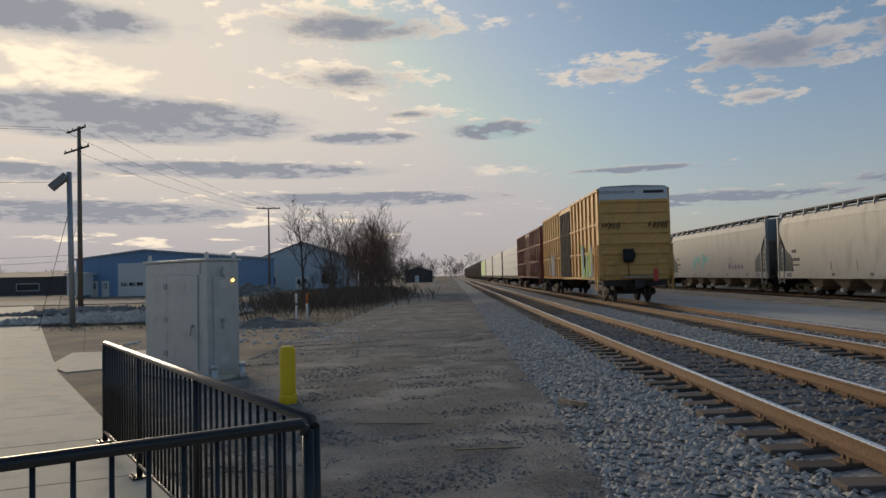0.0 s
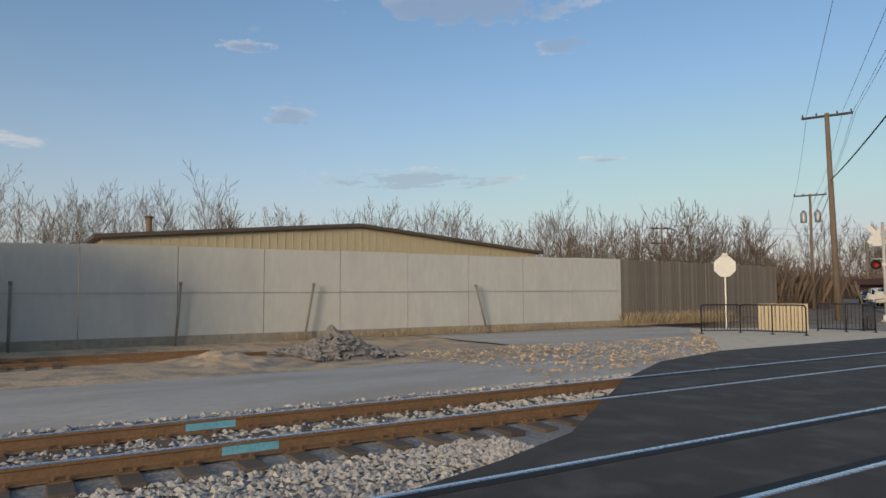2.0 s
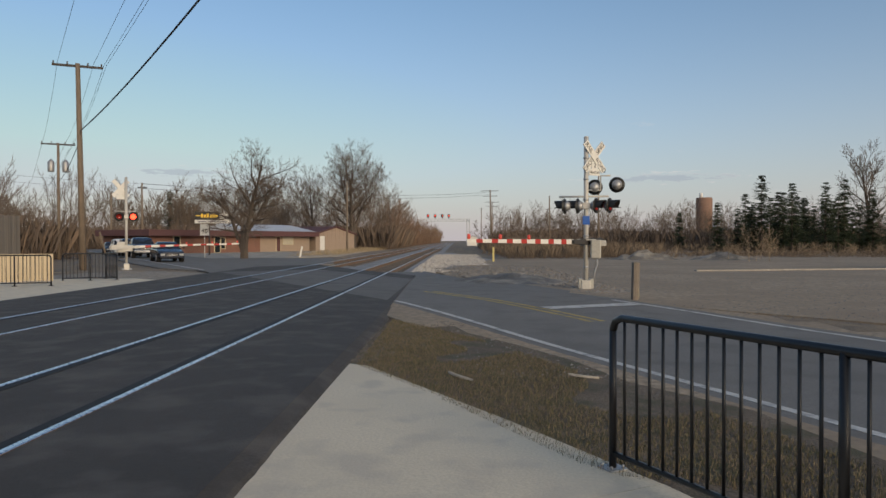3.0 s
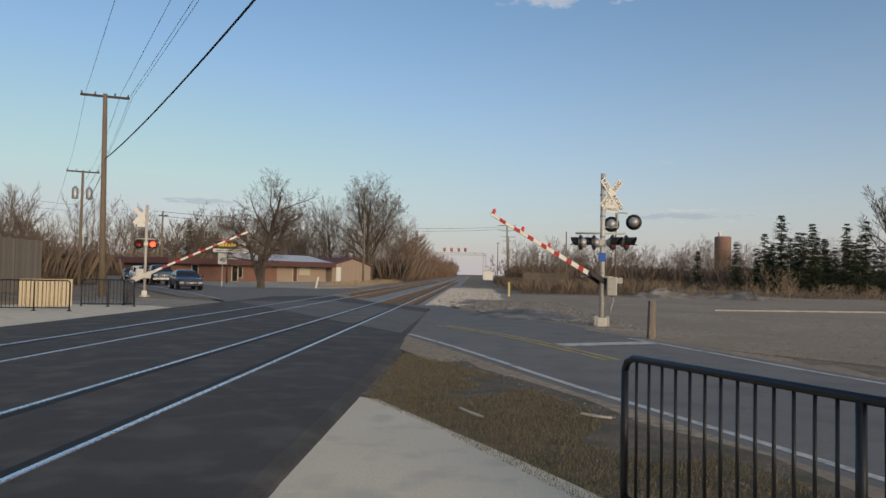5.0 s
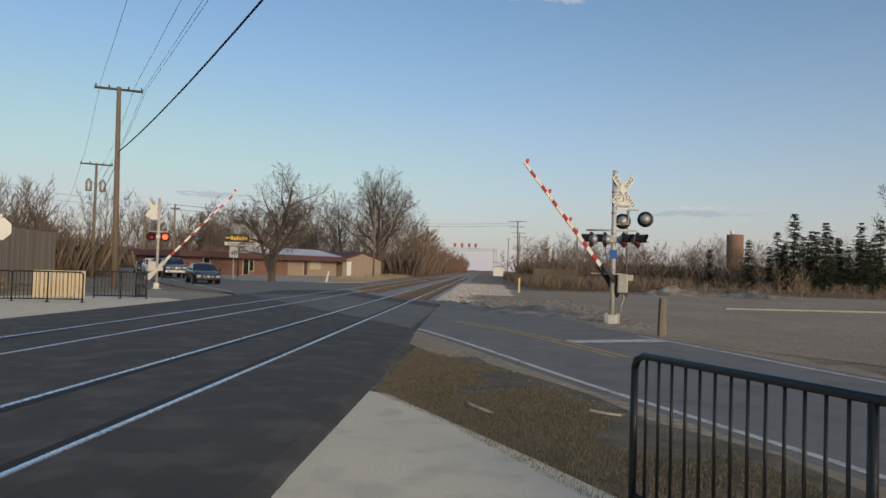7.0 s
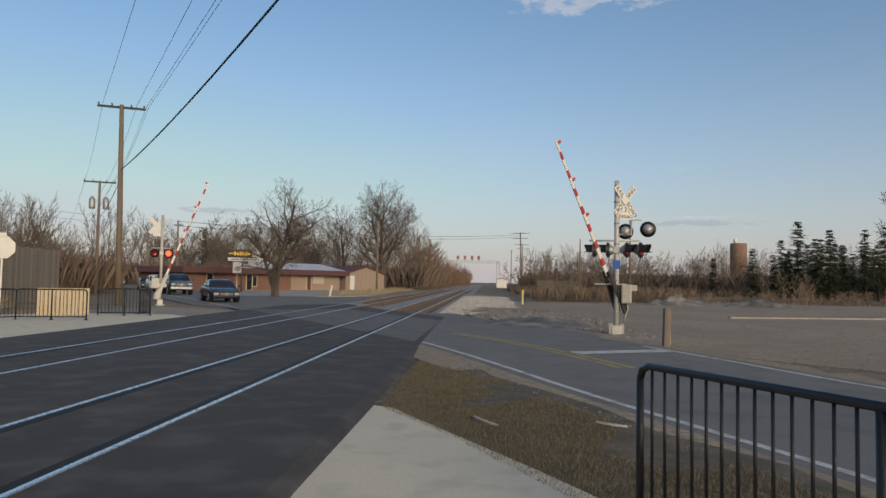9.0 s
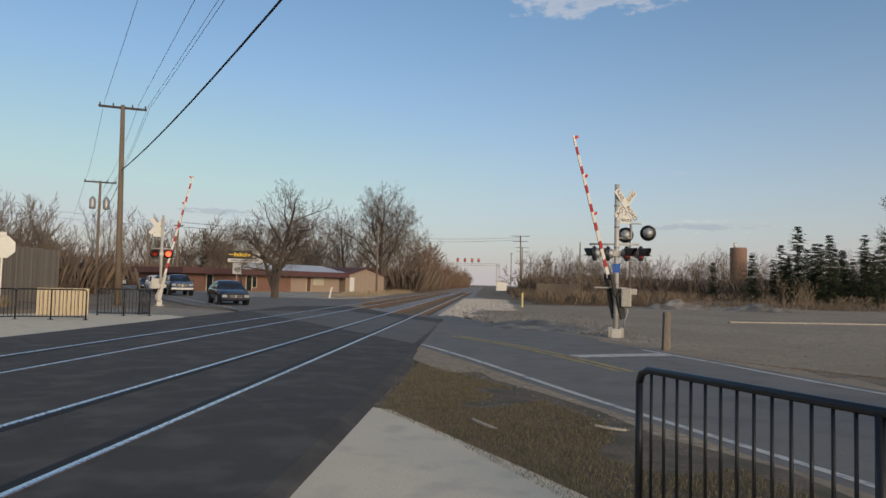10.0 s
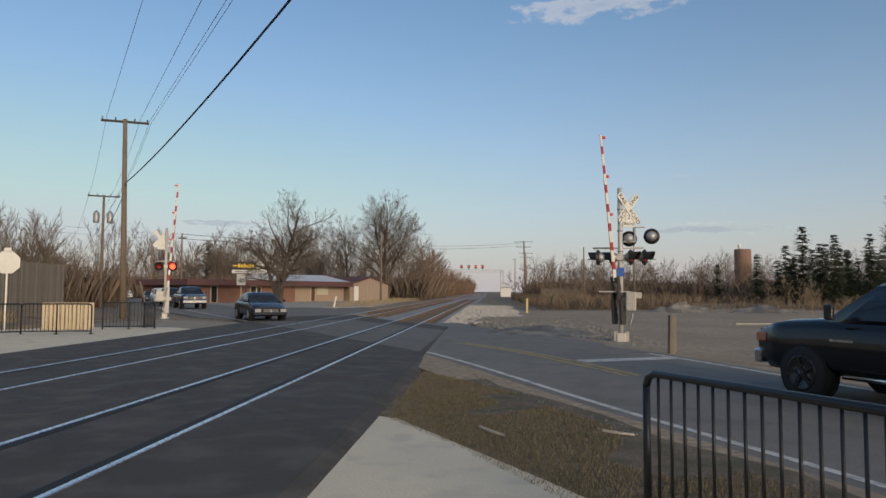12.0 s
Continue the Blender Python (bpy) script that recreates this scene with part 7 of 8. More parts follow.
    for s in (-0.24, 0.24):
        cuboid(bm, (-0.35, s - 0.02, 1.02), (0.30, s + 0.02, 1.22), pose(0, 0, 0, 0, 0, arm_turn), bevel=0.01)
    part("bracket", bm, SILVER_PAINT, t)
    return t


def gate_arm(m, L, label, base):
    """A gate arm along local x from its pivot, striped white and red, with lamps on top and a hanging counterweight."""
    t = thing("gate_arm", m, label, "gate arm", "crossing gates")
    n, a = 15, 0.42
    for k in range(n):
        b = L if k == n - 1 else a + (L - 0.42) / n * (0.82 if k % 2 else 1.16)
        bm = bmesh.new()
        w = 0.075 - 0.03 * k / n
        cuboid(bm, (a, -0.012, -w), (b, 0.012, w), bevel=0.004)
        part("stripe", bm, RED_PAINT if k % 2 else SIGN_WHITE, t)
        a = b
    bm = bmesh.new()
    tube(bm, (0.42, -0.018, -0.06), (L * 0.72, -0.016, -0.04), 0.012, n=5)
    part("cable", bm, SPRAY, t, "black lamp cable along the arm")
    bm = bmesh.new()
    for q in (-0.12, 0.12):
        prism(bm, [(-0.22, -0.10), (0.55, -0.05), (0.55, 0.05), (-0.22, 0.12)], q - 0.015, q + 0.015, "y")
    cuboid(bm, (0.36, -0.12, -0.06), (0.52, 0.12, 0.06))
    part("arm_support", bm, base, t, "paired steel arm supports")
    bm = bmesh.new()
    for q in (-0.16, 0.16):
        prism(bm, [(-0.95, -0.12), (-0.2, -0.07), (-0.1, 0.07), (-0.75, 0.15), (-0.98, 0.08)], q - 0.03, q + 0.03, "y")
    part("counterweight", bm, base, t, "heavy counterweight plates")
    for k, q in enumerate((0.50, 0.74, 0.985)):
        bm = bmesh.new()
        lathe(bm, [(0.045, 0.0), (0.05, 0.03), (0.045, 0.12), (0.02, 0.14)], (q * L, 0, 0.05), "z", 12)
        part("arm_lamp", bm, mat("lamp_dim", (0.5, 0.05, 0.03), 0.3, emit=0.3), t, "small red lamp on the arm")
    return t


XA, XB = (-4.27, -22.28), (18.36, -38.57)
signal_mast(pose(*XA, -0.1, 0, 0, 0) @ pose(0, 0, 0, 0, 0, 172), "silver crossing signal mast with crossbuck and lamps", 4.85, -131, 9, 40, True)
signal_mast(pose(*XB, -0.1, 0, 0, 0) @ pose(0, 0, 0, 0, 0, 205), "silver crossing signal mast beyond the tracks, one lamp lit", 5.1, -7, 1, -160, False)
PA, PB = (-4.12, -22.20), (18.2, -38.5)          # pivots of the arms
GATE_IRON = mat("gate_iron", (0.045, 0.042, 0.04), 0.6, vary=0.2)
gate_a = gate_arm(pose(*PA, 1.45), 5.0, "red and white striped gate arm swinging up", GATE_IRON)
gate_b = gate_arm(pose(*PB, 1.15), 6.5, "red and white striped gate arm swinging up beyond the tracks", SILVER_PAINT)

bm = bmesh.new()
prism(bm, [(-0.085, -0.06), (-0.04, -0.075), (0.08, -0.065), (0.09, 0.05), (0.03, 0.075), (-0.08, 0.06)], -0.2, 1.02, "z")
stub = solid("wooden_post", bm, mat("old_post", (0.19, 0.16, 0.13), 0.95, vary=0.35, grain=12, stretch=(5, 5, 0.6)), "weathered leaning wooden stub post", "post", m=pose(-4.78, -18.2, -0.1, 3, -4, 20))
bm = bmesh.new()
tube(bm, (0, 0, -0.1), (0, 0, 0.85), 0.03, n=8)
solid("marker_stake", bm, mat("stake_yellow", (0.6, 0.5, 0.2), 0.6), "thin pale yellow stake behind the stub post", "stake", m=pose(-5.05, -18.9, -0.1))

ss = thing("stop_sign", pose(18.3, -25.4, -0.08, 0, 0, 215), "back of an octagonal stop sign on a steel post", "road sign")
bm = bmesh.new()
cuboid(bm, (-0.03, -0.02, -0.1), (0.03, 0.02, 2.95))
part("post", bm, GALV, ss)
bm = bmesh.new()
prism(bm, [(0.46 * math.cos(radians(22.5 + 45 * k)), 2.62 + 0.46 * math.sin(radians(22.5 + 45 * k))) for k in range(8)], -0.03, -0.024, "y")
part("panel", bm, mat("sign_back", (0.5, 0.5, 0.48), 0.5, 0.3), ss)
bm = bmesh.new()
cuboid(bm, (-0.12, -0.03, 3.0), (0.12, -0.02, 3.18))
part("plate", bm, GALV, ss)
bp = thing("board_panel", pose(16.3, -26.2, -0.05, 0, 0, 32), "pale new board panel behind the landing railing", "panel")
for k in range(9):
    bm = bmesh.new()
    cuboid(bm, (-0.9 + 0.2 * k, -0.02, 0.0), (-0.715 + 0.2 * k, 0.02, 1.05))
    part("board", bm, mat("new_board", (0.55, 0.45, 0.30), 0.8, vary=0.12, grain=9, stretch=(6, 6, 0.6)), bp)


# ---------------------------------------------------------------- store and its sign, houses, far things
BRICK = mat("store_brick", (0.22, 0.115, 0.085), 0.9, vary=0.25, grain=14, coarse=1, bump=0.2)
FASCIA = mat("fascia_maroon", (0.11, 0.05, 0.048), 0.7, vary=0.12)
STUCCO = mat("store_tan", (0.34, 0.26, 0.20), 0.85, vary=0.1)
store = thing("store", pose(36.5, -82.5, -0.1, 0, 0, 237.5), "low brick store with a maroon fascia and tan wing", "building")
SW = 27.0
bm = bmesh.new()
cuboid(bm, (0, 0, 0), (17, 10, 2.5))
part("wall", bm, BRICK, store, "red brick wall")
bm = bmesh.new()
cuboid(bm, (17, 0.3, 0), (SW, 9, 2.4))
part("wall", bm, STUCCO, store, "tan rendered wall")
bm = bmesh.new()
cuboid(bm, (-1.0, -1.2, 2.2), (SW + 0.6, 10.2, 2.95), bevel=0.03)
part("fascia", bm, FASCIA, store, "deep maroon metal fascia")
bm = bmesh.new()
prism(bm, [(-0.6, 2.95), (5, 4.0), (10.2, 2.95)], 14.0, SW + 0.6)
part("roof", bm, mat("store_roof", (0.55, 0.57, 0.6), 0.5), store, "pale low metal roof")
for x0, x1, z0, z1, nm, mt in ((3.2, 4.0, 0.0, 2.1, "door", DARK_GLASS), (9.3, 10.1, 0.0, 2.1, "door", DARK_GLASS), (10.3, 10.9, 0.5, 2.0, "window", DARK_GLASS), (20.3, 21.0, 0, 2.1, "door", FASCIA), (21.6, 23.5, 1.0, 2.1, "window", mat("pale_blind", (0.5, 0.46, 0.36), 0.6))):
    bm = bmesh.new()
    cuboid(bm, (x0 - 0.12, -0.05 if x0 < 17 else 0.24, z0), (x1 + 0.12, 0.02 if x0 < 17 else 0.32, z1 + 0.1))
    fr = part(nm, bm, mat("frame_cream", (0.55, 0.48, 0.33), 0.6), store)
    bm = bmesh.new()
    cuboid(bm, (x0, -0.07 if x0 < 17 else 0.22, z0 + 0.08), (x1, -0.045 if x0 < 17 else 0.25, z1))
    part("pane", bm, mt, fr)
annex = shed("annex", pose(21.5, -106.5, -0.1, 0, 0, 237.5), 9, 9, 2.6, 3.7, STUCCO, FASCIA, "tan annex with a brown gable roof beside the store", [], [(1, 0.2, 1.8, 2.2, WHITE)])

sign = thing("shop_sign", pose(27.6, -77.5, -0.1, 0, 0, 198), "black and yellow shop sign on a steel post", "sign")
bm = bmesh.new()
tube(bm, (0, 0, -0.1), (0, 0, 3.3), 0.09, n=8)
part("post", bm, mat("post_brown", (0.08, 0.06, 0.05), 0.7), sign)
bm = bmesh.new()
cuboid(bm, (-1.55, -0.12, 3.95), (1.1, 0.12, 4.85), bevel=0.02)
part("panel", bm, mat("sign_black", (0.02, 0.018, 0.014), 0.4), sign, "black upper panel")
bm = bmesh.new()
cuboid(bm, (1.1, -0.11, 3.95), (2.3, 0.11, 4.85), bevel=0.02)
cuboid(bm, (-1.55, -0.11, 3.55), (2.3, 0.11, 3.93), bevel=0.02)
part("lower_panel", bm, SIGN_WHITE, sign, "white panels")
for x0, x1, z0, z1 in [(-1.45, -0.95, 4.35, 4.46)] + [(-0.9 + 0.31 * k, -0.66 + 0.31 * k, 4.2, 4.62 - 0.1 * (k % 2)) for k in range(6)]:
    bm = bmesh.new()
    cuboid(bm, (x0, -0.135, z0), (x1, -0.121, z1))
    part("brand_bar", bm, mat("brand_yellow", (0.8, 0.5, 0.02), 0.5), sign, "yellow brand stroke")
letters("Store", 0.48, Matrix.Translation((1.70, -0.125, 4.4)) @ pose(0, 0, 0, 90, 0, 0), SPRAY, sign)
bm = bmesh.new()
for k in range(3):
    cuboid(bm, (-1.2 + 1.05 * k, -0.125, 3.66), (-0.3 + 1.05 * k, -0.111, 3.82))
part("text_bar", bm, mat("text_grey", (0.25, 0.25, 0.26), 0.6), sign)
speed = thing("speed_sign", pose(23.4, -64.5, -0.1, 0, 0, 200), "white speed limit sign on a post", "road sign")
bm = bmesh.new()
cuboid(bm, (-0.03, -0.02, -0.1), (0.03, 0.02, 3.0))
part("post", bm, GALV, speed)
bm = bmesh.new()
cuboid(bm, (-0.4, -0.035, 2.1), (0.4, -0.022, 3.15))
sp = part("panel", bm, SIGN_WHITE, speed)
letters("40", 0.6, Matrix.Translation((0, -0.04, 2.5)) @ pose(0, 0, 0, 90, 0, 0), SPRAY, sp)
for x, yy, lean, c in ((14.8, -66, -12, WHITE), (35.5, -70, 15, POLE_WOOD), (-2.9, -52, 0, mat("stake_yellow", (0.6, 0.5, 0.2)))):
    bm = bmesh.new()
    cuboid(bm, (-0.07, -0.07, -0.1), (0.07, 0.07, 1.1 if c is not POLE_WOOD else 2.6), bevel=0.01)
    solid("marker_stake", bm, c, "short marker stake leaning beside the road", "stake", m=pose(x, yy, -0.1, 0, lean, 0))

# signal bridge, hut, fence panel, water tower, house, lot kerb, concrete block
br = thing("signal_bridge", pose(0, -255, -0.1), "steel lattice signal bridge over the tracks", "signal bridge")
bm = bmesh.new()
for x in (-5.0, -4.0):
    cuboid(bm, (x - 0.1, -0.5, 0), (x + 0.1, -0.3, 9.4))
    cuboid(bm, (x - 0.1, 0.3, 0), (x + 0.1, 0.5, 9.4))
for z in (8.6, 9.4):
    cuboid(bm, (-5, -0.5, z), (14, -0.35, z + 0.16))
for k in range(14):
    tube(bm, (-5 + k * 1.35, -0.45, 8.65 + 0.8 * (k % 2)), (-3.65 + k * 1.35, -0.45, 9.45 - 0.8 * (k % 2)), 0.06, n=4)
for k in range(7):
    tube(bm, (-5 + (k % 2), 0.4, k * 1.3), (-4 - (k % 2), 0.4, k * 1.3 + 1.3), 0.05, n=4)
part("frame", bm, mat("bridge_grey", (0.42, 0.42, 0.42), 0.6), br)
for k, x in enumerate((2.6, 5.0, 7.6, 10.2)):
    bm = bmesh.new()
    cuboid(bm, (x - 0.45, 0.6, 10.0), (x + 0.45, 0.8, 11.2), bevel=0.1)
    cuboid(bm, (x - 0.08, -0.6, 9.4), (x + 0.08, -0.5, 10.2))
    hd = part("signal_head", bm, mat("lamp_black", (0.015, 0.015, 0.015)), br, "black signal head")
    bm = bmesh.new()
    lathe(bm, [(0.17, 0.81), (0.15, 0.84), (0.0, 0.85)], (x, 0, 10.65), "y", 12)
    part("lens", bm, mat("signal_red", (1.0, 0.06, 0.03), 0.3, emit=3.0), hd, "glowing red signal lens")
shed("relay_hut", pose(-6.5, -215, -0.1), 3, 3, 2.6, 2.9, WHITE, GALV, "small pale relay hut by the line", [(0.8, 0, 1.7, 2.0, GALV)], [])
sf = thing("screen_fence", pose(-12.5, -93, -0.1), "short grey slatted screen fence by the line", "fence")
for k in range(16):
    bm = bmesh.new()
    cuboid(bm, (0.35 * k, 0, 0), (0.3 + 0.35 * k, 0.06, 2.0))
    part("slat", bm, mat("old_screen", (0.15, 0.125, 0.10), 0.9, vary=0.3), sf)
bm = bmesh.new()
cuboid(bm, (0, 0.06, 1.6), (5.6, 0.12, 1.7))
part("rail", bm, mat("old_screen", (0.15, 0.125, 0.10)), sf)
tower = thing("water_tower", pose(-63.2, -178, -0.1), "brick-red round tank tower behind the trees", "tower")
bm = bmesh.new()
lathe(bm, [(2.0, 0), (2.0, 12.0), (1.9, 12.4)], n=24)
part("shell", bm, mat("tower_brick", (0.26, 0.16, 0.12), 0.9), tower)
bm = bmesh.new()
tube(bm, (0.8, 0, 12.3), (0.8, 0, 13.6), 0.4, n=10)
part("vent", bm, WHITE, tower)
shed("house", pose(-66.7, -194, -0.1, 0, 0, 165), 9, 8, 4.6, 7.0, mat("house_blue", (0.35, 0.42, 0.52), 0.7), mat("house_roof", (0.15, 0.15, 0.16), 0.8), "small pale blue house among the evergreens", [(4, 0, 5, 2.1, WHITE)], [(1.5, 1.2, 2.5, 2.4, DARK_GLASS), (6.5, 1.2, 7.5, 2.4, DARK_GLASS), (4, 4.2, 5, 5.2, DARK_GLASS)])
bm = bmesh.new()
cuboid(bm, (-24, -0.13, -0.1), (12, 0.13, 0.08), bevel=0.03)
solid("kerb", bm, mat("worn_kerb", (0.36, 0.32, 0.27), 0.9, vary=0.3, grain=12, coarse=0.8), "long low concrete kerb across the lot", "kerb", m=pose(-24, -38, -0.08, 0, 0, 12))
bm = bmesh.new()
cuboid(bm, (-1.2, -0.8, 0), (1.2, 0.8, 1.1), bevel=0.05)
solid("concrete_block", bm, CONCRETE, "pale concrete block at the lot's edge", "block", m=pose(-26.5, -37.5, -0.1, 0, 0, 20))
for x, yy, h in ((-19.5, -95, 12), (-47, -72, 8.5), (-13.5, -100, 8)):
    utility_pole(pose(x, yy, -0.1), h, "plain pale pole standing in the lot", arms=(), r=0.13)
mound("rubble_heap", -2.1, -27.0, 2.6, 3.4, 0.35, GRAVEL_DARK, "low dark rubble beside the crossing", -0.08, 12)
mound("gravel_heap", 14.6, -31.5, 4.0, 3.2, 0.22, mat("road_grit", (0.28, 0.25, 0.21), 0.95, vary=0.35, grain=9), "low gravel island round the far signal", -0.06, 13)

# ---------------------------------------------------------------- vehicles
def loft(bm, sections):
    """Rings of points joined end to end, closed at both ends."""
    rings = [[bm.verts.new(p) for p in s] for s in sections]
    n = len(rings[0])
    for a, b in zip(rings[:-1], rings[1:]):
        for i in range(n):
            bm.faces.new((a[i], a[(i + 1) % n], b[(i + 1) % n], b[i])).smooth = True
    bm.faces.new(rings[0][::-1])
    bm.faces.new(rings[-1])


def wheel(parent, x, y, r, w, rim):
    hub = new("wheel")
    bm = bmesh.new()
    lathe(bm, [(r * 0.64, -w / 2), (r * 0.93, -w / 2), (r, -w * 0.3), (r, w * 0.3), (r * 0.93, w / 2), (r * 0.64, w / 2)], axis="x", n=28)
    me = finish(bm, "tyre", TYRE)
    bpy.data.objects.remove(hub)
    hub = new("wheel", me)
    hub.parent, hub.location = parent, (x, y, r)
    bm = bmesh.new()
    s = 1 if x > 0 else -1
    lathe(bm, [(r * 0.66, -w * 0.42), (r * 0.66, w * 0.52), (r * 0.60, w * 0.55), (r * 0.55, w * 0.505), (0.0, w * 0.505)] if s > 0 else [(0.0, -w * 0.505), (r * 0.55, -w * 0.505), (r * 0.60, -w * 0.55), (r * 0.66, -w * 0.52), (r * 0.66, w * 0.42)], axis="x", n=28)
    for k in range(5):
        a = k * math.tau / 5
        q = Matrix.Rotation(a, 4, "X")
        cuboid(bm, (s * w * 0.50 - 0.02, -r * 0.075, 0.04), (s * w * 0.50 + 0.02, r * 0.075, r * 0.6), q)
    lathe(bm, [(r * 0.16, s * w * 0.3), (r * 0.16, s * w * 0.57), (0.0, s * w * 0.58)], axis="x", n=12)
    part("rim", bm, rim, hub, "spoked alloy rim")
    return hub


def smooth_profile(pts, y):
    return float(np.mean([np.interp(y + d, [p[0] for p in pts], [p[1] for p in pts]) for d in (-0.16, -0.08, 0.0, 0.08, 0.16)]))


def vehicle(name, label, category, L, W, belt, roof, hood, paint, wheels, r, tw, rim, kind, group=""):
    """A road vehicle along local y (front at +y), its middle over the origin. belt: waistline (y, z); roof: cabin roofline (y, z); hood: unused ends."""
    t = thing(name, pose(0, 0, 0), label, category, group)
    gc = 0.24 if kind == "car" else 0.42
    ys = sorted({-L / 2, -L / 2 + 0.08, -L / 2 + 0.3, L / 2 - 0.45, L / 2 - 0.18, L / 2 - 0.05, L / 2} | {p[0] for p in belt} | set(np.linspace(-L / 2 + 0.4, L / 2 - 0.6, 14).tolist()))
    bm = bmesh.new()
    secs = []
    for y in ys:
        z = smooth_profile(belt, y)
        e = min(1.0, 0.86 + 0.14 * min(1, (L / 2 - abs(y)) / 0.45)) if y > 0 else min(1.0, 0.92 + 0.08 * min(1, (L / 2 - abs(y)) / 0.3))
        w = W / 2 * e
        b = gc + (0.10 if y > L / 2 - 0.1 or y < -L / 2 + 0.05 else 0)
        secs.append([(-w * 0.86, y, b), (-w * 0.98, y, b + 0.12), (-w, y, (b + z) / 2), (-w * 0.985, y, z - 0.12), (-w * 0.93, y, z - 0.02), (-w * 0.6, y, z + 0.03), (0, y, z + 0.05),
                     (w * 0.6, y, z + 0.03), (w * 0.93, y, z - 0.02), (w * 0.985, y, z - 0.12), (w, y, (b + z) / 2), (w * 0.98, y, b + 0.12), (w * 0.86, y, b)])
    loft(bm, secs)
    part("body", bm, paint, t)
    # dark arches, then the cabin
    for y in wheels:
        for s in (-1, 1):
            bm = bmesh.new()
            lathe(bm, [(r * 1.09, s * (W / 2 - 0.25)), (r * 1.09, s * (W / 2 + 0.001)), (r * 1.0, s * (W / 2 + 0.002))], (0, y, r), "x", 24)
            part("wheel_arch", bm, mat("arch_black", (0.01, 0.01, 0.01), 0.9), t, "dark wheel arch")
    rz = max(z for _, z in roof)
    y0, y1 = roof[0][0], roof[-1][0]
    cab_ys = [p[0] for p in roof]
    bm = bmesh.new()
    secs = []
    for y, z in roof:
        zb = smooth_profile(belt, y) - 0.03
        k = (z - zb) / (rz - zb + 1e-6)
        wb, wt = W / 2 * 0.92, W / 2 * (0.92 - 0.19 * k)
        secs.append([(-wb, y, zb), (-wt, y, z - 0.05 * k), (-wt * 0.85, y, z), (0, y, z + 0.015), (wt * 0.85, y, z), (wt, y, z - 0.05 * k), (wb, y, zb)])
    loft(bm, secs)
    part("cabin", bm, paint, t)
    # glass: windscreen, rear window and sides as raised panes
    def pane(pts, lab):
        bm = bmesh.new()
        c = [Vector(p) for p in pts]
        nrm = (c[1] - c[0]).cross(c[2] - c[0]).normalized()
        mid = sum(c, Vector()) / len(c)
        if nrm.dot(mid - Vector((0, mid.y * 0.6, mid.z - 0.3))) < 0:
            nrm = -nrm
        a = [bm.verts.new(p + nrm * 0.012) for p in c]
        b = [bm.verts.new(p - nrm * 0.02) for p in c]
        bm.faces.new(a)
        for i in range(len(a)):
            bm.faces.new((a[i], a[(i + 1) % len(a)], b[(i + 1) % len(a)], b[i]))
        part("window", bm, DARK_GLASS, t, lab)
    f1, f0 = roof[-1], roof[-2]
    zb = smooth_profile(belt, f1[0])
    wt, wb = W / 2 * 0.70, W / 2 * 0.86
    pane([(-wb, f1[0] - 0.03, zb + 0.03), (wb, f1[0] - 0.03, zb + 0.03), (wt, f0[0] + 0.04, f0[1] - 0.05), (-wt, f0[0] + 0.04, f0[1] - 0.05)], "tinted windscreen")
    b0, b1 = roof[0], roof[1]
    zb = smooth_profile(belt, b0[0])
    pane([(-wb, b0[0] + 0.03, zb + 0.03), (wb, b0[0] + 0.03, zb + 0.03), (wt, b1[0] - 0.04, b1[1] - 0.06), (-wt, b1[0] - 0.04, b1[1] - 0.06)], "rear window")
    ym = (b1[0] + f0[0]) / 2 - 0.05
    for s in (-1, 1):
        for a0, a1 in ((b1[0] + 0.05, ym - 0.05), (ym + 0.05, f0[0])):
            za, zc = smooth_profile(belt, a0), smooth_profile(belt, a1)
            ra, rc = smooth_profile(roof, a0), smooth_profile(roof, a1)
            ext_b = 0.35 * (f1[0] - f0[0]) * 1.6 if a1 == f0[0] else 0.0
            pane([(s * W / 2 * 0.905, a0 - (0.12 if a0 < ym - 0.2 and a1 < ym else 0), za + 0.03), (s * W / 2 * 0.905, a1 + ext_b, zc + 0.03), (s * W / 2 * 0.755, a1 - 0.02, rc - 0.11), (s * W / 2 * 0.755, a0 + 0.05, ra - 0.11)], "tinted side window")
        bm = bmesh.new()
        cuboid(bm, (s * (W / 2 - 0.02) - 0.12 * (s < 0), f1[0] - 0.35, smooth_profile(belt, f1[0]) + 0.02), (s * (W / 2 - 0.02) + 0.2 * s if s > 0 else s * (W / 2 - 0.02) - 0.2, f1[0] - 0.2, smooth_profile(belt, f1[0]) + (0.25 if kind == "truck" else 0.17)), bevel=0.03)
        part("mirror", bm, mat("mirror_black", (0.015, 0.015, 0.016), 0.3) if kind == "truck" else paint, t)
        for q in (ym - 0.75, ym + 0.25):
            bm = bmesh.new()
            cuboid(bm, (s * W / 2 * 0.985, q - 0.12, smooth_profile(belt, q) - 0.2), (s * (W / 2 + 0.02), q + 0.12, smooth_profile(belt, q) - 0.16), bevel=0.006)
            part("door_handle", bm, paint, t)
    zf = smooth_profile(belt, L / 2)
    for s in (-1, 1):
        bm = bmesh.new()
        cuboid(bm, (s * W * 0.27, L / 2 - 0.16, zf - 0.22), (s * W * 0.435, L / 2 + 0.012, zf - 0.06), bevel=0.02)
        part("headlight", bm, mat("headlamp", (0.36, 0.37, 0.38), 0.08, bump=0), t, "clear headlight")
        bm = bmesh.new()
        cuboid(bm, (s * W * 0.38, -L / 2 - 0.01, zf - 0.2), (s * W * 0.46, -L / 2 + 0.1, zf + 0.1))
        part("tail_light", bm, LENS_OFF, t, "red tail light")
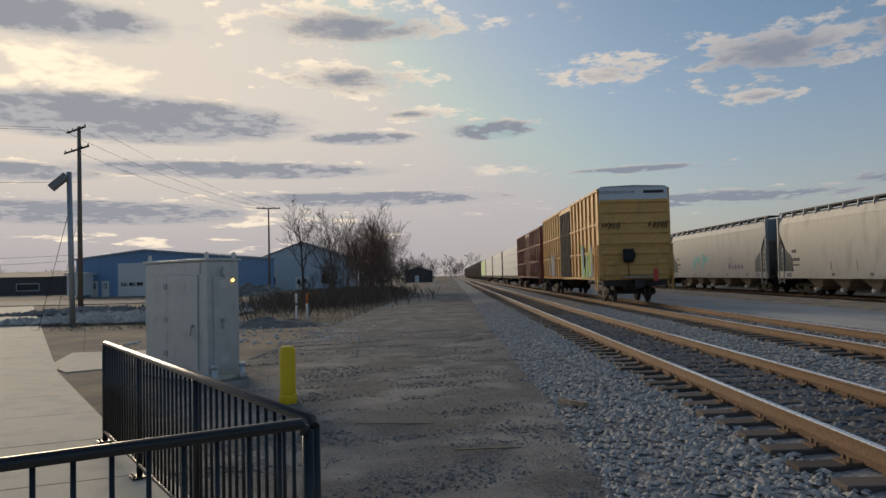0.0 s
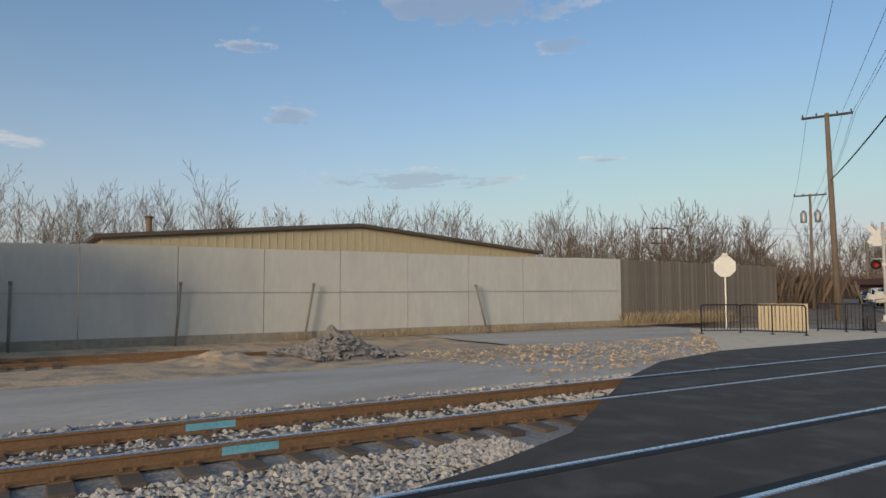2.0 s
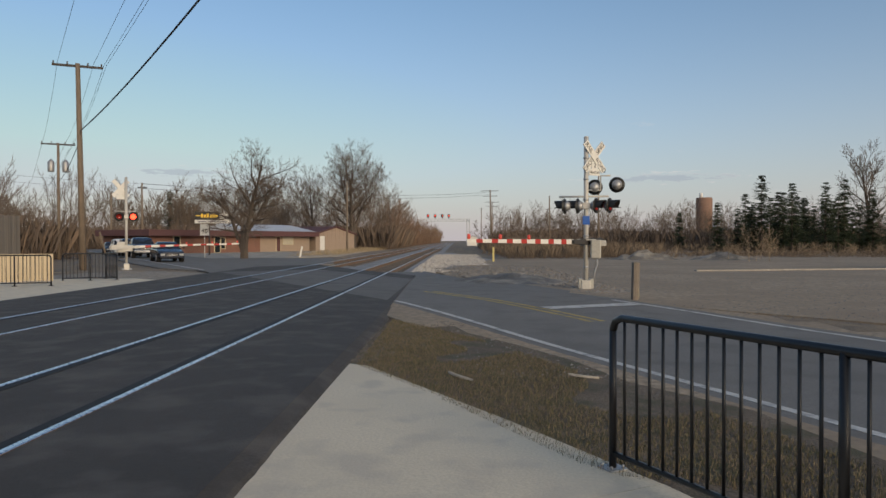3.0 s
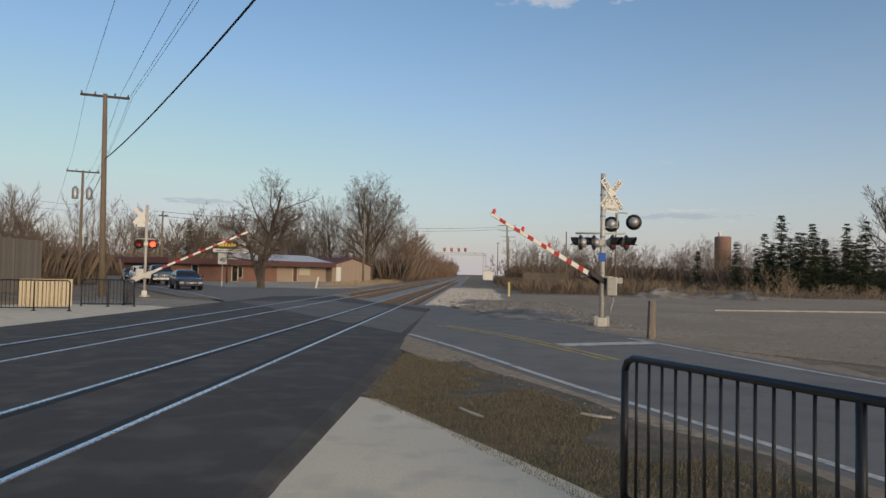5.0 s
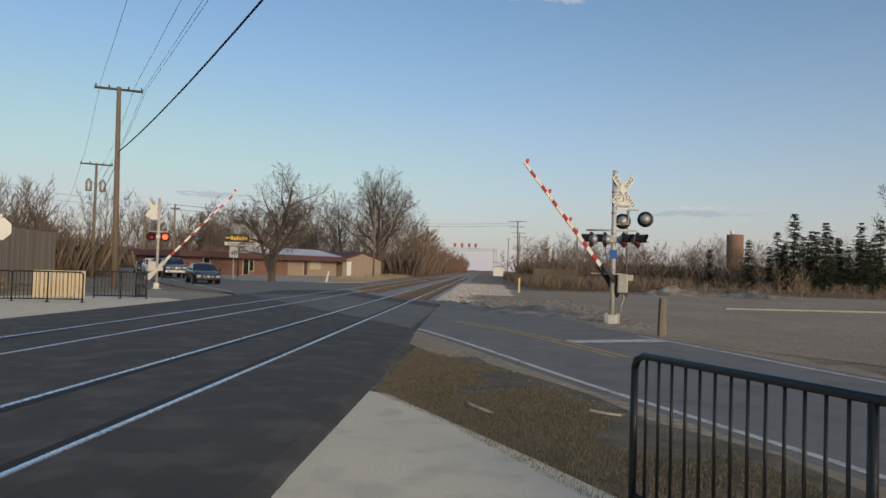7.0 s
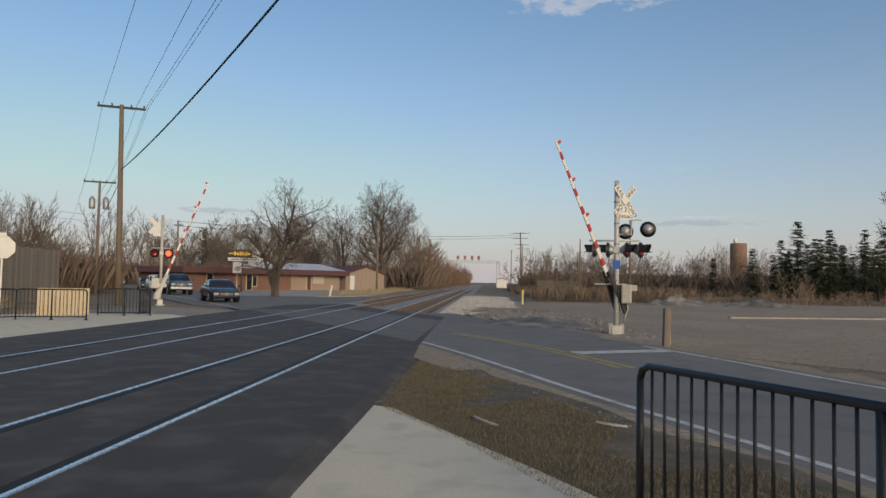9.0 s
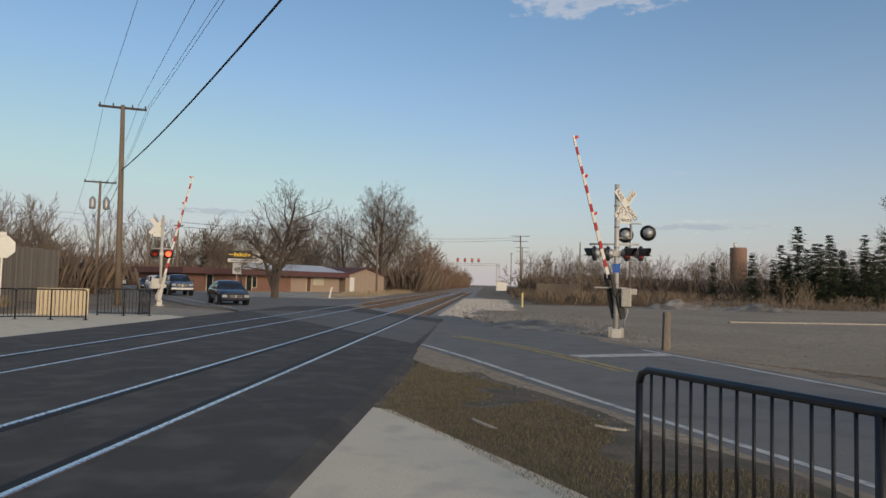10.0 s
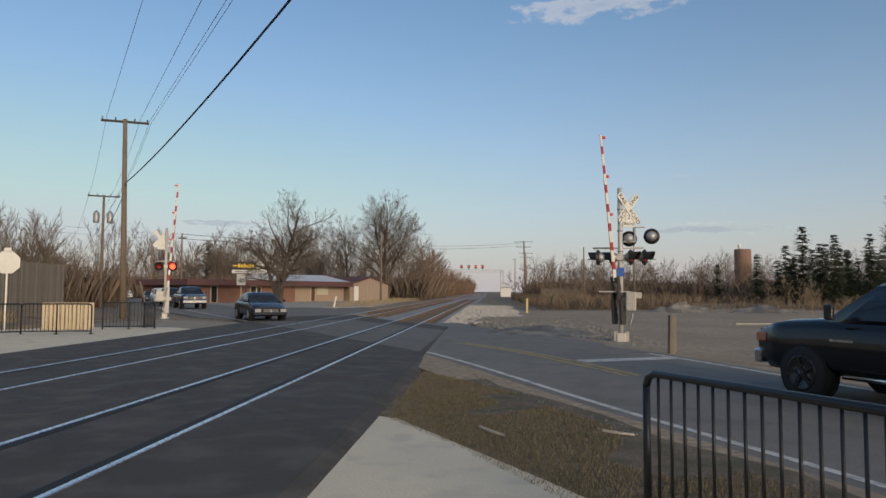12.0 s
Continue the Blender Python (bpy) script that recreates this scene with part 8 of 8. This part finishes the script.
    bm = bmesh.new()
    cuboid(bm, (-W * 0.22, L / 2 - 0.06, zf - (0.26 if kind == "car" else 0.42)), (W * 0.22, L / 2 + 0.016, zf - 0.07), bevel=0.02)
    g = part("grille", bm, mat("grille_dark", (0.02, 0.02, 0.02), 0.4), t, "dark grille")
    bm = bmesh.new()
    for k in range(3 if kind == "car" else 2):
        cuboid(bm, (-W * 0.21, L / 2 + 0.012, zf - 0.12 - 0.09 * k), (W * 0.21, L / 2 + 0.026, zf - 0.10 - 0.09 * k))
    cuboid(bm, (-0.05, L / 2 + 0.012, zf - 0.3), (0.05, L / 2 + 0.03, zf - 0.08))
    part("grille_bar", bm, CHROME, g)
    bm = bmesh.new()
    cuboid(bm, (-W * 0.46, L / 2 - 0.12, gc + 0.06), (W * 0.46, L / 2 + 0.05, gc + (0.22 if kind == "car" else 0.30)), bevel=0.04)
    part("bumper", bm, paint if kind == "car" else CHROME, t, "front bumper")
    bm = bmesh.new()
    cuboid(bm, (-W * 0.46, -L / 2 - 0.06, gc + 0.06), (W * 0.46, -L / 2 + 0.12, gc + 0.28), bevel=0.04)
    part("bumper", bm, paint if kind == "car" else CHROME, t, "rear bumper")
    ws = []
    for y in wheels:
        for s in (-1, 1):
            ws.append((wheel(t, s * (W / 2 - tw / 2 + 0.04), y, r, tw, rim), s * (W / 2 - tw / 2 + 0.04), y, r))
    return t, ws


ALLOY = mat("alloy", (0.45, 0.45, 0.46), 0.3, 0.8, bump=0)
BLACK_RIM = mat("rim_black", (0.035, 0.035, 0.036), 0.25, 0.5, bump=0)
PAINT_DARK = mat("car_charcoal", (0.045, 0.05, 0.065), 0.16, 0.5, vary=0.05, bump=0)
PAINT_NAVY = mat("truck_navy", (0.06, 0.085, 0.13), 0.18, 0.5, vary=0.05, bump=0)
PAINT_BLACK = mat("truck_black", (0.008, 0.009, 0.012), 0.14, 0.1, vary=0.05, bump=0)
PAINT_WHITE = mat("car_white", (0.6, 0.6, 0.6), 0.3, vary=0.03, bump=0)
car_belt = [(-2.3, 0.82), (-1.9, 0.98), (-1.2, 1.0), (0.7, 0.96), (1.2, 0.92), (1.9, 0.80), (2.3, 0.66)]
car_roof = [(-1.95, 0.98), (-1.15, 1.33), (-0.7, 1.42), (-0.2, 1.45), (0.25, 1.41), (1.2, 0.93)]
truck_belt = [(-2.9, 1.2), (-0.9, 1.22), (1.2, 1.22), (1.5, 1.24), (2.5, 1.18), (2.9, 1.06)]
truck_roof = [(-0.95, 1.22), (-0.75, 1.76), (0.1, 1.83), (0.75, 1.79), (1.5, 1.23)]
suv_belt = [(-2.3, 1.05), (0.8, 1.05), (1.3, 1.05), (2.0, 0.98), (2.3, 0.85)]
suv_roof = [(-2.2, 1.05), (-1.9, 1.68), (-0.5, 1.75), (0.4, 1.70), (1.2, 1.05)]
sedan = vehicle("sedan", "charcoal four-door sedan driving towards the crossing", "car", 4.6, 1.80, car_belt, car_roof, 0, PAINT_DARK, (-1.35, 1.40), 0.32, 0.22, ALLOY, "car")
pickup = vehicle("pickup_truck", "dark blue pickup truck waiting behind the sedan", "pickup truck", 5.8, 2.0, truck_belt, truck_roof, 0, PAINT_NAVY, (-1.75, 1.85), 0.40, 0.26, ALLOY, "truck")
black_truck = vehicle("pickup_truck", "glossy black pickup truck with chrome bumper and black rims", "pickup truck", 5.8, 2.02, truck_belt, truck_roof, 0, PAINT_BLACK, (-1.75, 1.85), 0.415, 0.28, BLACK_RIM, "truck")
suv_a = vehicle("suv", "dark sport utility vehicle waiting in line", "car", 4.6, 1.85, suv_belt, suv_roof, 0, PAINT_DARK, (-1.35, 1.40), 0.35, 0.23, ALLOY, "car", "waiting cars")
suv_b = vehicle("suv", "white sport utility vehicle waiting in line", "car", 4.6, 1.85, suv_belt, suv_roof, 0, PAINT_WHITE, (-1.35, 1.40), 0.35, 0.23, ALLOY, "car", "waiting cars")
suv_c = vehicle("sedan", "dark sedan waiting far back in line", "car", 4.6, 1.80, car_belt, car_roof, 0, PAINT_DARK, (-1.35, 1.40), 0.32, 0.22, ALLOY, "car", "waiting cars")
suv_d = vehicle("sedan", "white sedan far away on the road", "car", 4.6, 1.80, car_belt, car_roof, 0, PAINT_WHITE, (-1.35, 1.40), 0.32, 0.22, ALLOY, "car", "waiting cars")
bt = black_truck[0]
bm = bmesh.new()
tube(bm, (-1.04, -1.0, 0.44), (-1.04, 1.1, 0.44), 0.04)
part("running_board", bm, CHROME, bt, "chrome tubular side step")
bm = bmesh.new()
cuboid(bm, (-1.016, 0.95, 0.93), (-1.004, 1.35, 0.965))
part("badge", bm, CHROME, bt, "small chrome badge")
bm = bmesh.new()
cuboid(bm, (-0.955, 2.66, 0.84), (-0.84, 2.87, 1.0), bevel=0.03)
part("corner_lamp", bm, mat("amber_lens", (0.50, 0.20, 0.11), 0.2), bt, "amber corner lamp")
shed_car = vehicle("van", "white van parked by the workshop", "car", 4.6, 1.9, suv_belt, suv_roof, 0, PAINT_WHITE, (-1.35, 1.40), 0.35, 0.23, ALLOY, "car")
shed_car[0].matrix_basis = pose(-66, 92, -0.45, 0, 0, 80)


# ---------------------------------------------------------------- what moves
def along(s, off, z, turn):
    p, a = road_at(s, off)
    q, b = road_at(s + 2.0, off)
    d = q - p
    return pose(p.x, p.y, z, 0, 0, math.degrees(math.atan2(-d.x, d.y)) + turn)


def drive(vehicle_parts, times, place, off, z, turn):
    """Key a vehicle along the road and roll its wheels; place(t): metres along the road."""
    body, wheels = vehicle_parts
    walk(body, [(t, along(place(t), off, z, turn)) for t in times])
    way = 1 if turn == 0 else -1
    moved = abs(place(times[-1]) - place(times[0]))
    if moved < 0.3:
        return
    for w, x, y, r in wheels:
        fine = [k * 0.1 for k in range(121)]
        walk(w, [(t, pose(x, y, r, -math.degrees((place(t) - place(0)) * way / r), 0, 0)) for t in fine])


def timeline(*pairs):
    return lambda t: float(np.interp(t, [p[0] for p in pairs], [p[1] for p in pairs]))


SPEED = 18.3                                          # m/s of the departing train
GATE_A = [(0, 0), (2.4, 0), (3.0, 0.5), (3.5, 5.0), (4.4, 14.5), (5.5, 25), (6.0, 30), (6.5, 34.5), (7.0, 39), (8.0, 48.5), (9.0, 58), (9.5, 63), (10, 67.5), (10.5, 72), (11, 76), (11.5, 79.5), (12, 82)]
GATE_B = [(0, 0), (2.4, 0), (3.0, 1.5), (3.5, 8.0), (4.4, 18), (5.5, 30.5), (6.0, 36), (6.5, 41.5), (7.0, 47), (8.0, 57.5), (9.0, 68), (9.5, 73), (10, 77), (10.5, 80.5), (11, 83), (11.5, 85), (12, 86)]


def motions():
    for car, y0 in train:
        walk(car, [(0, pose(TRACK_X, y0, 0)), (6, pose(TRACK_X, y0 + SPEED * 6, 0)), (12, pose(TRACK_X, y0 + SPEED * 12, 0))])
    walk(gate_a, [(t, pose(*PA, 1.45, 0, 0, 42) @ pose(0, 0, 0, 0, -a, 0)) for t, a in GATE_A])
    walk(gate_b, [(t, pose(*PB, 1.15, 0, 0, 222) @ pose(0, 0, 0, 0, -a, 0)) for t, a in GATE_B])
    half = [k * 0.5 for k in range(25)]
    drive(sedan, half, timeline((0, 39.4), (3.5, 39.4), (5.5, 38.6), (7.0, 36.5), (9.0, 31.5), (10.5, 27.3), (12, 21.6)), 1.6, -0.03, 180)
    drive(pickup, half, timeline((0, 53), (7, 52.5), (10.5, 50.5), (12, 46.5)), 1.6, -0.03, 180)
    drive(suv_a, half, timeline((0, 61), (10, 60.5), (12, 58.5)), 1.6, -0.03, 180)
    drive(suv_b, half, timeline((0, 69), (12, 67.8)), 1.6, -0.03, 180)
    drive(suv_c, half, timeline((0, 78), (12, 77.9)), 1.6, -0.03, 180)
    drive(suv_d, half, timeline((0, 150), (12, 120)), 1.6, -0.03, 180)
    drive(black_truck, half, lambda t: -10.3 - 3.7 * (12 - t), -1.95, -0.14, 0)


motions()
